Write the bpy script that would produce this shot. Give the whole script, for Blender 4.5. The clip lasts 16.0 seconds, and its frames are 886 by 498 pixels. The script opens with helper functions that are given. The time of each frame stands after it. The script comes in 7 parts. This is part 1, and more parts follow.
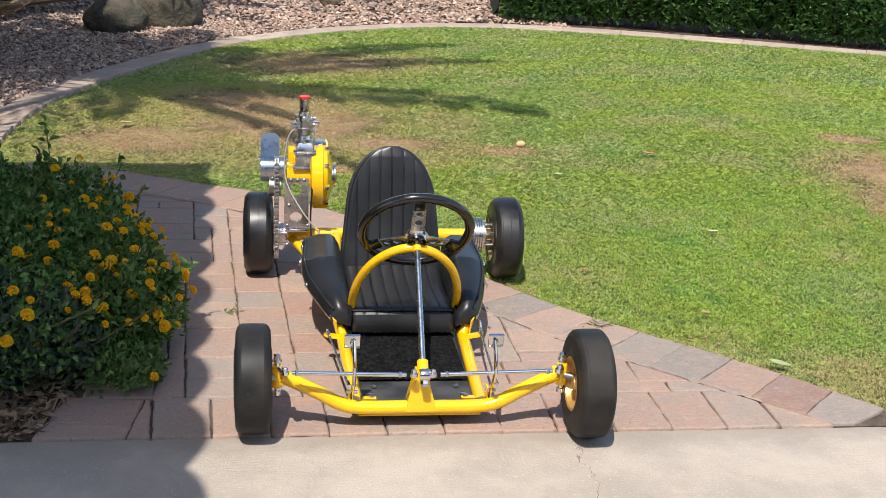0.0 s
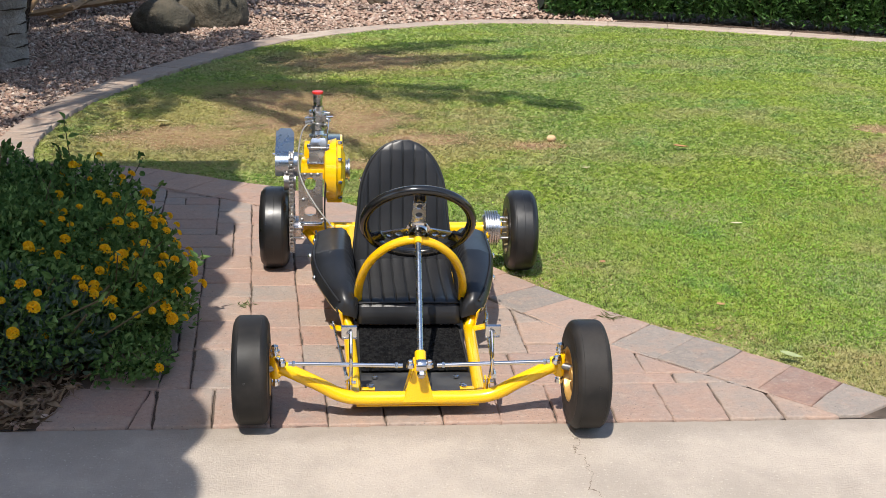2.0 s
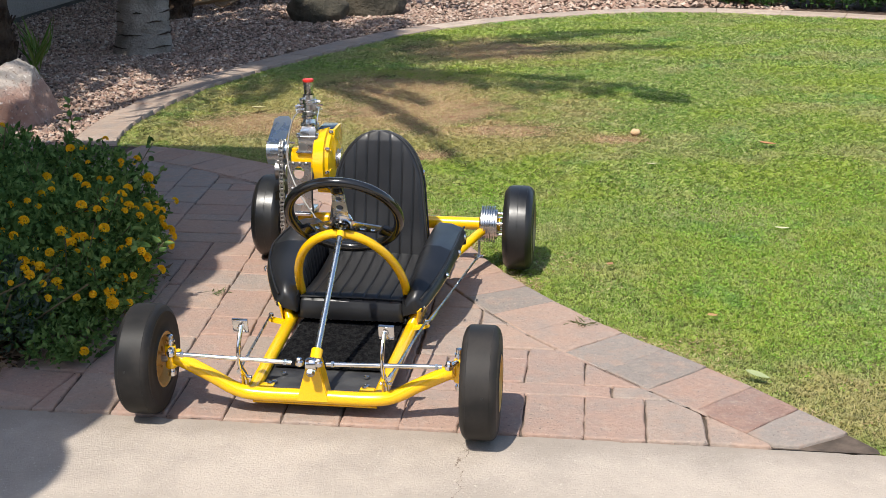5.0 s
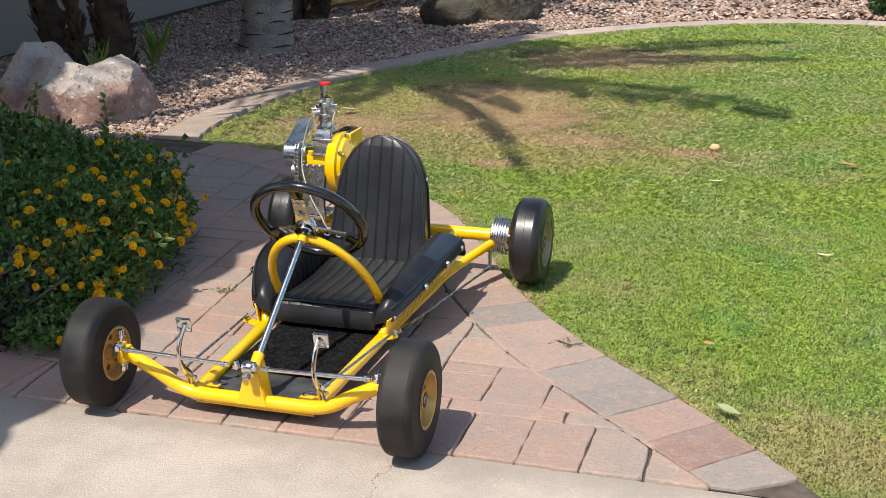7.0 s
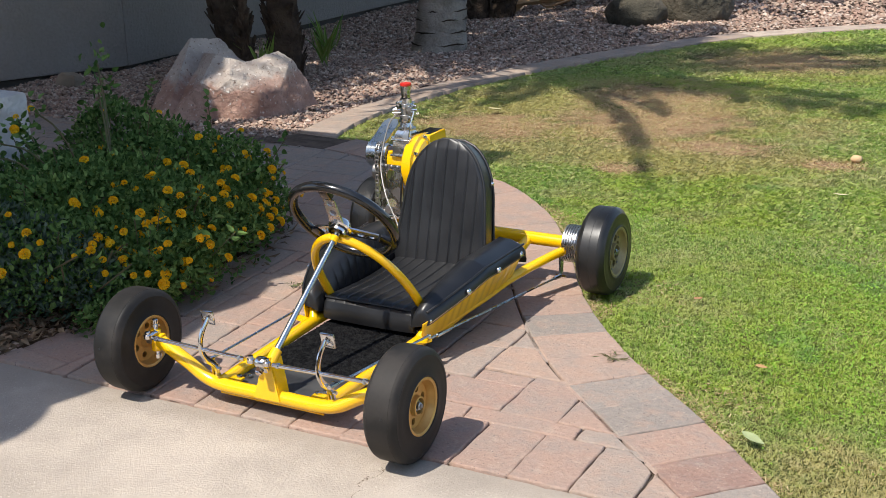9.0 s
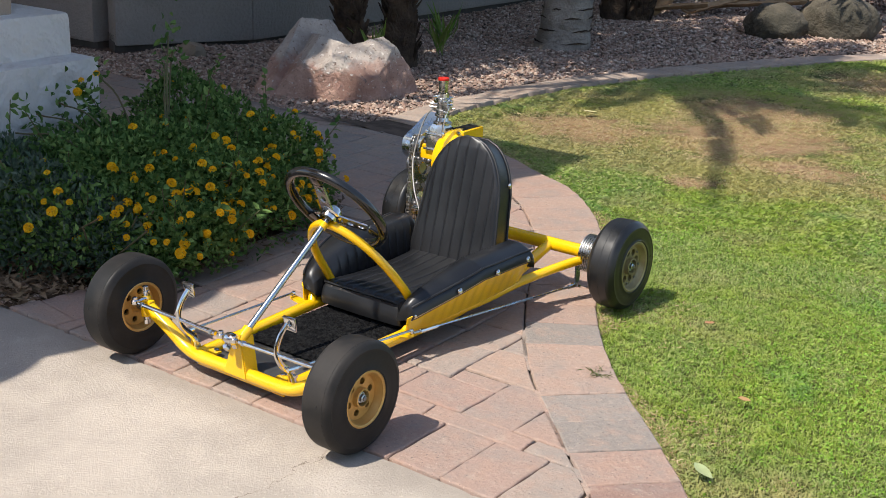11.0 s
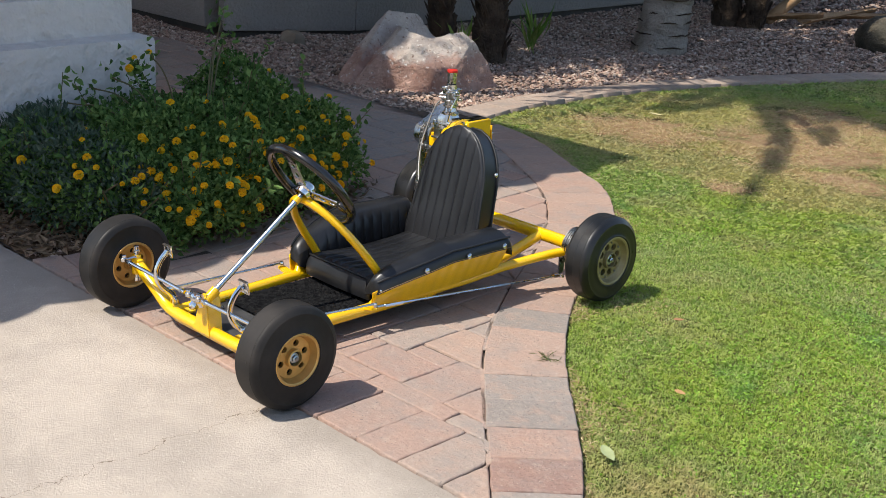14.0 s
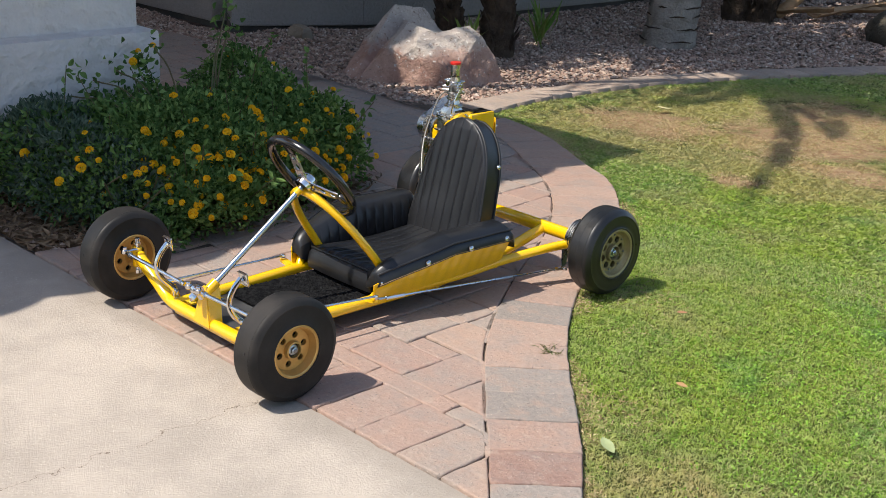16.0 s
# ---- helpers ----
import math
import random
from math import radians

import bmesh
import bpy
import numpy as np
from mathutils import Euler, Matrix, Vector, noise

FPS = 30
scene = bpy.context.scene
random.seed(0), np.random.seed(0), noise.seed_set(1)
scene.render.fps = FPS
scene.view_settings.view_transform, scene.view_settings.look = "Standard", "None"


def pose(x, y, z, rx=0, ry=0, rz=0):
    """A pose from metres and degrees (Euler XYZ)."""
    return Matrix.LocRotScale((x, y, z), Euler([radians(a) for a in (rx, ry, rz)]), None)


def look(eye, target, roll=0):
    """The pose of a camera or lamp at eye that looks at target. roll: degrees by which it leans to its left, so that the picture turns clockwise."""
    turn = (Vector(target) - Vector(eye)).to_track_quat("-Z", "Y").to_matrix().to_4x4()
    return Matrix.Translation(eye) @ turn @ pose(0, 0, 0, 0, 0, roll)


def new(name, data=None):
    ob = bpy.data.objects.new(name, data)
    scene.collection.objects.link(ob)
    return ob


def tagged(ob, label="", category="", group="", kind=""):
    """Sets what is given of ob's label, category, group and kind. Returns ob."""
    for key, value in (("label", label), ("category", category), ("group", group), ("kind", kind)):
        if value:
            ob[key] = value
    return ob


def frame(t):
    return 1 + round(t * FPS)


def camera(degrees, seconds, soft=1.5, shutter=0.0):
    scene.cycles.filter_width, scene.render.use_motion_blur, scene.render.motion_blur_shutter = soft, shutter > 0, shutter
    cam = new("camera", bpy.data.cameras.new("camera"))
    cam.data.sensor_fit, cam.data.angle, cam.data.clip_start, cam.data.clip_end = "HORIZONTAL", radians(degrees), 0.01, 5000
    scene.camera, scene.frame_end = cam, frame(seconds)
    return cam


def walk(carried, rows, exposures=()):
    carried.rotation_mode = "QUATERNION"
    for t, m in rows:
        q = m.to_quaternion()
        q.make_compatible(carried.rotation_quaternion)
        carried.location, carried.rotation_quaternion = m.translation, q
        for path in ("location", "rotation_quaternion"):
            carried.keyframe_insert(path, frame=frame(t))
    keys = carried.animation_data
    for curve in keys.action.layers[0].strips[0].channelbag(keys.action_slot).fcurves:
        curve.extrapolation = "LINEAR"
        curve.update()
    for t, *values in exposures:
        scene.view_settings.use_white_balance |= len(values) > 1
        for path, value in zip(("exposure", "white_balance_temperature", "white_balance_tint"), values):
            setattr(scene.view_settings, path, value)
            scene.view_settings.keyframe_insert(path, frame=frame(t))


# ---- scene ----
cam = camera(39.0, 16.0, soft=0.5)
PATH = [
    (0, (0.298, 0.109, 1.267), (0.519, 2.004, 0.666), 2.7),
    (0.5, (0.307, 0.113, 1.269), (0.523, 2.007, 0.665), 2.4),
    (1, (0.337, 0.111, 1.271), (0.539, 2.006, 0.665), 2.2),
    (1.5, (0.405, 0.089, 1.263), (0.565, 1.989, 0.658), 1.7),
    (2, (0.457, 0.081, 1.259), (0.572, 1.983, 0.653), 1.4),
    (2.5, (0.557, 0.105, 1.247), (0.62, 2.011, 0.643), 0.9),
    (3, (0.688, 0.127, 1.261), (0.703, 2.031, 0.648), 0.8),
    (3.2, (0.742, 0.13, 1.258), (0.708, 2.033, 0.643), 0.5),
    (5.3, (1.303, 0.279, 1.241), (0.99, 2.152, 0.615), -0.1),
    (5.5, (1.342, 0.299, 1.242), (1.005, 2.168, 0.616), -0.1),
    (6, (1.523, 0.34, 1.238), (1.058, 2.183, 0.616), -0.5),
    (6.5, (1.683, 0.361, 1.241), (1.187, 2.196, 0.619), -0.5),
    (7, (1.767, 0.442, 1.235), (1.173, 2.249, 0.617), -0.2),
    (7.5, (1.848, 0.502, 1.245), (1.164, 2.274, 0.62), -0.9),
    (8, (1.972, 0.55, 1.246), (1.224, 2.298, 0.625), -1.0),
    (8.5, (2.136, 0.59, 1.248), (1.272, 2.284, 0.629), -1.6),
    (9, (2.214, 0.674, 1.238), (1.266, 2.323, 0.621), -1.3),
    (9.2, (2.25, 0.716, 1.239), (1.275, 2.35, 0.622), -1.1),
    (11.3, (2.646, 0.938, 1.255), (1.462, 2.421, 0.623), 1.9),
    (11.5, (2.693, 0.941, 1.258), (1.507, 2.422, 0.626), 1.9),
    (12, (2.793, 0.959, 1.274), (1.602, 2.437, 0.643), 2.9),
    (12.5, (2.91, 1.042, 1.281), (1.673, 2.482, 0.652), 3.7),
    (13, (2.997, 1.121, 1.28), (1.694, 2.497, 0.64), 3.6),
    (13.5, (3.054, 1.148, 1.288), (1.706, 2.482, 0.654), 3.1),
    (14, (3.065, 1.141, 1.28), (1.701, 2.455, 0.639), 3.0),
    (14.5, (3.08, 1.145, 1.273), (1.712, 2.451, 0.624), 3.1),
    (15, (3.083, 1.156, 1.267), (1.71, 2.459, 0.622), 2.9),
    (15.5, (3.088, 1.164, 1.269), (1.718, 2.468, 0.62), 2.9),
    (16, (3.078, 1.17, 1.265), (1.701, 2.469, 0.618), 2.8),
]
walk(cam, [(t, look(eye, target, roll)) for t, eye, target, roll in PATH])

# ---- light ----
SHADOW = (0.19, 0.61)  # metres that a shadow runs along x and y for each metre of height
run = math.hypot(*SHADOW)
sun_dir = Vector((-SHADOW[0], -SHADOW[1], 1.0)).normalized()
world = bpy.data.worlds.new("sky")
scene.world = world
world.use_nodes = True
wn = world.node_tree.nodes
sky = wn.new("ShaderNodeTexSky")
sky.sky_type = "NISHITA"
sky.sun_disc = False
sky.sun_elevation = math.atan2(1.0, run)
sky.sun_rotation = math.atan2(sun_dir.x, sun_dir.y)
wn["Background"].inputs["Strength"].default_value = 0.142
world.node_tree.links.new(sky.outputs[0], wn["Background"].inputs["Color"])
sun = new("sun", bpy.data.lights.new("sun", "SUN"))
sun.data.energy, sun.data.angle, sun.data.color = 4.1, radians(0.45), (1.0, 0.95, 0.87)
sun.matrix_world = look(sun_dir * 20, (0, 0, 0))
scene.view_settings.exposure = 0.59


# ---- materials ----
def mix_nodes(nt, fac, a, b, blend="MIX"):
    m = nt.nodes.new("ShaderNodeMix")
    m.data_type, m.blend_type = "RGBA", blend
    for key, v in ((0, fac), (6, a), (7, b)):
        if isinstance(v, bpy.types.NodeSocket):
            nt.links.new(v, m.inputs[key])
        elif key == 0:
            m.inputs[0].default_value = v
        else:
            m.inputs[key].default_value = (*v, 1)
    return m.outputs[2]


def noise_node(nt, coord, scale, detail=4.0, rough=0.55, low=None, high=None):
    n = nt.nodes.new("ShaderNodeTexNoise")
    n.inputs["Scale"].default_value, n.inputs["Detail"].default_value, n.inputs["Roughness"].default_value = scale, detail, rough
    nt.links.new(coord, n.inputs["Vector"])
    if low is None:
        return n.outputs["Fac"]
    r = nt.nodes.new("ShaderNodeMapRange")
    r.interpolation_type = "SMOOTHSTEP"
    r.inputs[1].default_value, r.inputs[2].default_value = low, high
    nt.links.new(n.outputs["Fac"], r.inputs[0])
    return r.outputs[0]


def math_node(nt, op, a, b=None, c=None):
    m = nt.nodes.new("ShaderNodeMath")
    m.operation = op
    for i, v in enumerate((a, b, c)):
        if isinstance(v, bpy.types.NodeSocket):
            nt.links.new(v, m.inputs[i])
        elif v is not None:
            m.inputs[i].default_value = v
    return m.outputs[0]


def base_material(name):
    m = bpy.data.materials.new(name)
    m.use_nodes = True
    nt = m.node_tree
    return m, nt, nt.nodes["Principled BSDF"]


def coords(nt, kind="Object"):
    if kind == "Position":
        return nt.nodes.new("ShaderNodeNewGeometry").outputs["Position"]
    return nt.nodes.new("ShaderNodeTexCoord").outputs[kind]


def bump_node(nt, bsdf, height, strength, distance=0.01):
    b = nt.nodes.new("ShaderNodeBump")
    b.inputs["Strength"].default_value, b.inputs["Distance"].default_value = strength, distance
    nt.links.new(height, b.inputs["Height"])
    nt.links.new(b.outputs[0], bsdf.inputs["Normal"])


def surface(name, one, two, scale=8.0, fine=60.0, rough=0.5, rough_to=None, metal=0.0, bump=0.2, distance=0.002, coat=0.0, spots=None, spot_scale=90.0, spec=0.5, kind="Object"):
    """A two-scale surface: broad and fine changes of colour, uneven gloss and relief."""
    m, nt, bsdf = base_material(name)
    co = coords(nt, kind)
    broad, grain = noise_node(nt, co, scale, 4, 0.6, 0.35, 0.68), noise_node(nt, co, fine, 3, 0.6)
    col = mix_nodes(nt, broad, one, two)
    g = math_node(nt, "MULTIPLY_ADD", grain, 0.5, 0.75)
    comb = nt.nodes.new("ShaderNodeCombineColor")
    for i in range(3):
        nt.links.new(g, comb.inputs[i])
    col = mix_nodes(nt, 0.6 if metal < 0.5 else 0.15, col, comb.outputs[0], "MULTIPLY")
    if spots:
        col = mix_nodes(nt, noise_node(nt, co, spot_scale, 2, 0.5, 0.62, 0.7), col, spots)
    nt.links.new(col, bsdf.inputs["Base Color"])
    r = nt.nodes.new("ShaderNodeMapRange")
    r.inputs[3].default_value, r.inputs[4].default_value = rough, rough_to if rough_to is not None else rough * 1.25
    nt.links.new(broad, r.inputs[0])
    nt.links.new(r.outputs[0], bsdf.inputs["Roughness"])
    bsdf.inputs["Metallic"].default_value = metal
    bsdf.inputs["Specular IOR Level"].default_value = spec
    bsdf.inputs["Coat Weight"].default_value = coat
    bsdf.inputs["Coat Roughness"].default_value = 0.06
    if bump:
        bump_node(nt, bsdf, math_node(nt, "ADD", grain, math_node(nt, "MULTIPLY", broad, 0.4)), bump, distance)
    return m


def ramp_material(name, colours, rough=0.6, source="island", patch=None, patch_scale=1.0, translucent=0.0, bump=0.0, fine=60.0, spec=0.4):
    """Pieces that differ: a ramp over Random Per Island or Object Info's Random, with grain and patches."""
    m, nt, bsdf = base_material(name)
    if source == "island":
        rnd = nt.nodes.new("ShaderNodeNewGeometry").outputs["Random Per Island"]
    else:
        rnd = nt.nodes.new("ShaderNodeObjectInfo").outputs["Random"]
    ramp = nt.nodes.new("ShaderNodeValToRGB")
    ramp.color_ramp.interpolation = "LINEAR"
    els = ramp.color_ramp.elements
    while len(els) < len(colours):
        els.new(0.5)
    for i, c in enumerate(colours):
        els[i].position = i / (len(colours) - 1)
        els[i].color = (*c, 1)
    nt.links.new(rnd, ramp.inputs[0])
    col = ramp.outputs[0]
    co = coords(nt, "Position")
    if patch:
        col = mix_nodes(nt, noise_node(nt, co, patch_scale, 4, 0.6, 0.45, 0.62), col, patch)
    grain = noise_node(nt, co, fine, 4, 0.65)
    g = math_node(nt, "MULTIPLY_ADD", grain, 0.9, 0.55)
    comb = nt.nodes.new("ShaderNodeCombineColor")
    for i in range(3):
        nt.links.new(g, comb.inputs[i])
    col = mix_nodes(nt, 0.7, col, comb.outputs[0], "MULTIPLY")
    nt.links.new(col, bsdf.inputs["Base Color"])
    bsdf.inputs["Roughness"].default_value = rough
    bsdf.inputs["Specular IOR Level"].default_value = spec
    if bump:
        bump_node(nt, bsdf, grain, bump, 0.004)
    if translucent:
        t = nt.nodes.new("ShaderNodeBsdfTranslucent")
        nt.links.new(col, t.inputs["Color"])
        mx = nt.nodes.new("ShaderNodeMixShader")
        mx.inputs[0].default_value = translucent
        nt.links.new(bsdf.outputs[0], mx.inputs[1])
        nt.links.new(t.outputs[0], mx.inputs[2])
        nt.links.new(mx.outputs[0], nt.nodes["Material Output"].inputs[0])
    return m, nt, col, bsdf


M_YELLOW = surface("yellow_gloss_paint", (0.86, 0.50, 0.004), (0.80, 0.45, 0.003), 5, 300, 0.16, 0.24, bump=0.02, coat=0.6)
M_CHROME = surface("chrome", (0.75, 0.74, 0.72), (0.62, 0.61, 0.6), 20, 120, 0.07, 0.16, metal=1.0, bump=0.03)
M_ALLOY = surface("polished_aluminium", (0.66, 0.65, 0.63), (0.5, 0.5, 0.5), 30, 200, 0.18, 0.36, metal=1.0, bump=0.08)
M_STEEL = surface("zinc_steel", (0.5, 0.56, 0.62), (0.4, 0.45, 0.5), 25, 160, 0.22, 0.34, metal=1.0, bump=0.04)
M_DULL = surface("dull_steel", (0.32, 0.31, 0.3), (0.2, 0.19, 0.18), 30, 160, 0.35, 0.5, metal=1.0, bump=0.1)
M_GOLD = surface("gold_wheel_paint", (0.60, 0.37, 0.12), (0.50, 0.30, 0.09), 14, 160, 0.34, 0.5, metal=0.55, bump=0.08)
M_OLIVE = surface("dusty_gold_wheel_paint", (0.36, 0.285, 0.135), (0.27, 0.215, 0.105), 14, 160, 0.4, 0.55, metal=0.4, bump=0.08)
M_RUBBER = surface("tyre_rubber", (0.013, 0.0127, 0.0125), (0.034, 0.030, 0.027), 7, 120, 0.48, 0.66, bump=0.12, distance=0.001, spec=0.22)
M_RUBBER2 = surface("rear_tyre_rubber", (0.007, 0.007, 0.007), (0.014, 0.014, 0.014), 9, 120, 0.27, 0.48, bump=0.10, distance=0.001)
M_VINYL = surface("black_vinyl", (0.0085, 0.0087, 0.0098), (0.0155, 0.0158, 0.0172), 6, 420, 0.33, 0.42, bump=0.16, distance=0.0005, spec=0.48)
M_PIPING = surface("black_piping", (0.010, 0.010, 0.011), (0.016, 0.016, 0.016), 20, 200, 0.4, bump=0.1)
M_STITCH = surface("tan_thread", (0.34, 0.21, 0.09), (0.26, 0.16, 0.07), 60, 300, 0.7, bump=0.2)
M_BLACK = surface("black_gloss_plastic", (0.008, 0.008, 0.008), (0.014, 0.014, 0.014), 10, 200, 0.12, 0.24, bump=0.04, coat=0.3)
M_MAT = surface("black_pan_paint", (0.02, 0.02, 0.022), (0.05, 0.05, 0.05), 12, 120, 0.5, 0.7, bump=0.15)
M_CARPET = surface("black_carpet", (0.007, 0.007, 0.008), (0.026, 0.026, 0.026), 90, 420, 0.95, bump=1.0, distance=0.008, spec=0.08)
M_RED = surface("red_anodised", (0.7, 0.03, 0.02), (0.6, 0.03, 0.02), 20, 100, 0.3, bump=0.05)
M_CHAIN = surface("chain_steel", (0.55, 0.54, 0.52), (0.36, 0.35, 0.34), 60, 200, 0.3, 0.5, metal=1.0, bump=0.1)
M_TUBE = surface("grey_cable_sleeve", (0.28, 0.27, 0.25), (0.22, 0.21, 0.19), 20, 100, 0.3, bump=0.05)

M_STUCCO = surface("beige_stucco", (0.275, 0.246, 0.22), (0.315, 0.282, 0.254), 1.2, 55, 0.9, bump=0.9, distance=0.012, spec=0.2, kind="Position")
M_STUCCO_W = surface("white_stucco", (0.62, 0.575, 0.53), (0.55, 0.51, 0.475), 2.0, 15, 0.88, bump=0.9, distance=0.028, spec=0.2, kind="Position")
M_ROOF = surface("clay_roof", (0.36, 0.20, 0.13), (0.28, 0.15, 0.1), 4, 40, 0.85, bump=0.4, kind="Position")


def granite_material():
    """Pink granite, mixed to a paler tone over the upper part by height and noise."""
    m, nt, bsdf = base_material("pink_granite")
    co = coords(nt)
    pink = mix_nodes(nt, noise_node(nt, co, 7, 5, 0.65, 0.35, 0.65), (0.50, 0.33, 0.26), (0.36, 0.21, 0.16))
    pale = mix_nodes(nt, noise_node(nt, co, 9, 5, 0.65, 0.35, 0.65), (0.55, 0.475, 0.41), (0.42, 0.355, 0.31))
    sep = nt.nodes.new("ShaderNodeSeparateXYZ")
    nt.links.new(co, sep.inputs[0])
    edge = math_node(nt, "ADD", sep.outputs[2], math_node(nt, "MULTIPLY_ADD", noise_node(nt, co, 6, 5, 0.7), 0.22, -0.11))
    upper_mix = nt.nodes.new("ShaderNodeMapRange")
    upper_mix.inputs[1].default_value, upper_mix.inputs[2].default_value = 0.15, 0.19
    nt.links.new(edge, upper_mix.inputs[0])
    col = mix_nodes(nt, upper_mix.outputs[0], pink, pale)
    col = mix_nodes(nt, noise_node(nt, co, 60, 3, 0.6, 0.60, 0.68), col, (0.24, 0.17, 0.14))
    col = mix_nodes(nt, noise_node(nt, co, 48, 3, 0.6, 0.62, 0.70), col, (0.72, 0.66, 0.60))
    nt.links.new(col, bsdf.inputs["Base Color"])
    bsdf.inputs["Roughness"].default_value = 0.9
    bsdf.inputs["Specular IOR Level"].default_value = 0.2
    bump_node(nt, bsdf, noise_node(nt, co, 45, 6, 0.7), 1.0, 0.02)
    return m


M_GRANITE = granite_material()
M_ROCK = surface("grey_brown_rock", (0.115, 0.097, 0.072), (0.06, 0.055, 0.042), 3.5, 40, 0.9, bump=0.8, distance=0.02, spec=0.2)
M_FIELD = surface("field_stone", (0.28, 0.23, 0.17), (0.2, 0.16, 0.12), 6, 50, 0.9, bump=0.6, distance=0.01, spec=0.2)
M_PALM = surface("grey_palm_bark", (0.33, 0.285, 0.24), (0.21, 0.18, 0.15), 5, 60, 0.95, bump=1.0, distance=0.012, spec=0.15)
M_SHAG = surface("shaggy_brown_bark", (0.085, 0.06, 0.042), (0.045, 0.032, 0.024), 14, 90, 0.95, bump=1.0, distance=0.015, spec=0.1)
M_DRY = surface("dry_frond_wood", (0.42, 0.26, 0.14), (0.28, 0.16, 0.08), 10, 90, 0.85, bump=0.5, spec=0.2)
M_REDWOOD = surface("red_stained_wood", (0.34, 0.09, 0.035), (0.26, 0.065, 0.028), 6, 80, 0.6, bump=0.3)
M_SOIL = surface("brown_soil", (0.115, 0.072, 0.042), (0.075, 0.048, 0.03), 5, 60, 0.98, bump=1.0, distance=0.02, spec=0.05, kind="Position")
M_DIRT = surface("tan_dirt", (0.50, 0.37, 0.24), (0.40, 0.29, 0.19), 1.5, 40, 0.98, bump=0.8, distance=0.02, spec=0.05, kind="Position")
M_SAND = surface("joint_sand", (0.14, 0.108, 0.085), (0.07, 0.056, 0.046), 12, 160, 0.98, bump=0.6, spec=0.05, kind="Position")


def paver_material(name, colours):
    m, nt, col, bsdf = ramp_material(name, colours, rough=0.85, source="object", fine=85.0, bump=1.0, spec=0.25)
    co = coords(nt, "Position")
    stain = noise_node(nt, co, 7.0, 5, 0.65, 0.40, 0.70)
    col2 = mix_nodes(nt, math_node(nt, "MULTIPLY", stain, 0.62), col, (0.245, 0.215, 0.19))
    warm = noise_node(nt, co, 16.0, 5, 0.7, 0.45, 0.68)
    col2 = mix_nodes(nt, math_node(nt, "MULTIPLY", warm, 0.45), col2, (0.36, 0.235, 0.175))
    worn = noise_node(nt, co, 34.0, 5, 0.7, 0.50, 0.72)
    col2 = mix_nodes(nt, math_node(nt, "MULTIPLY", worn, 0.40), col2, (0.41, 0.33, 0.26))
    pits = noise_node(nt, co, 240.0, 2, 0.5, 0.66, 0.74)
    col2 = mix_nodes(nt, math_node(nt, "MULTIPLY", pits, 0.6), col2, (0.54, 0.43, 0.35))
    dark = noise_node(nt, co, 130.0, 2, 0.5, 0.66, 0.73)
    col2 = mix_nodes(nt, math_node(nt, "MULTIPLY", dark, 0.7), col2, (0.12, 0.095, 0.08))
    nt.links.new(col2, bsdf.inputs["Base Color"])
    return m


M_PAVER = paver_material("brick_paver", [(0.36, 0.245, 0.19), (0.32, 0.22, 0.175), (0.375, 0.265, 0.20), (0.325, 0.205, 0.16), (0.33, 0.25, 0.20), (0.285, 0.235, 0.20)])
# greyer copy of M_PAVER, with the tone of shade put into its colours
M_PAVER_SHADED = paver_material("shaded_brick_paver", [(0.30, 0.225, 0.185), (0.26, 0.225, 0.20), (0.31, 0.245, 0.20), (0.24, 0.21, 0.19)])
M_BORDER = paver_material("border_paver", [(0.34, 0.23, 0.178), (0.37, 0.255, 0.195), (0.33, 0.215, 0.165), (0.35, 0.255, 0.20)])
M_BORDER_GREY = paver_material("grey_border_paver", [(0.265, 0.222, 0.19), (0.23, 0.198, 0.172), (0.285, 0.24, 0.205)])
M_BORDER_RED = paver_material("red_border_paver", [(0.245, 0.155, 0.125), (0.26, 0.16, 0.125)])
M_KERB = paver_material("kerb_paver", [(0.36, 0.275, 0.215), (0.32, 0.245, 0.19), (0.39, 0.30, 0.235)])
M_KERB_PALE = paver_material("pale_kerb_paver", [(0.43, 0.345, 0.27), (0.39, 0.31, 0.245), (0.46, 0.375, 0.30)])


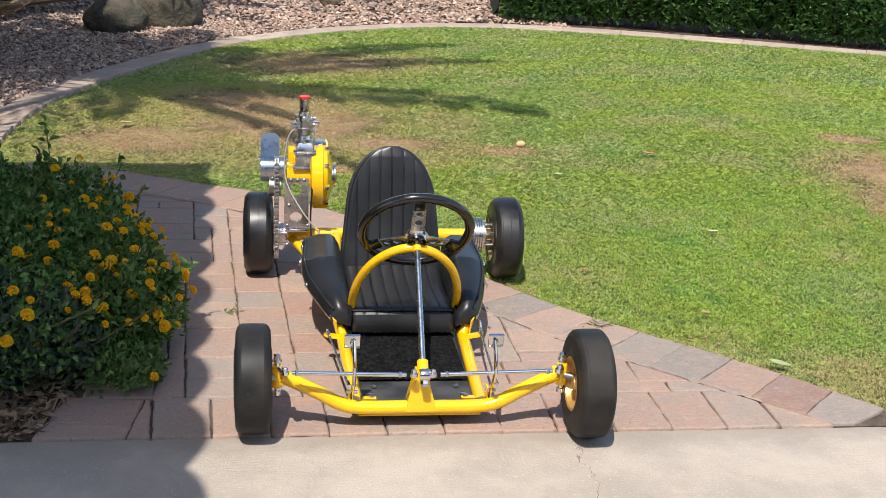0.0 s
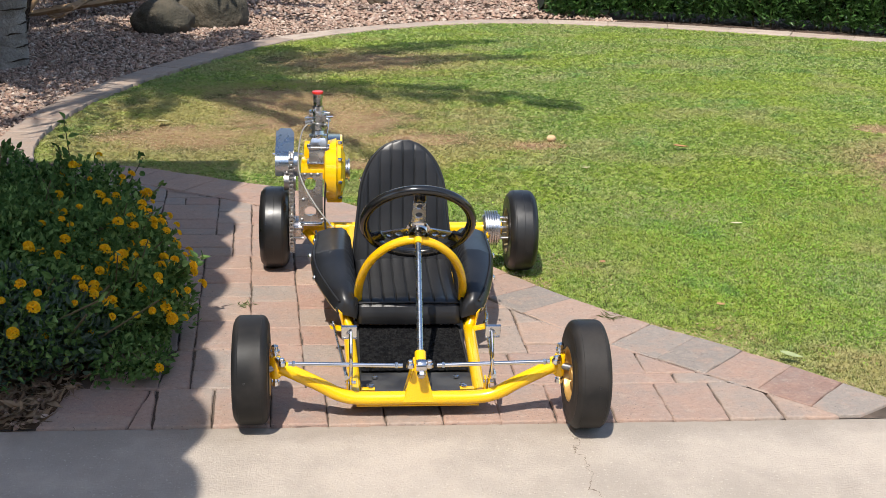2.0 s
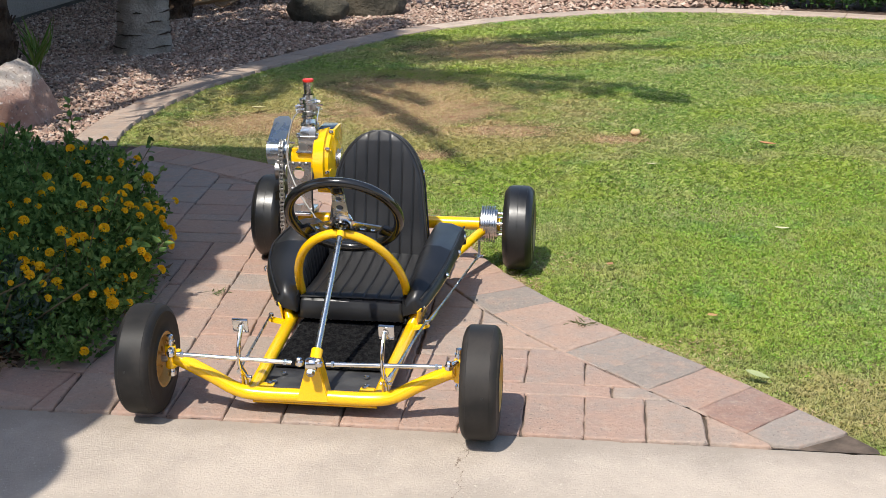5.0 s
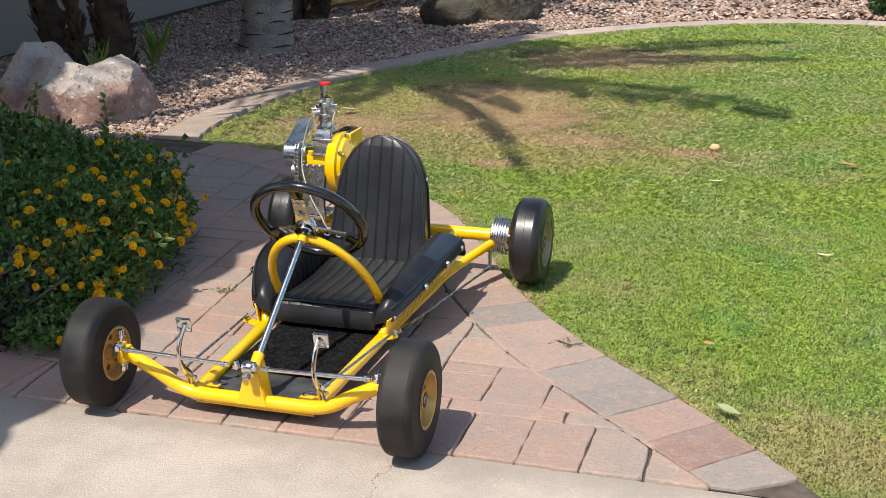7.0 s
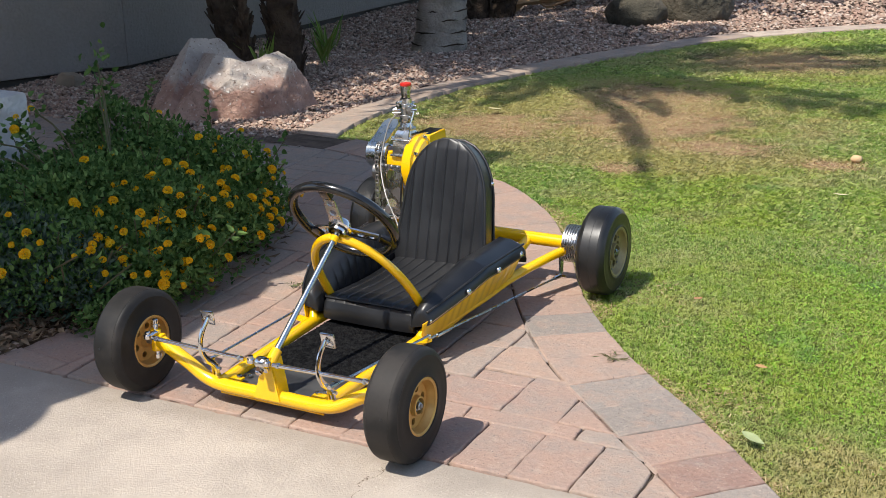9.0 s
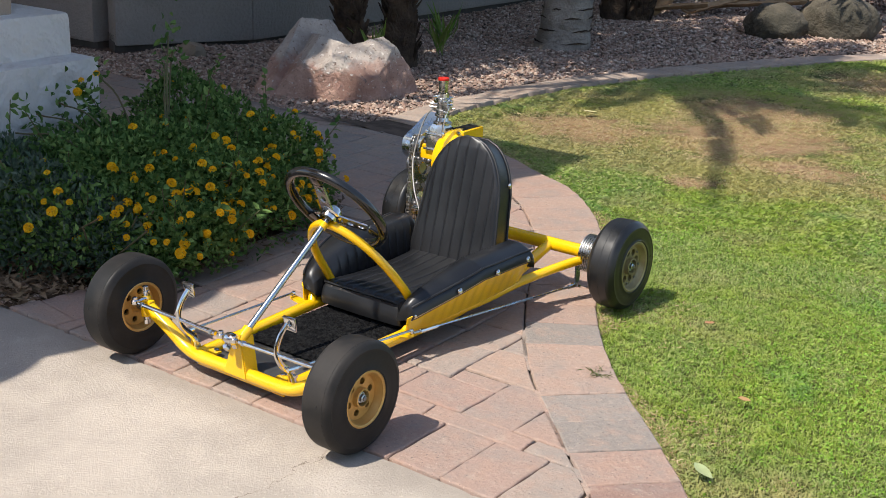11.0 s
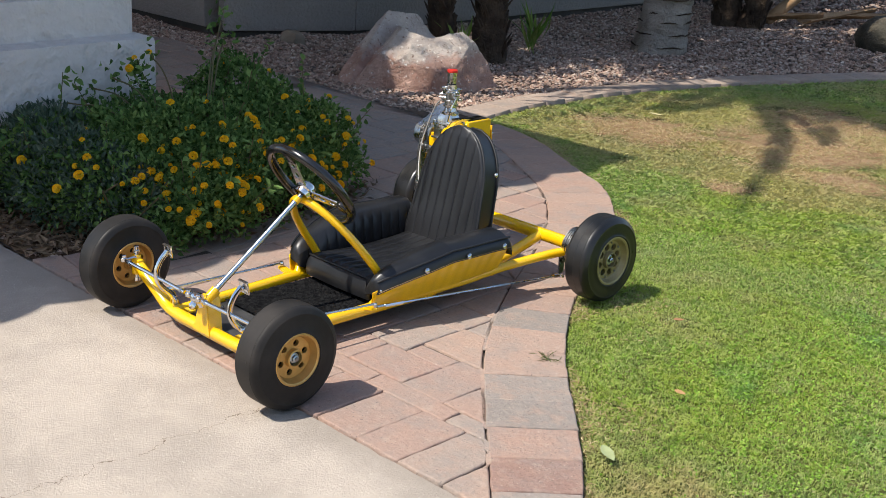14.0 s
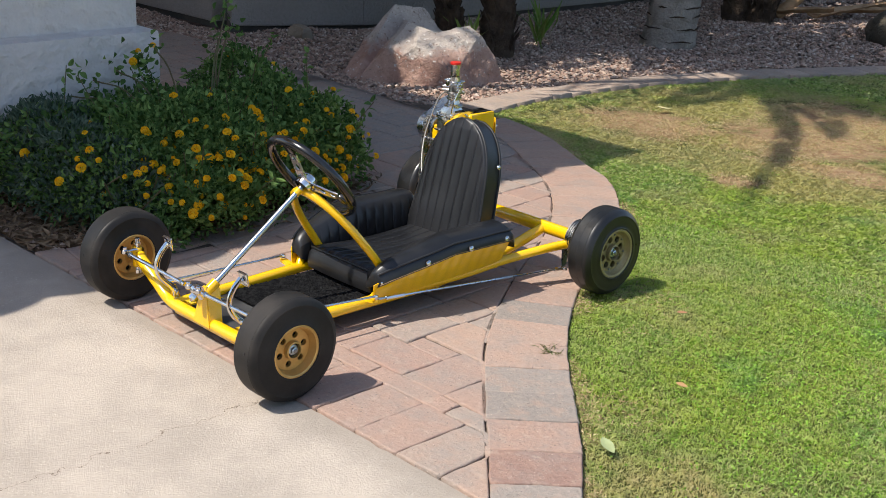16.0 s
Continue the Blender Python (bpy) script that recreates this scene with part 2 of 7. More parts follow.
def concrete_material():
    m, nt, bsdf = base_material("exposed_concrete")
    co = coords(nt, "Position")
    col = mix_nodes(nt, noise_node(nt, co, 2.6, 6, 0.68, 0.36, 0.64), (0.44, 0.375, 0.31), (0.345, 0.295, 0.245))
    col = mix_nodes(nt, noise_node(nt, co, 130, 3, 0.6, 0.58, 0.74), col, (0.49, 0.425, 0.345))
    col = mix_nodes(nt, noise_node(nt, co, 100, 3, 0.6, 0.66, 0.76), col, (0.31, 0.265, 0.21))
    sep = nt.nodes.new("ShaderNodeSeparateXYZ")
    nt.links.new(co, sep.inputs[0])
    # a hairline crack that wanders in from the edge
    wander = noise_node(nt, co, 9.0, 4, 0.7)
    line = math_node(nt, "ADD", sep.outputs[0], math_node(nt, "MULTIPLY", math_node(nt, "SUBTRACT", wander, 0.5), 0.14))
    line = math_node(nt, "ADD", line, math_node(nt, "MULTIPLY", sep.outputs[1], 0.05))
    gap = math_node(nt, "LESS_THAN", math_node(nt, "ABSOLUTE", math_node(nt, "SUBTRACT", line, 1.055)), 0.0010)
    faint = noise_node(nt, co, 14.0, 3, 0.6, 0.36, 0.5)
    col = mix_nodes(nt, math_node(nt, "MULTIPLY", gap, faint), col, (0.16, 0.12, 0.09))
    # grime along the joint with the paving, with a ragged edge
    line2 = math_node(nt, "SUBTRACT", math_node(nt, "MULTIPLY_ADD", sep.outputs[0], 0.0297, 2.697), sep.outputs[1])
    line2 = math_node(nt, "ADD", line2, math_node(nt, "MULTIPLY_ADD", noise_node(nt, co, 8, 5, 0.7), 0.20, -0.10))
    rim = nt.nodes.new("ShaderNodeMapRange")
    rim.interpolation_type = "SMOOTHSTEP"
    rim.inputs[1].default_value, rim.inputs[2].default_value = 0.13, 0.0
    nt.links.new(line2, rim.inputs[0])
    col = mix_nodes(nt, math_node(nt, "MULTIPLY", rim.outputs[0], 0.75), col, (0.27, 0.23, 0.19))
    blot = noise_node(nt, co, 7.0, 7, 0.75, 0.48, 0.70)
    col = mix_nodes(nt, math_node(nt, "MULTIPLY", blot, 0.28), col, (0.31, 0.26, 0.215))
    nt.links.new(col, bsdf.inputs["Base Color"])
    bsdf.inputs["Roughness"].default_value = 0.9
    bsdf.inputs["Specular IOR Level"].default_value = 0.2
    bump_node(nt, bsdf, noise_node(nt, co, 140, 4, 0.7), 0.7, 0.004)
    return m


M_CONCRETE = concrete_material()

# bare places of the lawn: x, y, reach along x, reach along y
PATCHES = ((0.22, 6.13, 0.45, 0.46), (0.0, 6.70, 0.40, 0.34), (0.60, 5.68, 0.32, 0.17), (-0.42, 5.78, 0.36, 0.28), (2.64, 4.60, 0.22, 0.28), (2.80, 5.06, 0.26, 0.26), (1.19, 5.48, 0.15, 0.09), (0.35, 7.95, 0.5, 0.35), (2.84, 5.68, 0.15, 0.10), (0.42, 5.22, 0.12, 0.09))


# drier places round them
DRY = ((0.0, 6.25, 1.15, 1.0), (-0.3, 5.6, 0.8, 0.5), (2.76, 4.95, 0.42, 0.55), (0.6, 5.5, 0.7, 0.4), (0.4, 7.9, 0.9, 0.6), (1.9, 3.0, 0.35, 0.25))


def bare_mask(nt, co, patches=None, rag=3.4, low=1.15, high=0.45):
    """One where the lawn is bare, ragged at the edges."""
    sep = nt.nodes.new("ShaderNodeSeparateXYZ")
    nt.links.new(co, sep.inputs[0])
    ragged = math_node(nt, "MULTIPLY_ADD", noise_node(nt, co, 5.5, 7, 0.85), rag, -rag / 2)
    out = None
    for x, y, rx, ry in patches or PATCHES:
        dx = math_node(nt, "DIVIDE", math_node(nt, "SUBTRACT", sep.outputs[0], x), rx)
        dy = math_node(nt, "DIVIDE", math_node(nt, "SUBTRACT", sep.outputs[1], y), ry)
        d = math_node(nt, "SQRT", math_node(nt, "ADD", math_node(nt, "MULTIPLY", dx, dx), math_node(nt, "MULTIPLY", dy, dy)))
        out = d if out is None else math_node(nt, "MINIMUM", out, d)
    r = nt.nodes.new("ShaderNodeMapRange")
    r.interpolation_type = "SMOOTHSTEP"
    r.inputs[1].default_value, r.inputs[2].default_value = low, high
    nt.links.new(math_node(nt, "ADD", out, ragged), r.inputs[0])
    return r.outputs[0]


def lawn_soil_material():
    m, nt, bsdf = base_material("lawn_soil")
    co = coords(nt, "Position")
    col = mix_nodes(nt, noise_node(nt, co, 25, 4, 0.65, 0.35, 0.65), (0.11, 0.14, 0.042), (0.21, 0.19, 0.08))
    dirt = mix_nodes(nt, noise_node(nt, co, 22, 6, 0.75, 0.36, 0.64), (0.37, 0.215, 0.125), (0.57, 0.395, 0.235))
    col = mix_nodes(nt, bare_mask(nt, co), col, dirt)
    nt.links.new(col, bsdf.inputs["Base Color"])
    bsdf.inputs["Roughness"].default_value = 1.0
    bsdf.inputs["Specular IOR Level"].default_value = 0.05
    bump_node(nt, bsdf, noise_node(nt, co, 60, 6, 0.75), 1.0, 0.035)
    return m


def grass_material():
    m, nt, col, bsdf = ramp_material("lawn_grass", [(0.11, 0.21, 0.03), (0.32, 0.46, 0.085), (0.46, 0.56, 0.15), (0.62, 0.63, 0.28), (0.17, 0.30, 0.045), (0.39, 0.53, 0.12)], rough=0.5, translucent=0.45, fine=20.0, spec=0.3)
    co = coords(nt, "Position")
    lush = noise_node(nt, co, 1.1, 3, 0.6, 0.42, 0.60)
    out = mix_nodes(nt, math_node(nt, "MULTIPLY", lush, 0.6), col, (0.43, 0.53, 0.06))
    deep = noise_node(nt, co, 1.7, 4, 0.65, 0.55, 0.68)
    out = mix_nodes(nt, math_node(nt, "MULTIPLY", deep, 0.65), out, (0.15, 0.37, 0.10))
    pale = noise_node(nt, co, 3.3, 5, 0.7, 0.54, 0.70)
    out = mix_nodes(nt, math_node(nt, "MULTIPLY", pale, 0.5), out, (0.46, 0.52, 0.27))
    clump = noise_node(nt, co, 9.0, 6, 0.78, 0.42, 0.66)
    out = mix_nodes(nt, math_node(nt, "MULTIPLY", clump, 0.32), out, (0.17, 0.31, 0.065))
    tuft = noise_node(nt, co, 24.0, 3, 0.6, 0.50, 0.68)
    out = mix_nodes(nt, math_node(nt, "MULTIPLY", tuft, 0.55), out, (0.12, 0.24, 0.04))
    lit = noise_node(nt, co, 19.0, 3, 0.6, 0.54, 0.70)
    out = mix_nodes(nt, math_node(nt, "MULTIPLY", lit, 0.5), out, (0.58, 0.66, 0.20))
    straw = noise_node(nt, co, 55.0, 3, 0.8, 0.46, 0.70)
    out = mix_nodes(nt, math_node(nt, "MULTIPLY", straw, 0.34), out, (0.64, 0.54, 0.29))
    thin = noise_node(nt, co, 2.4, 2, 0.6, 0.50, 0.70)
    out = mix_nodes(nt, math_node(nt, "MULTIPLY", thin, 0.46), out, (0.56, 0.48, 0.25))
    out = mix_nodes(nt, math_node(nt, "MULTIPLY", bare_mask(nt, co, DRY, 2.6, 1.25, 0.5), 0.56), out, (0.60, 0.44, 0.235))
    out = mix_nodes(nt, math_node(nt, "MULTIPLY", bare_mask(nt, co), 0.7), out, (0.58, 0.42, 0.24))
    nt.links.new(out, bsdf.inputs["Base Color"])
    for n in nt.nodes:
        if n.type == "BSDF_TRANSLUCENT":
            nt.links.new(out, n.inputs["Color"])
    return m


M_LAWN, M_GRASS = lawn_soil_material(), grass_material()
M_GRAVEL = ramp_material("pink_gravel", [(0.37, 0.24, 0.18), (0.22, 0.15, 0.12), (0.48, 0.355, 0.27), (0.12, 0.095, 0.08), (0.41, 0.28, 0.21), (0.29, 0.18, 0.135), (0.55, 0.45, 0.37), (0.31, 0.215, 0.165)], rough=0.9, fine=90, bump=0.4, spec=0.2)[0]
M_HEDGE = ramp_material("hedge_leaf", [(0.030, 0.075, 0.018), (0.045, 0.11, 0.022), (0.07, 0.15, 0.03), (0.035, 0.085, 0.02)], rough=0.38, translucent=0.2, fine=30, spec=0.5)[0]
M_LEAF = ramp_material("lantana_leaf", [(0.045, 0.090, 0.024), (0.11, 0.195, 0.05), (0.24, 0.36, 0.11), (0.065, 0.13, 0.036), (0.14, 0.24, 0.065)], rough=0.8, translucent=0.30, fine=40, spec=0.10)[0]
M_SAGE = ramp_material("grey_green_leaf", [(0.06, 0.095, 0.06), (0.14, 0.19, 0.125), (0.05, 0.08, 0.05), (0.20, 0.25, 0.18)], rough=0.8, translucent=0.25, fine=40, spec=0.08)[0]
M_FLOWER = ramp_material("yellow_orange_petal", [(0.95, 0.66, 0.02), (0.95, 0.54, 0.012), (0.95, 0.76, 0.06)], rough=0.7, translucent=0.4, fine=60, spec=0.15)[0]
M_STEM = surface("green_brown_stem", (0.10, 0.10, 0.04), (0.14, 0.10, 0.05), 12, 80, 0.8, bump=0.2)
M_FROND = ramp_material("palm_leaflet", [(0.05, 0.10, 0.03), (0.07, 0.13, 0.035), (0.10, 0.15, 0.05)], rough=0.5, translucent=0.2, fine=20)[0]
M_LITTER = ramp_material("leaf_litter", [(0.20, 0.13, 0.075), (0.12, 0.08, 0.05), (0.28, 0.19, 0.11), (0.16, 0.10, 0.06)], rough=0.9, fine=50)[0]


# ---- building tools ----
def fast_mesh(name, verts, faces, smooth=False):
    """A mesh from arrays of corners and of equal-sided faces."""
    verts, faces = np.asarray(verts, np.float32), np.asarray(faces, np.int32)
    me = bpy.data.meshes.new(name)
    k = faces.shape[1]
    me.vertices.add(len(verts))
    me.vertices.foreach_set("co", verts.ravel())
    me.loops.add(faces.size)
    me.loops.foreach_set("vertex_index", faces.ravel())
    me.polygons.add(len(faces))
    me.polygons.foreach_set("loop_start", np.arange(0, faces.size, k, dtype=np.int32))
    me.polygons.foreach_set("use_smooth", np.full(len(faces), smooth))
    me.update(calc_edges=True)
    return me


def finish(bm, name, smooth=40):
    bmesh.ops.recalc_face_normals(bm, faces=bm.faces)
    me = bpy.data.meshes.new(name)
    bm.to_mesh(me)
    bm.free()
    if smooth:
        me.polygons.foreach_set("use_smooth", np.ones(len(me.polygons), bool))
        me.set_sharp_from_angle(angle=radians(smooth))
    return me


def part(name, bm, material, parent, label="", smooth=40):
    me = bm if isinstance(bm, bpy.types.Mesh) else finish(bm, name, smooth)
    if material and not me.materials:
        me.materials.append(material)
    ob = new(name, me)
    ob.parent = parent
    return tagged(ob, label) if label else ob


def thing(name, bm, material, label, category, group="", kind="", smooth=40, at=None):
    me = bm if isinstance(bm, bpy.types.Mesh) else (finish(bm, name, smooth) if bm is not None else None)
    if me is not None and not me.materials:
        me.materials.append(material)
    ob = new(name, me)
    if at is not None:
        ob.matrix_world = at
    return tagged(ob, label, category, group, kind)


def add_box(bm, centre, size, bevel=0.0, turn=None, segments=2):
    made = bmesh.ops.create_cube(bm, size=1.0)["verts"]
    m = Matrix.Translation(centre) @ (turn.to_4x4() if turn else Matrix.Identity(4)) @ Matrix.Diagonal((*size, 1))
    bmesh.ops.transform(bm, matrix=m, verts=made)
    if bevel:
        edges = list({e for v in made for e in v.link_edges})
        bmesh.ops.bevel(bm, geom=edges, offset=bevel, segments=segments, affect="EDGES", profile=0.6)
    return bm


def box(centre, size, bevel=0.0, turn=None):
    return add_box(bmesh.new(), centre, size, bevel, turn)


def smooth_path(points, steps=6):
    """Catmull-Rom through the points."""
    pts = [Vector(p) for p in points]
    if len(pts) < 3:
        return pts
    ext = [2 * pts[0] - pts[1], *pts, 2 * pts[-1] - pts[-2]]
    out = []
    for i in range(1, len(ext) - 2):
        a, b, c, d = ext[i - 1 : i + 3]
        for k in range(steps):
            t = k / steps
            out.append(0.5 * ((2 * b) + (c - a) * t + (2 * a - 5 * b + 4 * c - d) * t * t + (3 * b - a - 3 * c + d) * t**3))
    out.append(pts[-1])
    return out


def add_tube(bm, points, radius, sides=14, caps=True, closed=False, flat=None):
    """A round bar along points; radius may be a function of 0 to 1; flat: (width, height) factors of the section."""
    pts = [Vector(p) for p in points]
    n = len(pts)
    rings, side = [], None
    for i, p in enumerate(pts):
        if closed:
            d = (pts[(i + 1) % n] - pts[i - 1]).normalized()
        else:
            d = (pts[min(i + 1, n - 1)] - pts[max(i - 1, 0)]).normalized()
        if side is None:
            side = d.cross(Vector((0, 0, 1)) if abs(d.z) < 0.9 else Vector((0, 1, 0))).normalized()
        else:
            side = (side - d * side.dot(d)).normalized()
        up = side.cross(d)
        r = radius(i / max(n - 1, 1)) if callable(radius) else radius
        fx, fy = flat or (1, 1)
        rings.append([bm.verts.new(p + side * (r * fx * math.cos(a)) + up * (r * fy * math.sin(a))) for a in (2 * math.pi * k / sides for k in range(sides))])
    for i in range(n if closed else n - 1):
        a, b = rings[i], rings[(i + 1) % n]
        for k in range(sides):
            bm.faces.new((a[k], a[(k + 1) % sides], b[(k + 1) % sides], b[k]))
    if caps and not closed:
        bm.faces.new(rings[0][::-1])
        bm.faces.new(rings[-1])
    return bm


def tube(points, radius, sides=14, **more):
    return add_tube(bmesh.new(), points, radius, sides, **more)


def add_lathe(bm, profile, origin=(0, 0, 0), axis=(1, 0, 0), sides=40, closed=False):
    """Turns a profile of (along, radius) about an axis."""
    q = Vector((0, 0, 1)).rotation_difference(Vector(axis).normalized())
    rings = []
    for along, r in profile:
        if r <= 1e-6:
            rings.append([bm.verts.new(Vector(origin) + q @ Vector((0, 0, along)))])
        else:
            rings.append([bm.verts.new(Vector(origin) + q @ Vector((r * math.cos(a), r * math.sin(a), along))) for a in (2 * math.pi * k / sides for k in range(sides))])
    pairs = list(zip(rings, rings[1:])) + ([(rings[-1], rings[0])] if closed else [])
    for a, b in pairs:
        for k in range(sides):
            j = (k + 1) % sides
            if len(a) == 1 and len(b) == 1:
                continue
            if len(a) == 1:
                bm.faces.new((a[0], b[j], b[k]))
            elif len(b) == 1:
                bm.faces.new((a[k], a[j], b[0]))
            else:
                bm.faces.new((a[k], a[j], b[j], b[k]))
    return bm


def lathe(profile, origin=(0, 0, 0), axis=(1, 0, 0), sides=40, closed=False):
    return add_lathe(bmesh.new(), profile, origin, axis, sides, closed)


def add_bolt(bm, at, axis, radius=0.007, height=0.006, sides=6):
    return add_lathe(bm, [(0, 0), (0, radius), (height * 0.8, radius), (height, radius * 0.75), (height, 0)], at, axis, sides)


def bolt(at, axis, radius=0.007, height=0.006, sides=6):
    return add_bolt(bmesh.new(), at, axis, radius, height, sides)


def add_plate(bm, outline, normal, thick):
    """A flat plate from an outline, with thickness along the normal."""
    n = Vector(normal).normalized() * thick / 2
    a = [bm.verts.new(Vector(p) - n) for p in outline]
    b = [bm.verts.new(Vector(p) + n) for p in outline]
    bm.faces.new(a[::-1])
    bm.faces.new(b)
    for i in range(len(a)):
        j = (i + 1) % len(a)
        bm.faces.new((a[i], a[j], b[j], b[i]))
    return bm


def inside(x, y, poly):
    """Whether points lie in a polygon."""
    hit = np.zeros(len(x), bool)
    for (x0, y0), (x1, y1) in zip(poly, [*poly[1:], poly[0]]):
        cross = (y0 > y) != (y1 > y)
        hit ^= cross & (x < (x1 - x0) * (y - y0) / ((y1 - y0) or 1e-9) + x0)
    return hit


def curve2(points, steps=8):
    return [(p.x, p.y) for p in smooth_path([(*p, 0) for p in points], steps)]


def along(points, step):
    """Places at even steps along a line: x, y and the way it runs."""
    pts = np.array(points)
    seg = np.hypot(*np.diff(pts, axis=0).T)
    s = np.r_[0, np.cumsum(seg)]
    n = max(2, int(round(s[-1] / step)) + 1)
    at = np.linspace(0, s[-1], n)
    return [(np.interp(v, s, pts[:, 0]), np.interp(v, s, pts[:, 1])) for v in at]


def leaves(points, ways, lengths, widths, curl=0.25, fold=0.3, ovate=False):
    """Many small leaves in one mesh: corners and faces. Each is a folded blade with a bent tip."""
    p, d = np.asarray(points), np.asarray(ways)
    d = d / np.linalg.norm(d, axis=1, keepdims=True)
    side = np.cross(d, np.random.normal(size=d.shape))
    side /= np.linalg.norm(side, axis=1, keepdims=True)
    up = np.cross(side, d)
    L, W = np.asarray(lengths)[:, None], np.asarray(widths)[:, None]
    mid, tip = p + d * L * 0.45, p + d * L - up * L * curl
    if ovate:
        low, high = p + d * L * 0.20, p + d * L * 0.72 - up * L * curl * 0.45
        rim = [c + q * side * W / 2 * r + up * W * fold * r for q in (1, -1) for c, r in ((low, 0.78), (mid, 1.0), (high, 0.72))]
        v = np.stack([p, mid, tip, *rim], 1).reshape(-1, 3)
        k = np.arange(len(p))[:, None] * 9
        return v, np.concatenate([k + [0, 1, 3], k + [3, 1, 4], k + [4, 1, 5], k + [5, 1, 2], k + [0, 6, 1], k + [6, 7, 1], k + [7, 8, 1], k + [8, 2, 1]], 1).reshape(-1, 3)
    v = np.stack([p, mid + side * W / 2 + up * W * fold, mid, mid - side * W / 2 + up * W * fold, tip], 1).reshape(-1, 3)
    k = np.arange(len(p))[:, None] * 5
    f = np.concatenate([k + [0, 2, 1], k + [0, 3, 2], k + [1, 2, 4], k + [2, 3, 4]], 1).reshape(-1, 3)
    return v, f


def stones(points, sizes, flat=0.62, jag=0.38):
    """Many small broken stones in one mesh, no two alike."""
    bm = bmesh.new()
    bmesh.ops.create_uvsphere(bm, u_segments=4, v_segments=2, radius=1.1)
    bm.verts.index_update()
    base, faces = np.array([v.co[:] for v in bm.verts]), np.array([[v.index for v in f.verts] for f in bm.faces])
    bm.free()
    n, k = len(points), len(base)
    v = base[None] * (1 + np.random.uniform(-jag, jag, (n, k, 3)))
    v = v * np.stack([np.random.uniform(0.7, 1.25, n), np.random.uniform(0.6, 1.0, n), np.random.uniform(0.75, 1.2, n) * flat], 1)[:, None]
    a, t = np.random.uniform(0, 6.283, n), np.random.uniform(-0.5, 0.5, n)
    y2, z2 = v[..., 1] * np.cos(t)[:, None] - v[..., 2] * np.sin(t)[:, None], v[..., 1] * np.sin(t)[:, None] + v[..., 2] * np.cos(t)[:, None]
    x3, y3 = v[..., 0] * np.cos(a)[:, None] - y2 * np.sin(a)[:, None], v[..., 0] * np.sin(a)[:, None] + y2 * np.cos(a)[:, None]
    v = np.stack([x3, y3, z2], -1) * np.asarray(sizes)[:, None, None] + np.asarray(points)[:, None]
    return v.reshape(-1, 3), (np.arange(n)[:, None, None] * k + faces[None]).reshape(-1, 3)


# ---- ground, paving, lawn ----
LAWN_EDGE = curve2([(1.82, 2.745), (1.714, 2.868), (1.54, 3.064), (1.348, 3.25), (1.118, 3.481), (0.89, 3.779), (0.692, 4.126), (0.486, 4.448), (0.179, 4.764), (-0.111, 4.911), (-0.407, 5.074), (-0.697, 5.167), (-0.93, 5.191)])
PAVE_EDGE = curve2([(1.598, 2.728), (1.428, 2.886), (1.224, 3.076), (0.983, 3.316), (0.753, 3.628), (0.525, 3.998), (0.321, 4.28), (0.064, 4.533), (-0.225, 4.71), (-0.511, 4.876), (-0.782, 4.963), (-1.043, 4.979)])
KERB_IN = curve2([(-0.93, 5.191), (-0.998, 5.439), (-1.024, 5.77), (-1.008, 6.204), (-0.941, 6.649), (-0.712, 7.416), (-0.236, 8.585), (0.181, 9.111), (0.663, 9.529), (1.157, 9.816), (1.679, 9.926), (2.266, 9.847), (2.87, 9.703), (3.55, 9.442), (4.548, 8.982), (5.647, 8.441), (6.94, 7.697)])
KERB_OUT = curve2([(-1.137, 5.205), (-1.179, 5.464), (-1.196, 5.747), (-1.177, 6.223), (-1.101, 6.696), (-0.875, 7.469), (-0.396, 8.666), (0.063, 9.251), (0.59, 9.701), (1.134, 10.013), (1.707, 10.15), (2.349, 10.066), (2.967, 9.917), (3.662, 9.65), (4.689, 9.197), (5.795, 8.661), (7.109, 7.909)])
GROUND_Z, LAWN_Z, SLAB_Z = -0.05, -0.022, -0.006


def sheet(poly, z, name):
    bm = bmesh.new()
    bm.faces.new([bm.verts.new((x, y, z)) for x, y in poly])
    bmesh.ops.triangulate(bm, faces=bm.faces)
    for f in bm.faces:
        if f.normal.z < 0:
            f.normal_flip()
    me = bpy.data.meshes.new(name)
    bm.to_mesh(me)
    bm.free()
    return me


thing("ground", sheet([(-600, -600), (600, -600), (600, 600), (-600, 600)], GROUND_Z - 0.03, "ground"), M_DIRT, "dry tan earth stretching away behind the garden", "ground", kind="structure")
SLAB_TURN = radians(1.7)


def slab_point(a, b):
    """The paving's own grid: a along the slab's edge, b away from it."""
    c, s = math.cos(SLAB_TURN), math.sin(SLAB_TURN)
    return 0.5 + a * c - b * s, 2.712 + a * s + b * c


bm = bmesh.new()
corners = [slab_point(-9, -9), slab_point(12, -9), slab_point(12, -0.007)]
corners += [slab_point(2.6 - 0.02 * k, -0.007 - 0.006 * max(0.0, noise.noise(Vector((k * 0.21, 3.0, 0.0)))) - 0.003 * noise.noise(Vector((k * 0.8, 1.0, 0.0)))) for k in range(190)]
corners.append(slab_point(-9, -0.007))
top = [bm.verts.new((x, y, SLAB_Z)) for x, y in corners]
low = [bm.verts.new((x, y, SLAB_Z - 0.12)) for x, y in corners]
bm.faces.new(top)
for i in range(len(top)):
    bm.faces.new((top[i], low[i], low[(i + 1) % len(top)], top[(i + 1) % len(top)]))
rim = set(top)
bmesh.ops.bevel(bm, geom=[e for e in bm.edges if all(v in rim for v in e.verts)], offset=0.006, segments=2, affect="EDGES")
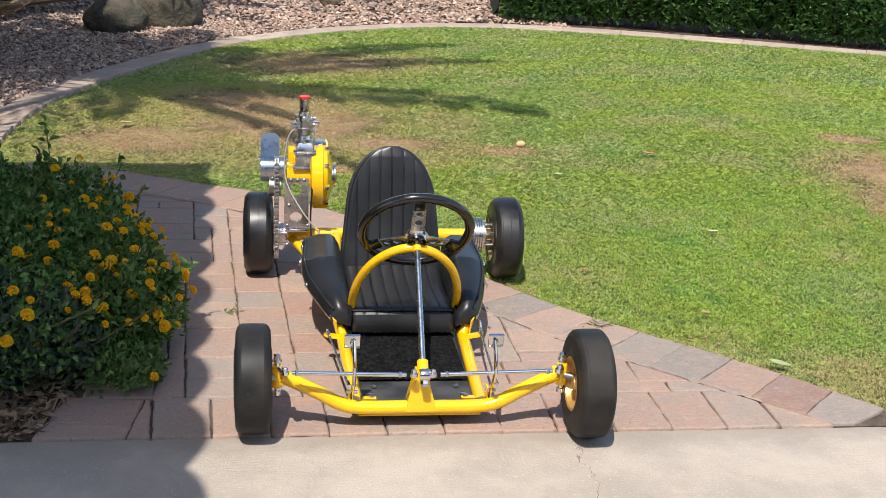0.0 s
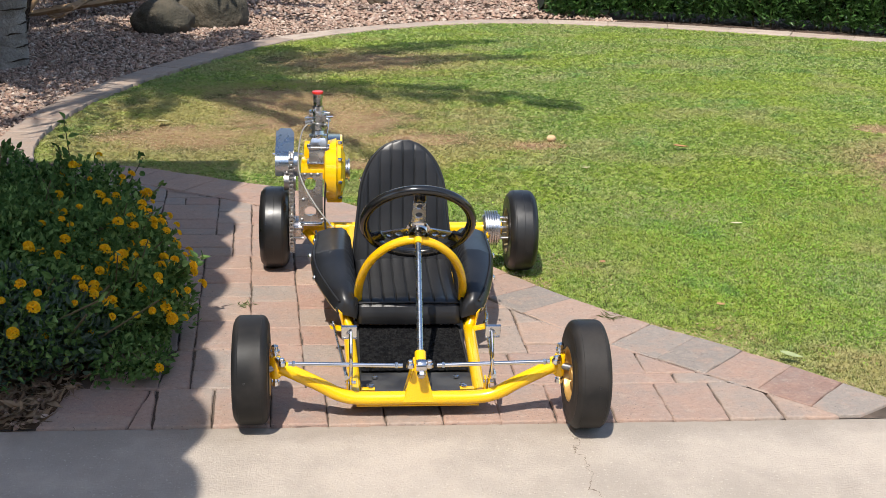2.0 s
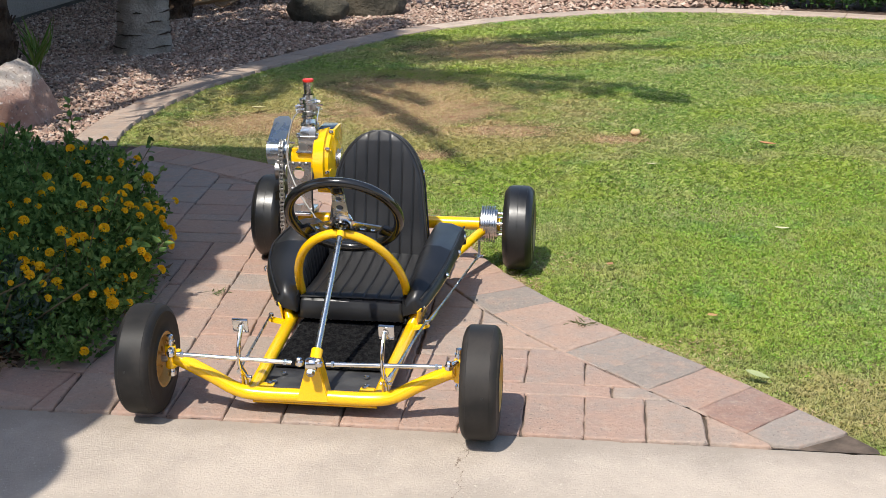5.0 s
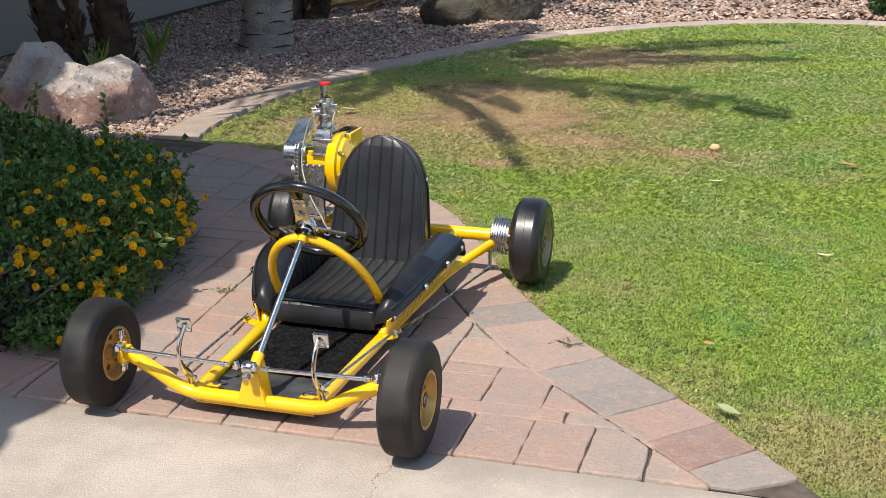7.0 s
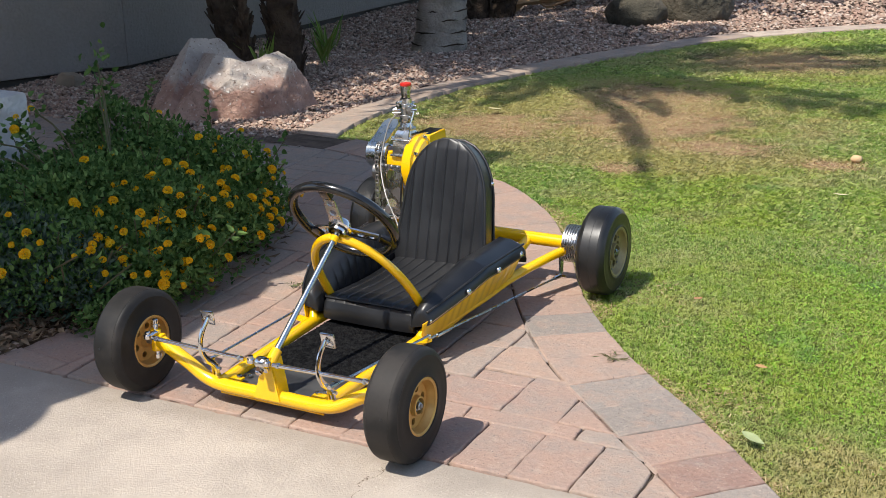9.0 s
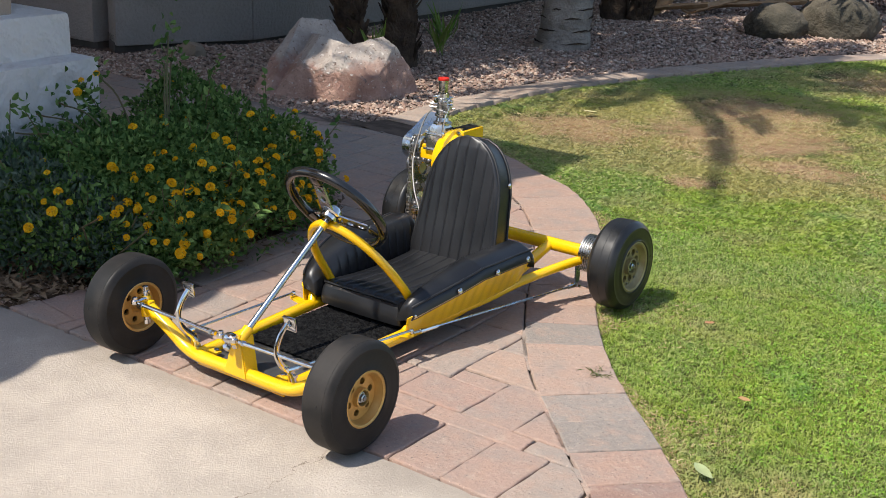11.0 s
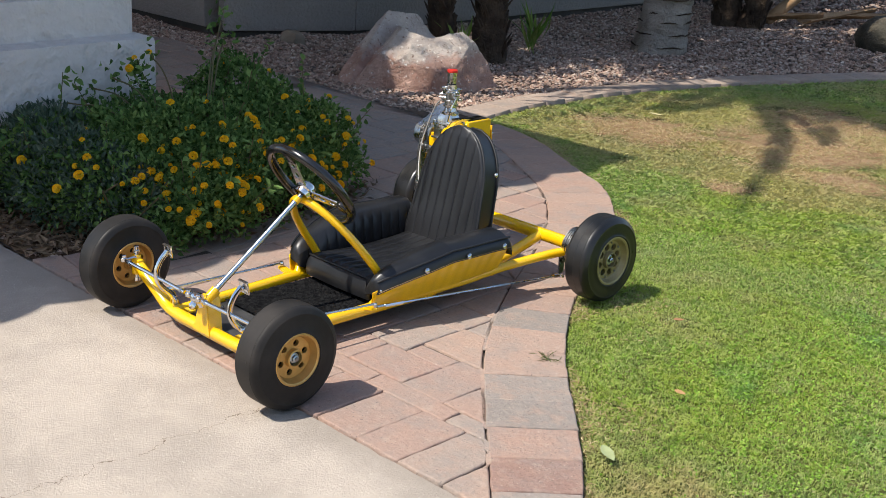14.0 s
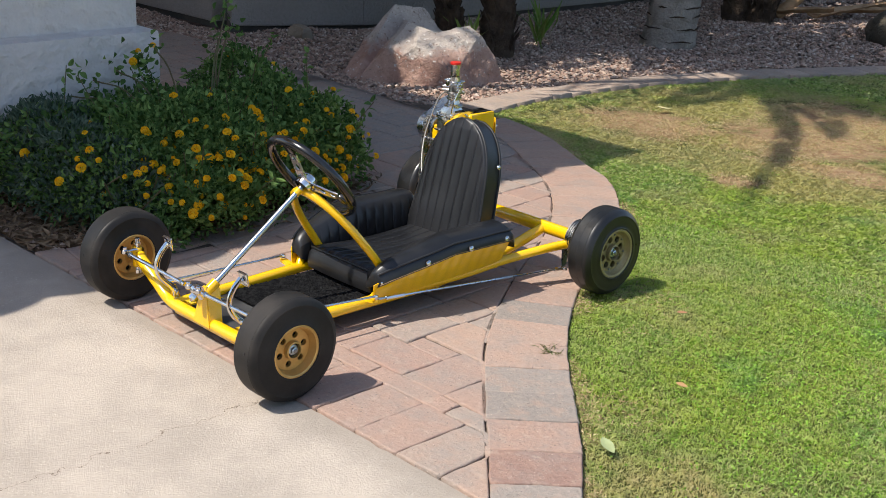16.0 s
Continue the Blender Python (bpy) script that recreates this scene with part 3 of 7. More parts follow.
thing("pavement_slab", bm, M_CONCRETE, "pale tan broom-finished concrete drive with a hairline crack", "drive", kind="structure", smooth=50)


def lawn_rise(x, y):
    """How far the crowned lawn stands above its edge."""
    x, y = np.asarray(x, float), np.asarray(y, float)
    return 0.088 * np.clip((x - 0.1) / 2.4, 0, 1) * np.clip((y - 3.25) / 2.1, 0, 1) * np.clip((9.4 - y) / 2.6, 0, 1) * np.clip((6.9 - x) / 3.0, 0, 1)


def crowned_sheet(poly, z, name, step=0.12):
    """A lawn sheet over an outline, cut into small squares that follow the crown."""
    bm = bmesh.new()
    bm.faces.new([bm.verts.new((x, y, z)) for x, y in poly])
    xs, ys = [p[0] for p in poly], [p[1] for p in poly]
    for k in range(1, int((max(xs) - min(xs)) / step)):
        bmesh.ops.bisect_plane(bm, geom=bm.verts[:] + bm.edges[:] + bm.faces[:], plane_co=(min(xs) + k * step, 0, 0), plane_no=(1, 0, 0))
    for k in range(1, int((max(ys) - min(ys)) / step)):
        bmesh.ops.bisect_plane(bm, geom=bm.verts[:] + bm.edges[:] + bm.faces[:], plane_co=(0, min(ys) + k * step, 0), plane_no=(0, 1, 0))
    for v in bm.verts:
        v.co.z += float(lawn_rise(v.co.x, v.co.y))
    bmesh.ops.triangulate(bm, faces=bm.faces)
    for f in bm.faces:
        if f.normal.z < 0:
            f.normal_flip()
    me = bpy.data.meshes.new(name)
    bm.to_mesh(me)
    bm.free()
    return me


right = [(6.94, 7.7), (6.94, 2.4), (1.82, 2.44)]
thing("lawn", crowned_sheet([*LAWN_EDGE, *KERB_IN[1:], *right], LAWN_Z, "lawn"), M_LAWN, "lawn soil with brown worn bare patches", "lawn", kind="structure")
bed = [(-0.298, 2.692), (-0.276, 2.772), (-0.262, 2.841), (-0.250, 2.973), (-0.22, 3.06), (-0.13, 3.2), (-0.09, 3.39), (-0.13, 3.77), (-0.31, 4.05), (-0.76, 4.17), (-1.53, 4.21), (-2.87, 4.22), (-2.87, 2.62)]
thing("planting_bed", sheet(bed, -0.005, "planting_bed"), M_SOIL, "dark brown mulched planting bed beside the path", "planting bed", kind="structure")
gravel_poly = [*KERB_OUT, (7.4, 16), (-7, 16), (-7, 4.93), (-2.9, 4.955), (-1.94, 4.96), (-1.43, 4.955), (-1.168, 5.10)]
M_GRAVEL_BED = surface("gravel_bed", (0.14, 0.10, 0.078), (0.08, 0.058, 0.046), 20, 70, 0.98, bump=1.0, distance=0.02, spec=0.05, kind="Position")
thing("gravel_ground", sheet(gravel_poly, -0.03, "gravel_ground"), M_GRAVEL_BED, "pinkish brown gravel ground under loose stones", "gravel", kind="structure")
pave = thing("pavement_path", sheet([slab_point(-4, 0), slab_point(1.30, 0), *LAWN_EDGE[2:], (-0.93, 5.191), (-1.137, 5.205), (-1.168, 5.128), (-1.43, 5.005), (-1.94, 5.01), (-2.9, 5.0), (-5.0, 4.95), (-5.0, 2.6)], -0.0075, "pavement_path"), M_SAND, "curved path of pinkish brown and grey brick pavers", "path", kind="structure")

# ---- house ----
HOUSE = pose(-3.45, 5.452, 0, 0, 0, 1.8)


def wall(name, centre, size, material, label, bevel=0.02, at=None):
    return thing(name, box(centre, size, bevel), material, label, "wall", kind="structure", at=at or HOUSE)


BAY_A, BAY_B = Vector((-3.46, 5.46)), Vector((-3.11, 6.22))
SIDE = pose(BAY_B.x, BAY_B.y, 0, 0, 0, 1.2)
BAY = pose(BAY_A.x, BAY_A.y, 0, 0, 0, math.degrees(math.atan2(BAY_B.y - BAY_A.y, BAY_B.x - BAY_A.x)) - 90)
bay_long = (BAY_B - BAY_A).length
wall("wall_east", (-0.10, 4.2, 1.475), (0.2, 8.4, 2.93), M_STUCCO, "beige stucco house wall in shade", at=SIDE)
wall("wall_bay", (-0.102, bay_long / 2, 1.475), (0.2, bay_long, 2.93), M_STUCCO, "angled beige stucco wall of a bay in shade", at=BAY)
wall("wall_south", (-1.02, 0.10, 1.475), (1.63, 0.2, 2.93), M_STUCCO, "beige stucco wall of the entry recess")
wall("wall_entry", (-1.94, -1.6, 1.475), (0.2, 3.6, 2.93), M_STUCCO, "beige stucco wall at the back of the entry")
# added wall out of view, for the chrome to reflect
wall("wall_unseen", (4.5, -9.4, 1.5), (13.0, 0.2, 3.0), M_STUCCO, "plain unseen stucco wall added behind the drive for reflections")
# recessed footing; its dark colour paints the shadow line below the stucco
footing = surface("shadow_line_footing", (0.10, 0.085, 0.07), (0.07, 0.06, 0.05), 4, 50, 0.95, bump=0.5, kind="Position")
thing("foundation", box((-0.12, 4.2, 0.0), (0.16, 8.4, 0.14)), footing, "recessed foundation coloured as the dark shadow line under the stucco", "foundation", kind="structure", at=SIDE)
thing("foundation", box((-0.125, bay_long / 2, 0.0), (0.16, bay_long, 0.138)), footing, "recessed foundation coloured as the dark shadow line under the bay", "foundation", kind="structure", at=BAY)
thing("foundation", box((-1.02, 0.12, 0.0), (1.60, 0.16, 0.14)), footing, "recessed foundation coloured as the dark shadow line under the entry wall", "foundation", kind="structure", at=HOUSE)
bm = box((-0.32, -0.56, 0.22), (0.64, 1.12, 0.55), 0.02)
add_box(bm, (-0.36, -0.575, 0.54), (0.52, 1.09, 0.20), 0.025)
PILLAR = pose(-0.985, 3.53, 0, 0, 0, 1.8)
thing("pillar_base", bm, M_STUCCO_W, "stepped white stucco pillar base in shade", "pillar base", kind="structure", at=PILLAR)
M_CREAM = surface("tan_stucco", (0.42, 0.33, 0.25), (0.36, 0.28, 0.22), 1.4, 60, 0.9, bump=0.8, distance=0.01, kind="Position")
thing("pillar", box((-0.38, -0.64, 1.635), (0.44, 0.85, 2.0), 0.015), M_CREAM, "tan stucco porch pillar", "pillar", kind="structure", at=PILLAR)

ROOF_Z = 2.68
EAVE = pose(-0.072 - SHADOW[0] * ROOF_Z, 5.27 - SHADOW[1] * ROOF_Z, ROOF_Z, 0, 0, 3.55)


TILE = 0.3137


def roof(name, length, depth, m, label):
    """A tiled roof whose eave ends in rounded noses; its far corner is at m."""
    bm = bmesh.new()
    outline = [(-depth, -length)]
    count = int(length / TILE)
    y = -length
    for i in range(count):
        for k in range(10):
            outline.append((-0.058 + 0.052 * math.sin(math.pi * k / 10) ** 0.8, y + TILE * k / 10))
        y += TILE
    outline += [(-0.058, y), (-0.04, y + 0.04), (-0.03, 0), (-depth, 0)]
    add_plate(bm, [(px, py, 0) for px, py in outline], (0, 0, 1), 0.09)
    bmesh.ops.triangulate(bm, faces=[f for f in bm.faces if len(f.verts) > 4])
    return thing(name, bm, M_ROOF, label, "roof", kind="structure", smooth=0, at=m)


roof("roof_porch", 3.68, 1.64, EAVE, "clay tile porch roof with a scalloped eave")
# unseen roof, placed by where its shadow has to fall
roof("roof_shade", 2.6, 4.2, pose(-1.73 - SHADOW[0] * 2.9, 6.75 - SHADOW[1] * 2.9, 2.9, 0, 0, 1.8), "unseen roof added to shade the entry, the gravel and half the boulder")
# unseen; the wide overhang is added to keep sky off wall and gravel
thing("roof_main", box((-0.85, 4.6, 3.0), (2.96, 9.6, 0.12)), M_ROOF, "unseen main roof, its overhang added to darken the wall and gravel", "roof", kind="structure", at=HOUSE)


# ---- the kart; u across, v backwards, w up, from the middle of its ground ----
kart = new("go_kart")
kart.matrix_world = pose(0.555, 3.280, 0, 0, 0, 1.4) @ Matrix.Scale(0.98, 4)
tagged(kart, "restored vintage go-kart with yellow tube frame and black seat", "go-kart")
REAR = 0.567


RIDE = [0.0]  # how far the section in hand sits below its drawn height


def kp(name, bm, material, label="", parent=None, smooth=40):
    ob = part(name, bm, material, parent or kart, label, smooth)
    ob.location.z -= RIDE[0]
    return ob


def make_wheel(side, u, v, rad, width, rim_r, rubber, rim_paint, rear=False):
    """A slick tyre on a drilled rim; side is +1 for the outer face to the right."""
    c, h = (u, v, rad), width / 2
    soft = 0.93 if rear else 0.985
    crown = [(-h * 0.98, rim_r), (-h * 1.04, rim_r * 1.03), (-h * 1.05, rim_r * 1.07), (-h * 1.0, rim_r * 1.11), (-h * 1.0, rad * 0.70), (-h * 0.98, rad * 0.80), (-h * 0.955, rad * 0.86), (-h * 0.965, rad * 0.868), (-h * 0.945, rad * 0.878), (-h * 0.90 * soft, rad * 0.93), (-h * 0.80 * soft, rad * 0.967), (-h * 0.74 * soft * soft, rad * 0.985), (-h * 0.66 * soft * soft, rad * 0.993), (-h * 0.645 * soft * soft, rad * 0.9905), (-h * 0.63 * soft * soft, rad * 0.996), (0, rad)]
    profile = [*crown, *[(-a, r) for a, r in crown[-2::-1]], (h * 0.8, rim_r * 0.97), (-h * 0.8, rim_r * 0.97)]
    tyre = kp("wheel", lathe(profile, c, (side, 0, 0), 72, closed=True), rubber, "black slick racing tyre on a gold rim")
    if rear:
        part("mould_seam", lathe([(-0.0012, rad - 0.0005), (0, rad + 0.0004), (0.0012, rad - 0.0005)], c, (side, 0, 0), 72), rubber, tyre)
    for k in range(3):
        a = 0.9 + 2.094 * k + (0.4 if rear else 0)
        spot = Vector(c) + Vector((side * h * 0.25, math.cos(a) * rad * 0.999, math.sin(a) * rad * 0.999))
        part("wear_hole", lathe([(0, 0), (0.0006, 0.003), (-0.002, 0.003)], spot, (0, math.cos(a), math.sin(a)), 10), M_PIPING, tyre)
    face_at = h * (0.60 if rear else 0.52)
    # rim: lip, well and face with six round holes
    lip = [(h * 0.90, rim_r * 1.0), (h * 1.0, rim_r * 1.03), (h * 1.03, rim_r * 0.97), (h * 0.98, rim_r * 0.91), (h * 0.72, rim_r * 0.87), (face_at, rim_r * 0.80)]
    back = [(-face_at, rim_r * 0.80), (-h * 0.72, rim_r * 0.87), (-h * 0.98, rim_r * 0.91), (-h * 1.03, rim_r * 0.97), (-h * 1.0, rim_r * 1.03), (-h * 0.90, rim_r)]
    bm = lathe([*lip, *back], c, (side, 0, 0), 48)
    bm2 = bm
    n, hole = (8, rim_r * 0.145) if rear else (6, rim_r * 0.125)
    ring_out, ring_in = rim_r * 0.81, rim_r * 0.30
    fan = []
    for k in range(n):
        mid = 2 * math.pi * k / n + 0.26
        radial, around = Vector((math.cos(mid), math.sin(mid))), Vector((-math.sin(mid), math.cos(mid)))
        loop, outer = [], []
        for j in range(16):
            t = 2 * math.pi * j / 16
            r, q = math.cos(t), math.sin(t)
            loop.append(radial * (rim_r * 0.56 + r * hole) + around * q * hole)
            big = max(abs(r), abs(q))
            ang, rr = mid + q / big * math.pi / n, ring_in + (ring_out - ring_in) * (0.5 + 0.5 * r / big)
            outer.append(Vector((math.cos(ang), math.sin(ang))) * rr)
        fan.append((loop, outer))

    def place(p, along_axis):
        return Vector((c[0] + side * along_axis, c[1] + p.x, c[2] + p.y))

    for sign in (1, -1):
        for loop, outer in fan:
            a = [bm2.verts.new(place(p, sign * face_at)) for p in loop]
            b = [bm2.verts.new(place(p, sign * face_at)) for p in outer]
            d = [bm2.verts.new(place(p, sign * (face_at - 0.010))) for p in loop]
            for j in range(16):
                i = (j + 1) % 16
                bm2.faces.new((a[j], a[i], b[i], b[j]))
                bm2.faces.new((a[j], a[i], d[i], d[j]))
    add_lathe(bm2, [(-face_at, ring_in * 1.02), (-face_at - 0.014, ring_in * 0.8), (-face_at - 0.014, 0.0)], c, (side, 0, 0), 24)
    add_lathe(bm2, [(face_at - 0.001, ring_in * 1.22), (face_at + 0.006, ring_in * 1.14), (face_at + 0.011, ring_in * 1.10), (face_at + 0.012, ring_in * 0.94), (face_at - 0.002, ring_in * 0.90)], c, (side, 0, 0), 30)
    # added black disc that stands for the shaded inside seen through the holes
    part("shade_disc", lathe([(-0.004, 0.0), (-0.004, rim_r * 0.78), (0.004, rim_r * 0.78), (0.004, 0.0)], c, (side, 0, 0), 32), M_PIPING, tyre, "black disc added behind the rim to darken its holes")
    rim = part("rim", bm2, rim_paint, tyre, "gold painted rim with six round holes", 35)
    hub_at = Vector(c) + Vector((side * face_at, 0, 0))
    # flat black disc in place of the dark gap round the nut
    part("hub_gap_disc", lathe([(-0.004, ring_in * 0.92), (0.001, ring_in * 0.92), (0.001, 0.0)], hub_at, (side, 0, 0), 24), M_PIPING, tyre, "flat black disc standing for the dark gap round the nut")
    part("hub_washer", lathe([(0, ring_in * 0.68), (0.006, ring_in * 0.66), (0.0068, ring_in * 0.60), (0.0068, 0.0)], hub_at, (side, 0, 0), 24), M_STEEL, tyre)
    part("hub_nut", bolt(hub_at + Vector((side * 0.006, 0, 0)), (side, 0, 0), 0.0092, 0.008), M_STEEL, tyre, "plated hex nut")
    part("axle_end", lathe([(0.0, 0.0055), (0.016, 0.0055), (0.0175, 0.004), (0.0175, 0)], hub_at, (side, 0, 0), 14), M_DULL, tyre)
    for k in range(8 if rear else 0):
        a = 2 * math.pi * k / 8 - 0.13
        part("rim_bolt", bolt(hub_at + Vector((-0.0 * side, math.cos(a) * rim_r * 0.72, math.sin(a) * rim_r * 0.72)), (side, 0, 0), 0.0035, 0.004), M_DULL, tyre)
    return tyre


for s in (-1, 1):
    ahead = -0.597 if s > 0 else -0.554
    steered = make_wheel(s, s * 0.388, ahead, 0.1275, 0.082, 0.0635, M_RUBBER, M_GOLD)
    pivot = Vector((s * 0.34, ahead, 0))
    steered.matrix_local = Matrix.Translation(pivot) @ pose(0, 0, 0, 0, 0, 0.6) @ Matrix.Translation(-pivot)
    make_wheel(s, s * 0.391, REAR - 0.010 if s > 0 else REAR + 0.030, 0.129, 0.090, 0.072, M_RUBBER2, M_OLIVE, True)

# frame
RIDE[0] = 0.016
FV, FZ, R = -0.553, 0.068, 0.0165
front = smooth_path([(-0.322, FV, 0.150), (-0.24, FV, 0.108), (-0.185, FV, 0.078), (-0.13, FV, FZ), (0, FV, FZ), (0.13, FV, FZ), (0.185, FV, 0.078), (0.24, FV, 0.108), (0.322, FV, 0.150)], 6)
kp("front_bar", tube(front, R, 18), M_YELLOW, "glossy yellow bent front axle tube")
for s in (-1, 1):
    rail = smooth_path([(s * 0.148, FV, FZ + 0.002), (s * 0.154, -0.35, 0.074), (s * 0.162, -0.12, 0.078), (s * 0.165, 0.10, 0.08), (s * 0.16, 0.35, 0.108), (s * 0.15, 0.52, 0.140), (s * 0.148, REAR, 0.150)], 6)
    kp("side_rail", tube(rail, 0.016, 16), M_YELLOW)
    outer = smooth_path([(s * 0.166, -0.08, 0.082), (s * 0.174, 0.05, 0.086), (s * 0.184, 0.20, 0.090), (s * 0.203, 0.33, 0.106), (s * 0.258, 0.47, 0.132), (s * 0.292, REAR, 0.140)], 6)
    kp("bolster_stub", tube(smooth_path([(s * 0.156, -0.140, 0.074), (s * 0.163, -0.130, 0.088), (s * 0.172, -0.116, 0.106)], 5), 0.0125, 14), M_YELLOW)
    kp("outer_rail", tube(outer, 0.0135, 16), M_YELLOW)
    # kingpin carrier
    kp("kingpin_carrier", add_lathe(box((s * 0.320, FV, 0.148), (0.022, 0.022, 0.040), 0.007), [(-0.027, 0), (-0.027, 0.0115), (-0.025, 0.013), (0.025, 0.013), (0.027, 0.0115), (0.027, 0)], (s * 0.334, FV, 0.150), (0, 0, 1), 20), M_YELLOW)
    kp("kingpin", lathe([(-0.046, 0), (-0.046, 0.0095), (-0.036, 0.0095), (-0.036, 0.006), (0.036, 0.006), (0.036, 0.011), (0.041, 0.011), (0.041, 0.008), (0.052, 0.008), (0.054, 0.005), (0.054, 0)], (s * 0.334, FV, 0.150), (0, 0, 1), 16), M_CHROME, "chrome kingpin bolt")
    kp("spindle", tube([(s * 0.33, FV, 0.150), (s * 0.345, FV - 0.008, 0.148), (s * 0.40, -0.597 if s > 0 else -0.554, 0.147)], 0.0085, 12), M_DULL)
    kp("steering_arm", tube(smooth_path([(s * 0.332, FV, 0.172), (s * 0.325, -0.575, 0.176), (s * 0.318, -0.602, 0.178)], 4), 0.0065, 10, flat=(1.3, 0.6)), M_CHROME)
    # tie rod with ball ends
    inner, outer_end = Vector((s * 0.022, -0.592, 0.166)), Vector((s * 0.316, -0.602, 0.178))
    rod = kp("tie_rod", tube([inner.lerp(outer_end, 0.06), inner.lerp(outer_end, 0.95)], 0.0052, 12), M_CHROME, "bright plated steering tie rod")
    for end, k in ((inner, 0.10), (outer_end, 0.90)):
        part("rod_end", lathe([(-0.007, 0), (-0.007, 0.006), (-0.004, 0.0095), (0.004, 0.0095), (0.007, 0.006), (0.007, 0)], end, (0, 0, 1), 14), M_CHROME, rod)
        part("lock_nut", bolt(inner.lerp(outer_end, k), (outer_end - inner), 0.0075, 0.007), M_STEEL, rod)
        part("ball_bolt", bolt(end + Vector((0, 0, 0.006)), (0, 0, 1), 0.0065, 0.007), M_CHROME, rod)

# rear axle tube, bearings, hubs
RIDE[0] = 0.0
kp("axle_tube", tube([(-0.300, REAR, 0.134), (0.332, REAR, 0.134)], 0.0195, 20), M_YELLOW, "yellow rear axle housing tube")
kp("axle_shaft", tube([(-0.40, REAR, 0.131), (0.40, REAR, 0.131)], 0.010, 14), M_DULL)
fins = []
for k in range(6):
    a = 0.276 + k * 0.0075
    fins += [(a, 0.045), (a, 0.056), (a + 0.0035, 0.056), (a + 0.0035, 0.045)]
drum = kp("brake_drum", lathe([(0.270, 0), (0.270, 0.040), *fins, (0.324, 0.045), (0.324, 0)], (0, REAR, 0.134), (1, 0, 0), 48), M_ALLOY, "finned polished aluminium brake drum")
for k in range(5):
    a = 2 * math.pi * k / 5 + 0.3
    part("drum_stud", tube([(0.324, REAR + 0.034 * math.cos(a), 0.134 + 0.034 * math.sin(a)), (0.352, REAR + 0.034 * math.cos(a), 0.134 + 0.034 * math.sin(a))], 0.0048, 10), M_ALLOY, drum)
    part("drum_stud", tube([(-0.30, REAR + 0.034 * math.cos(a), 0.134 + 0.034 * math.sin(a)), (-0.352, REAR + 0.034 * math.cos(a), 0.134 + 0.034 * math.sin(a))], 0.0048, 10), M_ALLOY, drum)
kp("brake_arm", add_plate(bmesh.new(), [(0.272, REAR - 0.055, 0.11), (0.272, REAR - 0.030, 0.115), (0.272, REAR - 0.035, 0.055), (0.272, REAR - 0.055, 0.050)], (1, 0, 0), 0.005), M_STEEL)

# rear sprocket and chain
SPX = -0.335
bm = bmesh.new()
n_teeth = 58
ring = [(0.072 + (0.004 if k % 2 else -0.002)) for k in range(n_teeth * 2)]
add_plate(bm, [(SPX, REAR + r * math.cos(math.pi * k / n_teeth), 0.134 + r * math.sin(math.pi * k / n_teeth)) for k, r in enumerate(ring)], (1, 0, 0), 0.004)
kp("rear_sprocket", bm, M_ALLOY, "polished rear drive sprocket")
kp("sprocket_hub", lathe([(-0.012, 0), (-0.012, 0.034), (0.012, 0.034), (0.012, 0)], (SPX + 0.016, REAR, 0.134), (1, 0, 0), 24), M_ALLOY)
ENG_V, ENG_Z = 0.53, 0.365
loop, small_r, big_r = [], 0.022, 0.074
for k in range(15):
    a = math.pi * (k / 14)
    loop.append((ENG_V + small_r * math.cos(a), ENG_Z + small_r * math.sin(a)))
for k in range(10):
    t = (k + 1) / 11
    loop.append((ENG_V - small_r + (REAR - big_r - ENG_V + small_r) * t, ENG_Z + (0.134 - ENG_Z) * t))
for k in range(29):
    a = math.pi + math.pi * (k / 28)
    loop.append((REAR + big_r * math.cos(a), 0.134 + big_r * math.sin(a)))
for k in range(10):
    t = (k + 1) / 11
    loop.append((REAR + big_r + (ENG_V + small_r - REAR - big_r) * t, 0.134 + (ENG_Z - 0.134) * t))
chain_pts = along([*loop, loop[0]], 0.0120)[:-1]
chain = new("drive_chain")
chain.parent = kart
bm = bmesh.new()
for i, (v, w) in enumerate(chain_pts):
    v2, w2 = chain_pts[(i + 1) % len(chain_pts)]
    d = Vector((0, v2 - v, w2 - w))
    off = 0.0064 if i % 2 else 0.0040
    for o in (-off, off):
        add_box(bm, (SPX + o, (v + v2) / 2, (w + w2) / 2), (0.0020, d.length * 1.2, 0.0115), 0, Vector((0, 1, 0)).rotation_difference(d).to_matrix())
    add_lathe(bm, [(-0.0064, 0.0040), (0.0064, 0.0040)], (SPX, v, w), (1, 0, 0), 6)
me = finish(bm, "drive_chain", 30)
me.materials.append(M_CHAIN)
bpy.data.objects.remove(chain)
chain = kp("drive_chain", me, M_CHAIN, "oily steel drive chain")

# floor pan and carpet
RIDE[0] = 0.016
kp("floor_pan", box((0, -0.31, 0.064), (0.285, 0.46, 0.004), 0.001), M_MAT, "black painted steel floor pan")
bm = bmesh.new()
nx, ny = 70, 86
grid = [[bm.verts.new((-0.134 + 0.268 * i / nx, -0.405 + 0.315 * j / ny, 0.072 + 0.0045 * noise.noise(Vector((i * 0.9, j * 0.9, 3))) + 0.003 * random.random())) for i in range(nx + 1)] for j in range(ny + 1)]
for j in range(ny):
    for i in range(nx):
        bm.faces.new((grid[j][i], grid[j][i + 1], grid[j + 1][i + 1], grid[j + 1][i]))
kp("carpet", bm, M_CARPET, "black looped carpet mat", smooth=0)
for u, v in ((-0.11, -0.49), (0.11, -0.49), (-0.10, -0.44), (0.10, -0.44)):
    kp("pan_screw", bolt((u, v, 0.07), (0, 0, 1), 0.007, 0.005), M_CHROME)
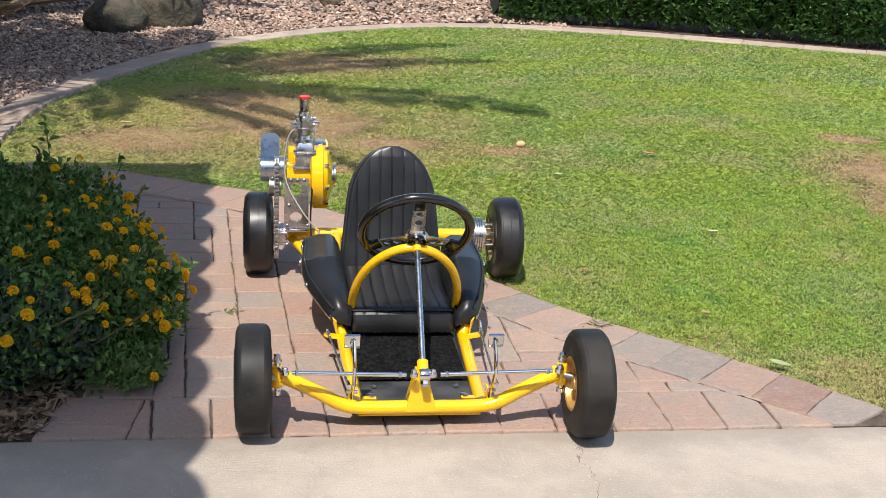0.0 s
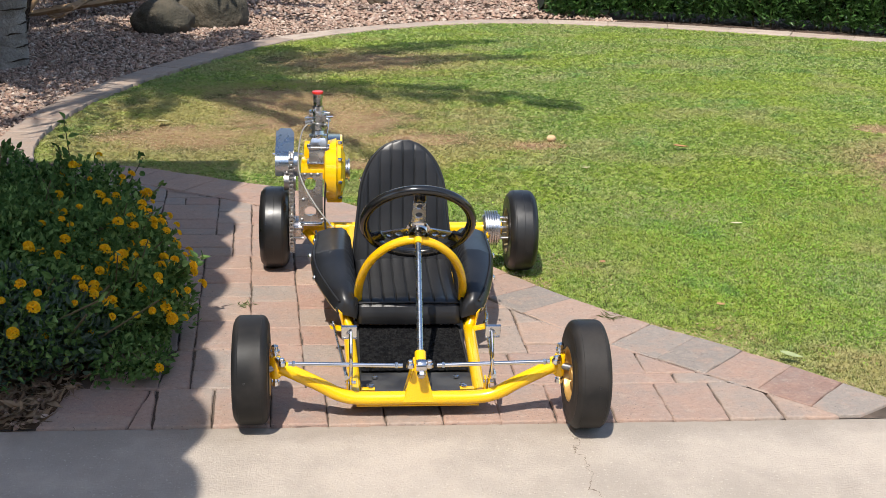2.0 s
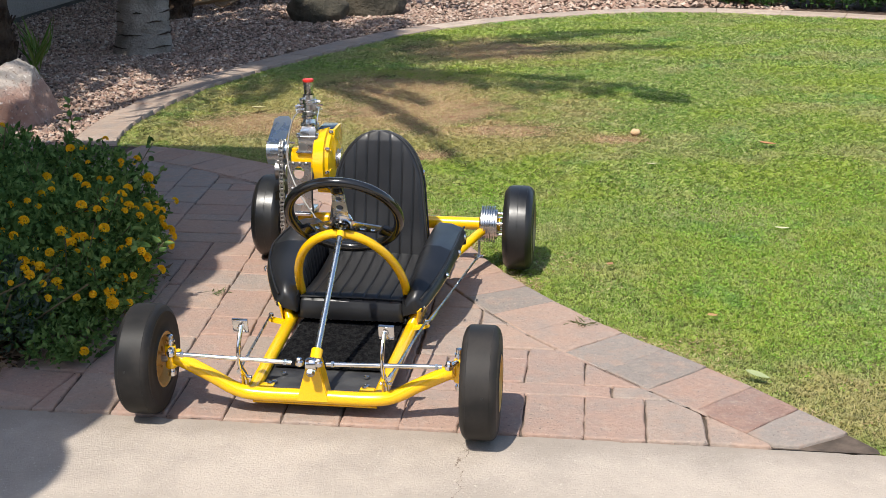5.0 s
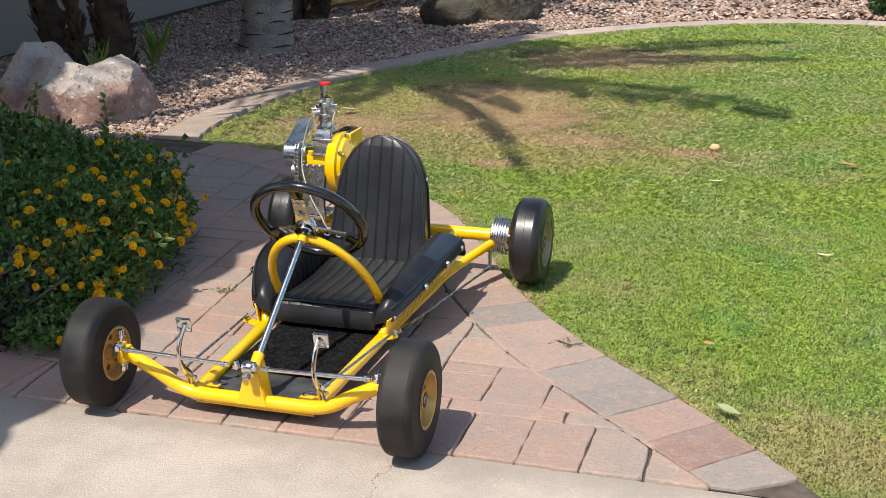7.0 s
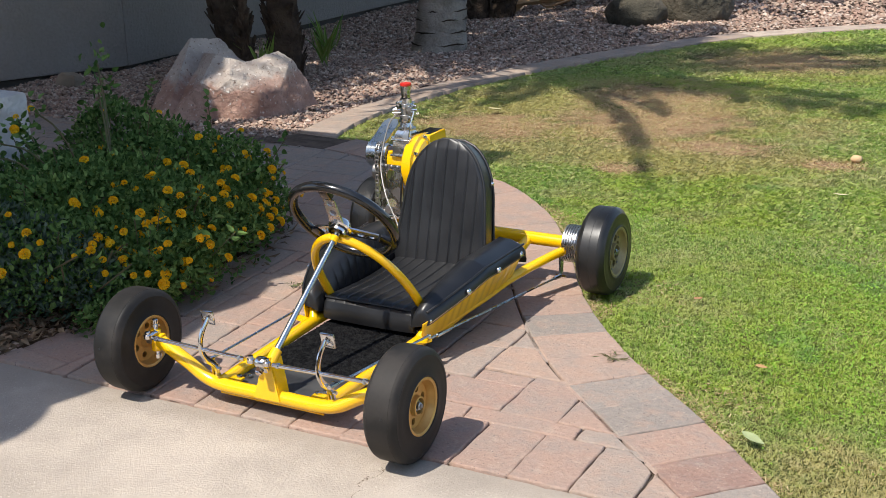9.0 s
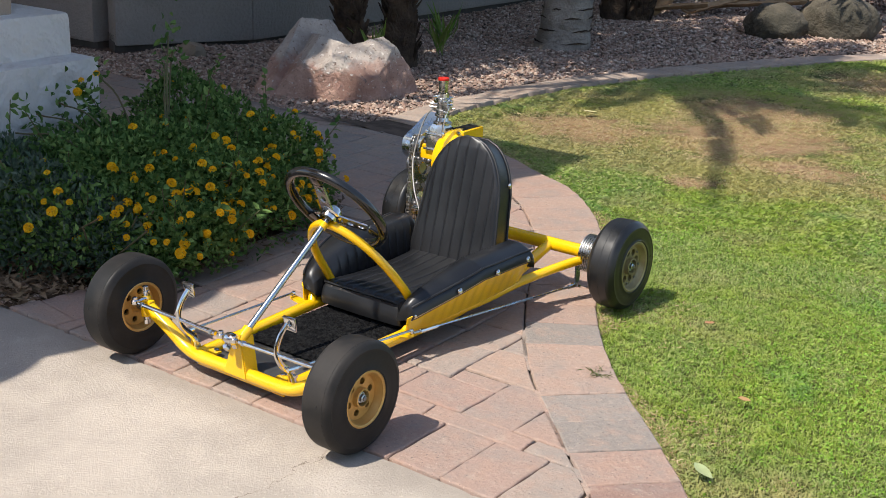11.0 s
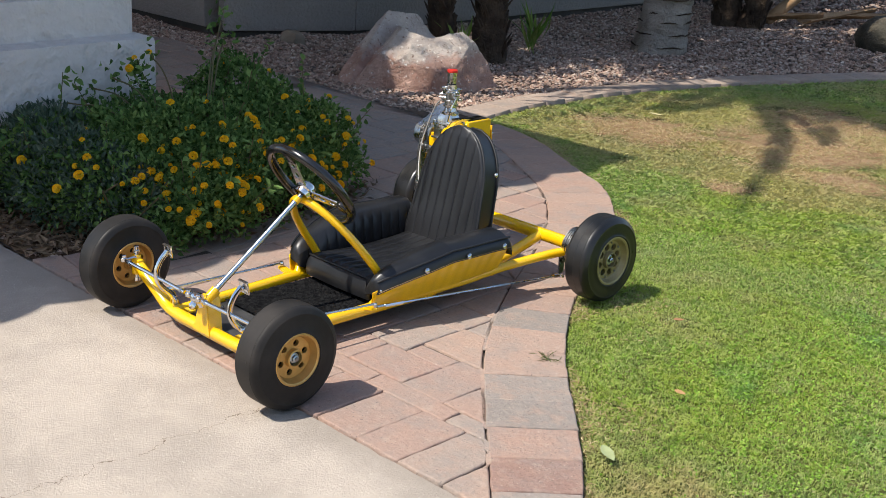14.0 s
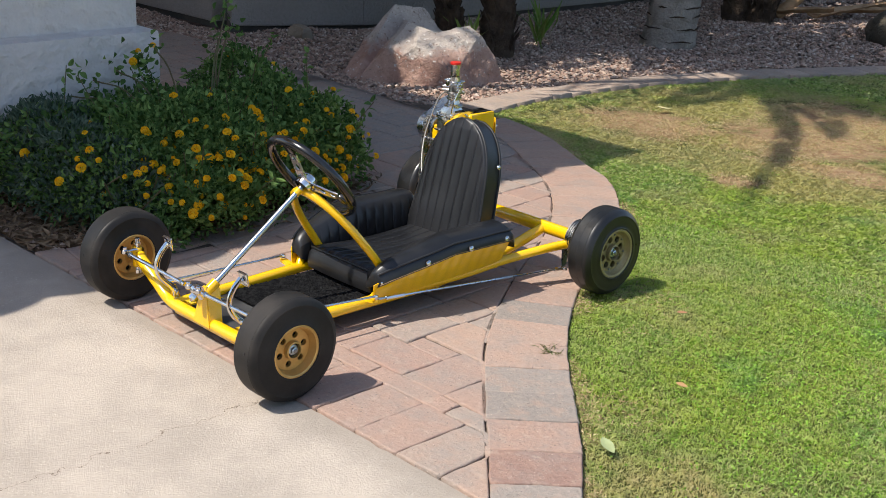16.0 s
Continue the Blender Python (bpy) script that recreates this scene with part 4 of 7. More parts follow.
for s in (-1, 1):
    kp("pan_tab", box((s * 0.118, -0.528, 0.078), (0.034, 0.022, 0.006), 0.002), M_YELLOW)
    kp("tab_bolt", bolt((s * 0.112, -0.525, 0.081), (0, 0, 1), 0.007, 0.006), M_CHROME)
kp("pan_lip", tube([(-0.145, FV - 0.002, 0.049), (0.145, FV - 0.002, 0.049)], 0.0025, 8), M_YELLOW)

# steering
S0, S1 = Vector((0.004, -0.556, 0.150)), Vector((0.012, -0.252, 0.388))
axis = (S1 - S0).normalized()
post = bmesh.new()
add_plate(post, [(-0.036, FV - 0.016, 0.064), (0.036, FV - 0.016, 0.064), (0.014, FV - 0.012, 0.150), (0.010, FV - 0.006, 0.166), (-0.006, FV - 0.006, 0.166), (-0.010, FV - 0.012, 0.150)], (0, 1, 0.05), 0.005)
add_plate(post, [(-0.034, FV - 0.014, 0.07), (-0.034, FV + 0.022, 0.07), (-0.010, FV + 0.030, 0.158), (-0.010, FV - 0.010, 0.158)], (1, 0, 0.3), 0.004)
add_plate(post, [(0.034, FV - 0.014, 0.07), (0.034, FV + 0.022, 0.07), (0.012, FV + 0.030, 0.158), (0.012, FV - 0.010, 0.158)], (1, 0, -0.3), 0.004)
add_tube(post, [S0 - axis * 0.012, S0 + axis * 0.036], 0.0135, 16)
kp("steering_post", post, M_YELLOW, "yellow folded steering post bracket")
kp("steering_shaft", tube([S0 - axis * 0.02, S1 + axis * 0.01], 0.0075, 16), M_STEEL, "bright steel steering shaft")
pitman = kp("pitman_arm", tube(smooth_path([S0 - axis * 0.018, (0.004, -0.583, 0.160), (0.004, -0.592, 0.168)], 4), 0.009, 12), M_CHROME, "chrome pitman arm with ball joints")
part("arm_bolt", bolt((0.004, -0.592, 0.150), (0, -0.8, -0.6), 0.010, 0.014), M_CHROME, pitman)
part("arm_clamp", lathe([(-0.012, 0), (-0.012, 0.013), (-0.006, 0.015), (0.006, 0.015), (0.012, 0.013), (0.012, 0)], (0.004, -0.585, 0.163), (1, 0, 0), 18), M_CHROME, pitman)
hoop = []
for k in range(33):
    a = math.pi * k / 32
    cu, su = math.cos(a), math.sin(a)
    u = -0.140 * math.copysign(abs(cu) ** 1.08, cu)
    f = su ** 0.85
    hoop.append((u + 0.004, -0.085 - 0.163 * f, 0.148 + 0.216 * f))
hoop = [(-0.140, -0.055, 0.085), (-0.137, -0.070, 0.12), *hoop[1:-1], (0.145, -0.070, 0.12), (0.148, -0.055, 0.085)]
kp("steering_hoop", tube(smooth_path(hoop, 2), 0.0115, 16), M_YELLOW, "yellow arched steering support hoop")
kp("shaft_bushing", tube([S0.lerp(S1, 0.90), S0.lerp(S1, 0.94)], 0.0105, 16), M_YELLOW)

wheel_at = S1 - axis * 0.006
ex, ey = Vector((1, 0, 0)), Vector((1, 0, 0)).cross(axis).normalized()
RIM = 0.136
rim_pts = [wheel_at + axis * 0.032 + (ex * math.cos(a) + ey * math.sin(a)) * RIM for a in (2 * math.pi * k / 72 for k in range(72))]
sw = kp("steering_wheel", add_tube(bmesh.new(), rim_pts, 0.0125, 14, closed=True), M_BLACK, "glossy black three-spoke steering wheel")
for a0 in (90, 210, 330):
    a = radians(a0)
    d, n = ex * math.cos(a) + ey * math.sin(a), -ex * math.sin(a) + ey * math.cos(a)
    w0, w1 = 0.020, 0.0145
    bm = bmesh.new()
    r0, r1, rows = 0.018, RIM - 0.004, 12

    def spoke_half(r):
        return w0 + (w1 - w0) * max(0.0, (r - r0) / (r1 - r0)) ** 0.6

    # strip with two round holes: a frame of quads round each hole
    def ring_cell(r_in, r_out, rc, rad):
        c = wheel_at + axis * (0.012 + 0.006 * rc / RIM) + d * rc
        def spot(p, lift):
            return wheel_at + axis * (0.004 + 0.030 * p[0] / RIM + lift) + d * p[0] + n * p[1]
        inner = [(rc + rad * math.cos(t), rad * math.sin(t)) for t in (2 * math.pi * j / 16 for j in range(16))]
        out = []
        for j in range(16):
            t = 2 * math.pi * j / 16
            cx, sy = math.cos(t), math.sin(t)
            k = 1 / max(abs(cx), abs(sy))
            rr = rc + (r_out - rc if cx > 0 else rc - r_in) * cx * k
            out.append((rr, spoke_half(rr) * sy * k))
        for lift in (0.0, 0.004):
            va, vb = [bm.verts.new(spot(p, lift)) for p in inner], [bm.verts.new(spot(p, lift)) for p in out]
            for j in range(16):
                bm.faces.new((va[j], va[(j + 1) % 16], vb[(j + 1) % 16], vb[j]))
        for loop2 in (inner, out):
            va, vb = [bm.verts.new(spot(p, 0.0)) for p in loop2], [bm.verts.new(spot(p, 0.004)) for p in loop2]
            for j in range(16):
                bm.faces.new((va[j], va[(j + 1) % 16], vb[(j + 1) % 16], vb[j]))

    ring_cell(0.016, 0.040, 0.030, 0.004)
    ring_cell(0.040, 0.068, 0.054, 0.0095)
    ring_cell(0.068, 0.094, 0.081, 0.008)
    bmesh.ops.remove_doubles(bm, verts=bm.verts, dist=0.0002)
    part("spoke", bm, M_ALLOY, sw, "polished drilled spoke", 30)
    mid = wheel_at + axis * 0.029 + d * (RIM - 0.022)
    part("spoke_boot", box(mid, (0.030, 0.030, 0.014), 0.004, Matrix([[d[i], n[i], axis[i]] for i in range(3)])), M_BLACK, sw, "black spoke end")
part("hub_cap", lathe([(-0.006, 0.024), (0.010, 0.027), (0.020, 0.026), (0.029, 0.021), (0.034, 0.012), (0.036, 0)], wheel_at, axis, 28), M_CHROME, sw, "domed chrome hub cap")
part("hub_ring", lathe([(0.006, 0.026), (0.010, 0.031), (0.014, 0.030), (0.014, 0.020)], wheel_at, axis, 28), M_CHROME, sw)

# pedals, rods, tabs
for s in (-1, 1):
    u = s * 0.163 + 0.004
    pad = (u + s * 0.004, -0.560, 0.236)
    ped = kp("brake_pedal" if s > 0 else "throttle_pedal", tube(smooth_path([(u, -0.545, 0.085), (u, -0.552, 0.112), (u, -0.588, 0.148), (u, -0.600, 0.182), (u, -0.588, 0.214), (u, -0.566, 0.238)], 6), 0.0062, 10, flat=(0.75, 1.3)), M_CHROME, "curved chrome foot pedal")
    part("pad", box(pad, (0.036, 0.005, 0.034), 0.003, Euler((radians(9), 0, 0)).to_matrix()), M_CHROME, ped, "square mirror-bright pedal pad")
    part("pad_lip", box((pad[0], pad[1] - 0.004, pad[2] + 0.0165), (0.036, 0.008, 0.0025), 0.0015, Euler((radians(20), 0, 0)).to_matrix()), M_CHROME, ped)
    part("pad_nut", bolt((pad[0], pad[1] - 0.004, pad[2]), (0, -1, -0.3), 0.006, 0.006), M_CHROME, ped)
    kp("pedal_bracket", add_plate(bmesh.new(), [(u - 0.008, FV + 0.004, 0.066), (u - 0.008, FV + 0.03, 0.07), (u - 0.008, FV + 0.012, 0.118), (u - 0.008, FV - 0.004, 0.115)], (1, 0, 0), 0.004), M_YELLOW)
    kp("pedal_pivot", tube([(u - 0.014, FV + 0.004, 0.106), (u + 0.012, FV + 0.004, 0.106)], 0.0045, 10), M_CHROME)
    tab = kp("bell_crank_tab", add_plate(bmesh.new(), [(s * 0.150, -0.170, 0.084), (s * 0.150, -0.146, 0.084), (s * 0.200, -0.149, 0.094), (s * 0.208, -0.152, 0.0955), (s * 0.212, -0.160, 0.096), (s * 0.208, -0.168, 0.0955), (s * 0.200, -0.171, 0.094)], (0, 0.1, 1), 0.006), M_YELLOW)
    part("tab_bolt", bolt((s * 0.203, -0.160, 0.100), (0, 0, 1), 0.0065, 0.012), M_CHROME, tab)
    rod = kp("pedal_rod", tube([(u + s * 0.010, -0.575, 0.130), (s * 0.203, -0.160, 0.108)], 0.0032, 8), M_STEEL)
    part("clevis", tube([(u + s * 0.010, -0.575, 0.130), (u + s * 0.012, -0.545, 0.128)], 0.0055, 8), M_CHROME, rod)
back_rod = kp("brake_rod", tube([(0.205, -0.155, 0.100), (0.270, REAR - 0.045, 0.060)], 0.0034, 8), M_STEEL, "thin plated brake rod")
part("turnbuckle", tube([(0.208, -0.13, 0.098), (0.215, -0.07, 0.096)], 0.0058, 8), M_CHROME, back_rod)
part("clevis", tube([(0.266, REAR - 0.08, 0.062), (0.270, REAR - 0.045, 0.060)], 0.006, 8), M_CHROME, back_rod)
part("clevis_pin", tube([(0.256, REAR - 0.045, 0.060), (0.284, REAR - 0.045, 0.060)], 0.004, 8), M_CHROME, back_rod)

# ---- seat ----
RIDE[0] = 0.011
def pleated_pad(u_half, stations, thick, pleats, pleat_depth=0.0029, nu=250):
    """A pad over stations (v, w, normal, half width): a domed face with stitched pleats along it and rounded sides."""
    bm = bmesh.new()
    rows_front, rows_back = [], []
    for v, w, nrm, half, *plain in stations:
        nrm = Vector(nrm).normalized()
        fr, bk = [], []
        for i in range(nu + 1):
            x = -1 + 2 * i / nu
            cell = (x * half / u_half * pleats) % 1.0
            groove = math.exp(-(min(cell, 1 - cell) / 0.065) ** 2)
            edge = max(0.0, (abs(x) - 0.90) / 0.10)
            lift = thick * (math.sqrt(max(0.0, 1 - edge * edge)) * 0.5 + 0.5) + 0.006 * (1 - x * x)
            if abs(x) < 0.90 and not plain:
                lift += (0.0011 * math.sin(math.pi * cell) - pleat_depth * groove) * min(1.0, (half / 0.10) ** 1.5)
            p = Vector((x * half, v, w))
            fr.append(bm.verts.new(p + nrm * lift))
            bk.append(bm.verts.new(p))
        rows_front.append(fr)
        rows_back.append(bk)
    for a, b, flip in ((rows_front, None, 0), (rows_back, None, 1)):
        for j in range(len(a) - 1):
            for i in range(nu):
                q = (a[j][i], a[j][i + 1], a[j + 1][i + 1], a[j + 1][i])
                bm.faces.new(q[::-1] if flip else q)
    for j in range(len(stations) - 1):
        for i in (0, nu):
            bm.faces.new((rows_front[j][i], rows_front[j + 1][i], rows_back[j + 1][i], rows_back[j][i]))
    for j in (0, -1):
        for i in range(nu):
            bm.faces.new((rows_front[j][i], rows_front[j][i + 1], rows_back[j][i + 1], rows_back[j][i]))
    return bm


# cushion: rolls over the front edge
cush = []
for k in range(5):
    cush.append((-0.105 - 0.004 * math.sin(k), 0.082 + 0.010 * k, (0, -1, 0.1 + 0.10 * k), 0.138, True))
for k in range(1, 6):
    a = math.pi / 2 * k / 5
    cush.append((-0.103 + 0.010 * math.sin(a), 0.122, (0, -math.cos(a), math.sin(a)), 0.139, *((True,) if k < 3 else ())))
for k in range(1, 16):
    t = k / 15
    cush.append((-0.093 + 0.365 * t, 0.122 - 0.012 * math.sin(math.pi * t * 0.9), (0, -0.02 - 0.10 * t, 1), 0.140))
kp("seat_cushion", pleated_pad(0.14, cush, 0.020, 4.1), M_VINYL, "black pleated vinyl seat cushion")
for w, off in ((0.1425, -0.1165), (0.098, -0.127)):
    kp("cushion_piping", tube(smooth_path([(-0.136, off + 0.006, w - 0.004), (-0.07, off, w), (0.07, off, w), (0.136, off + 0.006, w - 0.004)], 5), 0.0032, 8), M_PIPING)

# backrest: an arched shell
B0, B1 = Vector((0, 0.275, 0.105)), Vector((0, 0.366, 0.474))
updir = (B1 - B0).normalized()
facing = Vector((0, -updir.z, updir.y))
height = (B1 - B0).length


def back_half(t):
    if t < 0.5:
        return 0.151 - 0.021 * t / 0.5
    k = (t - 0.5) / 0.5
    return (0.130 - 0.012 * k) * math.sqrt(max(0.0, 1 - (k * 0.99) ** 2.5))


stations = []
for k in range(71):
    t = 1 - (1 - k / 70) ** 1.6
    p = B0 + updir * height * t
    round_top = max(0.0, (t - 0.93) / 0.07)
    stations.append((p.y + 0.004 * round_top, p.z, facing, max(back_half(t), 0.012)))
kp("backrest_face", pleated_pad(0.14, stations, 0.020, 4.1), M_VINYL, "black pleated vinyl backrest")
outline = [B0 + updir * height * s[0] + Vector((s[1], 0, 0)) for s in ([(k / 30, -back_half(k / 30)) for k in range(31)] + [(k / 30, back_half(k / 30)) for k in range(30, -1, -1)])]
kp("backrest_piping", tube([p + facing * 0.013 for p in outline], 0.0042, 10), M_PIPING)
bm = bmesh.new()
shell_in, shell_out = [], []
for p in outline:
    c = Vector((p.x * 1.03, p.y, p.z))
    shell_in.append(bm.verts.new(c + facing * 0.012))
    shell_out.append(bm.verts.new(c * 1.0 - facing * 0.050 + Vector((-p.x * 0.05, 0, -0.002))))
for i in range(len(outline) - 1):
    bm.faces.new((shell_in[i], shell_in[i + 1], shell_out[i + 1], shell_out[i]))
bm.faces.new(shell_out)
kp("backrest_shell", bm, M_VINYL, "black vinyl backrest cover", smooth=60)
kp("backrest_seam", tube([Vector((p.x * 0.995, p.y, p.z)) - facing * 0.046 for p in outline], 0.0035, 8), M_PIPING)
for s in (-1, 1):
    for t in (0.10, 0.70):
        p = B0 + updir * height * t + Vector((s * back_half(t) * 1.03, 0, 0)) - facing * 0.034
        kp("cover_stud", lathe([(0, 0.0075), (0.003, 0.0068), (0.005, 0.004), (0.0055, 0)], p, (s, 0.2, 0.1), 14), M_CHROME)

# side bolsters and panels
def bolster_out(s, t):
    """How far out the bolster's outer edge stands, from its front (0) to its back (1)."""
    full, swollen = (0.010, 0.022) if s < 0 else (0.003, 0.011)
    return 0.186 + 0.066 * t ** 0.5 + full * min(1.0, t * 3) + swollen * math.sin(math.pi * min(1.0, t * 1.15)) ** 1.3


for s in (-1, 1):
    bm = bmesh.new()
    n_st, rings = 130, []
    for k in range(n_st + 1):
        t = k / n_st
        v = -0.142 + 0.462 * t
        out_u = bolster_out(s, t)
        in_u = 0.142 + 0.012 * t
        top = 0.164 + 0.062 * min(1.0, t * 2.0) ** 0.7
        low_out = 0.118 + 0.062 * min(1.0, t * 2.0) ** 0.7
        end = min(1.0, t / 0.10, (1 - t) / 0.05)
        swell = 0.62 + 0.38 * math.sqrt(max(0.0, 1 - (1 - end) ** 2))
        pleat = 0.0060 * abs(math.sin(t * math.pi * 13)) ** 0.6
        mid_u = (in_u + out_u) / 2
        pts = [(in_u - 0.004, 0.100), (in_u - 0.002 - pleat, 0.125), (in_u - pleat, 0.155), (in_u + 0.004 - pleat * 0.6, top - 0.030), (in_u + 0.013, top - 0.008), (in_u + 0.026, top + 0.001), (mid_u + 0.010, top - 0.001), (out_u - 0.012, top - 0.012), (out_u - 0.0005, low_out + 0.022), (out_u + 0.002, low_out), (out_u - 0.004, low_out - 0.002), (mid_u, low_out - 0.006)]
        base = 0.118
        rings.append([bm.verts.new((s * (mid_u + (u - mid_u) * (0.75 + 0.25 * swell)), v, base + (w - base) * swell)) for u, w in pts])
    m = len(rings[0])
    for a, b in zip(rings, rings[1:]):
        for i in range(m):
            bm.faces.new((a[i], a[(i + 1) % m], b[(i + 1) % m], b[i]))
    bm.faces.new(rings[0])
    bm.faces.new(rings[-1][::-1])
    pod = kp("side_bolster", bm, M_VINYL, "padded black vinyl side bolster", smooth=50)
    seam, lip = [], []
    for k in range(1, n_st, 3):
        t = k / n_st
        out_u, top, low_out = bolster_out(s, t), 0.164 + 0.062 * min(1.0, t * 2.0) ** 0.7, 0.118 + 0.062 * min(1.0, t * 2.0) ** 0.7
        seam.append((s * (out_u - 0.006), -0.142 + 0.462 * t, (top - 0.012 + low_out + 0.022) / 2 + 0.004))
        lip.append((s * (out_u + 0.0015), -0.142 + 0.462 * t, low_out + 0.003))
    part("piping", tube(seam, 0.003, 8), M_PIPING, pod)
    part("stitching", tube(lip, 0.0008, 6), M_STITCH, pod, "tan edge stitching")
    for u, v, w in ((0.1885, -0.128, 0.131), (0.2245, -0.006, 0.174), (0.2405, 0.140, 0.190), (0.247, 0.285, 0.190)):
        t = (v + 0.142) / 0.462
        part("stud", lathe([(0, 0.0085), (0.003, 0.0078), (0.005, 0.005), (0.006, 0)], (s * (u + 0.002 + bolster_out(s, t) - 0.186 - 0.066 * t ** 0.5), v, w), (s, 0, 0.25), 16), M_CHROME, pod, "chrome dome stud")
    # yellow side panel below the bolster
    bm = bmesh.new()
    rows = []
    for k in range(97):
        t = k / 96
        v = -0.150 + 0.462 * t
        out_u, low_out = 0.186 + 0.066 * t ** 0.5, 0.118 + 0.062 * min(1.0, t * 2.0) ** 0.7
        bot_u, bot_w = 0.176 + 0.020 * t, 0.074 + 0.006 * t
        rows.append([bm.verts.new((s * (bot_u + (out_u - 0.006 - bot_u) * f + 0.0022 * math.sin(math.pi * f) * math.sin(t * 75) * min(0.5, t * 1.5)), v, bot_w + (low_out + 0.006 - bot_w) * f)) for f in (0, 0.25, 0.5, 0.75, 1)])
    for a, b in zip(rows, rows[1:]):
        for i in range(4):
            bm.faces.new((a[i], a[i + 1], b[i + 1], b[i]))
    bmesh.ops.recalc_face_normals(bm, faces=bm.faces)
    bmesh.ops.solidify(bm, geom=bm.faces[:], thickness=0.003)
    kp("side_panel", bm, M_YELLOW, "yellow sheet-metal side panel")
kp("seat_pan", box((0, 0.09, 0.082), (0.29, 0.40, 0.010), 0.003), M_MAT)

# ---- engine ----
EU, EV = -0.239, 0.540
eng = new("engine")
eng.parent = kart
eng.location = (-0.013, 0.008, -0.018)
tagged(eng, "polished two-stroke kart engine with yellow fan housing")


def ep(name, bm, material, label="", smooth=40):
    return part(name, bm, material, eng, label, smooth)


# mount plate sloping back up to the block, with two cut-outs
pv0, pz0, pv1, pz1 = 0.480, 0.196, 0.482, 0.352


def plate_point(u, f, lift=0.0):
    return Vector((u, pv0 + (pv1 - pv0) * f - lift * 0.98, pz0 + (pz1 - pz0) * f + lift * 0.2))


def plate_cell(bm, f0, f1, cu, fc, ru, rf, u0, u1):
    nn = 24
    inner = [(cu + ru * math.cos(t), fc + rf * math.sin(t)) for t in (2 * math.pi * j / nn for j in range(nn))]
    outer = []
    for j in range(nn):
        t = 2 * math.pi * j / nn
        k = 1 / max(abs(math.cos(t)), abs(math.sin(t)))
        x, y = math.cos(t) * k, math.sin(t) * k
        outer.append((cu + (u1 - cu if x > 0 else cu - u0) * x, fc + (f1 - fc if y > 0 else fc - f0) * y))
    for lift in (0.0, 0.006):
        a, b = [bm.verts.new(plate_point(*p, lift)) for p in inner], [bm.verts.new(plate_point(*p, lift)) for p in outer]
        for j in range(nn):
            bm.faces.new((a[j], a[(j + 1) % nn], b[(j + 1) % nn], b[j]))
    for lp in (inner, outer):
        a, b = [bm.verts.new(plate_point(*p, 0.0)) for p in lp], [bm.verts.new(plate_point(*p, 0.006)) for p in lp]
        for j in range(nn):
            bm.faces.new((a[j], a[(j + 1) % nn], b[(j + 1) % nn], b[j]))


bm = bmesh.new()
plate_cell(bm, 0.50, 1.0, EU - 0.024, 0.78, 0.017, 0.125, EU - 0.060, EU + 0.014)
plate_cell(bm, 0.0, 0.50, EU - 0.024, 0.22, 0.018, 0.095, EU - 0.060, EU + 0.014)
bmesh.ops.remove_doubles(bm, verts=bm.verts, dist=0.0003)
ep("mount_plate", bm, M_ALLOY, "polished aluminium engine mount plate", 30)
ep("mount_foot", box((EU - 0.022, 0.515, 0.190), (0.070, 0.100, 0.008), 0.002), M_ALLOY)
ep("mount_clamp", box((EU - 0.022, REAR + 0.004, 0.172), (0.060, 0.036, 0.036), 0.004), M_DULL)
for f, u in ((0.96, -0.055), (0.96, -0.040), (0.96, -0.020), (0.96, 0.0), (0.45, -0.045), (0.04, -0.05), (0.04, 0.012)):
    ep("mount_bolt", bolt(plate_point(EU + u, f, 0.006), (0, -1, 0.2), 0.0058, 0.005), M_DULL)
# crankcase and cylinder
bm = box((EU - 0.004, 0.548, 0.352), (0.100, 0.095, 0.052), 0.008)
add_box(bm, (EU + 0.014, 0.568, 0.380), (0.066, 0.056, 0.040), 0.008)
for u in (-0.042, 0.036):
    add_lathe(bm, [(0, 0.009), (0.014, 0.009), (0.016, 0.006), (0.016, 0)], (EU + u, 0.510, 0.372), (0, 0, 1), 12)
ep("crankcase", bm, M_YELLOW, "yellow painted crankcase", 30)
bm = box((EU + 0.002, 0.520, 0.400), (0.058, 0.050, 0.046), 0.003)
add_box(bm, (EU + 0.002, 0.520, 0.379), (0.072, 0.060, 0.005), 0.0015)
add_box(bm, (EU + 0.002, 0.522, 0.425), (0.066, 0.058, 0.006), 0.002)
ep("reed_block", bm, M_ALLOY, "polished reed block")
bm = bmesh.new()
add_lathe(bm, [(0.0, 0.0), (0.0, 0.040), (0.006, 0.040), (0.026, 0.027), (0.026, 0.0)], (EU + 0.002, 0.532, 0.428), (0, 0, 1), 4)
bmesh.ops.rotate(bm, cent=(EU + 0.002, 0.532, 0.428), matrix=Euler((0, 0, radians(45))).to_matrix(), verts=bm.verts)
ep("intake_adapter", bm, M_ALLOY, "tapered polished intake adapter", 25)
for u in (-0.028, 0.032):
    ep("adapter_nut", bolt((EU + u, 0.500, 0.428), (0, 0, 1), 0.005, 0.009), M_CHROME)
bm = bmesh.new()
for k in range(7):
    add_box(bm, (EU - 0.004, 0.628 + k * 0.012, 0.362), (0.084, 0.004, 0.080), 0.0015, segments=1)
add_box(bm, (EU - 0.004, 0.66, 0.362), (0.056, 0.09, 0.056), 0.01)
ep("cylinder", bm, M_YELLOW, "finned yellow cylinder")
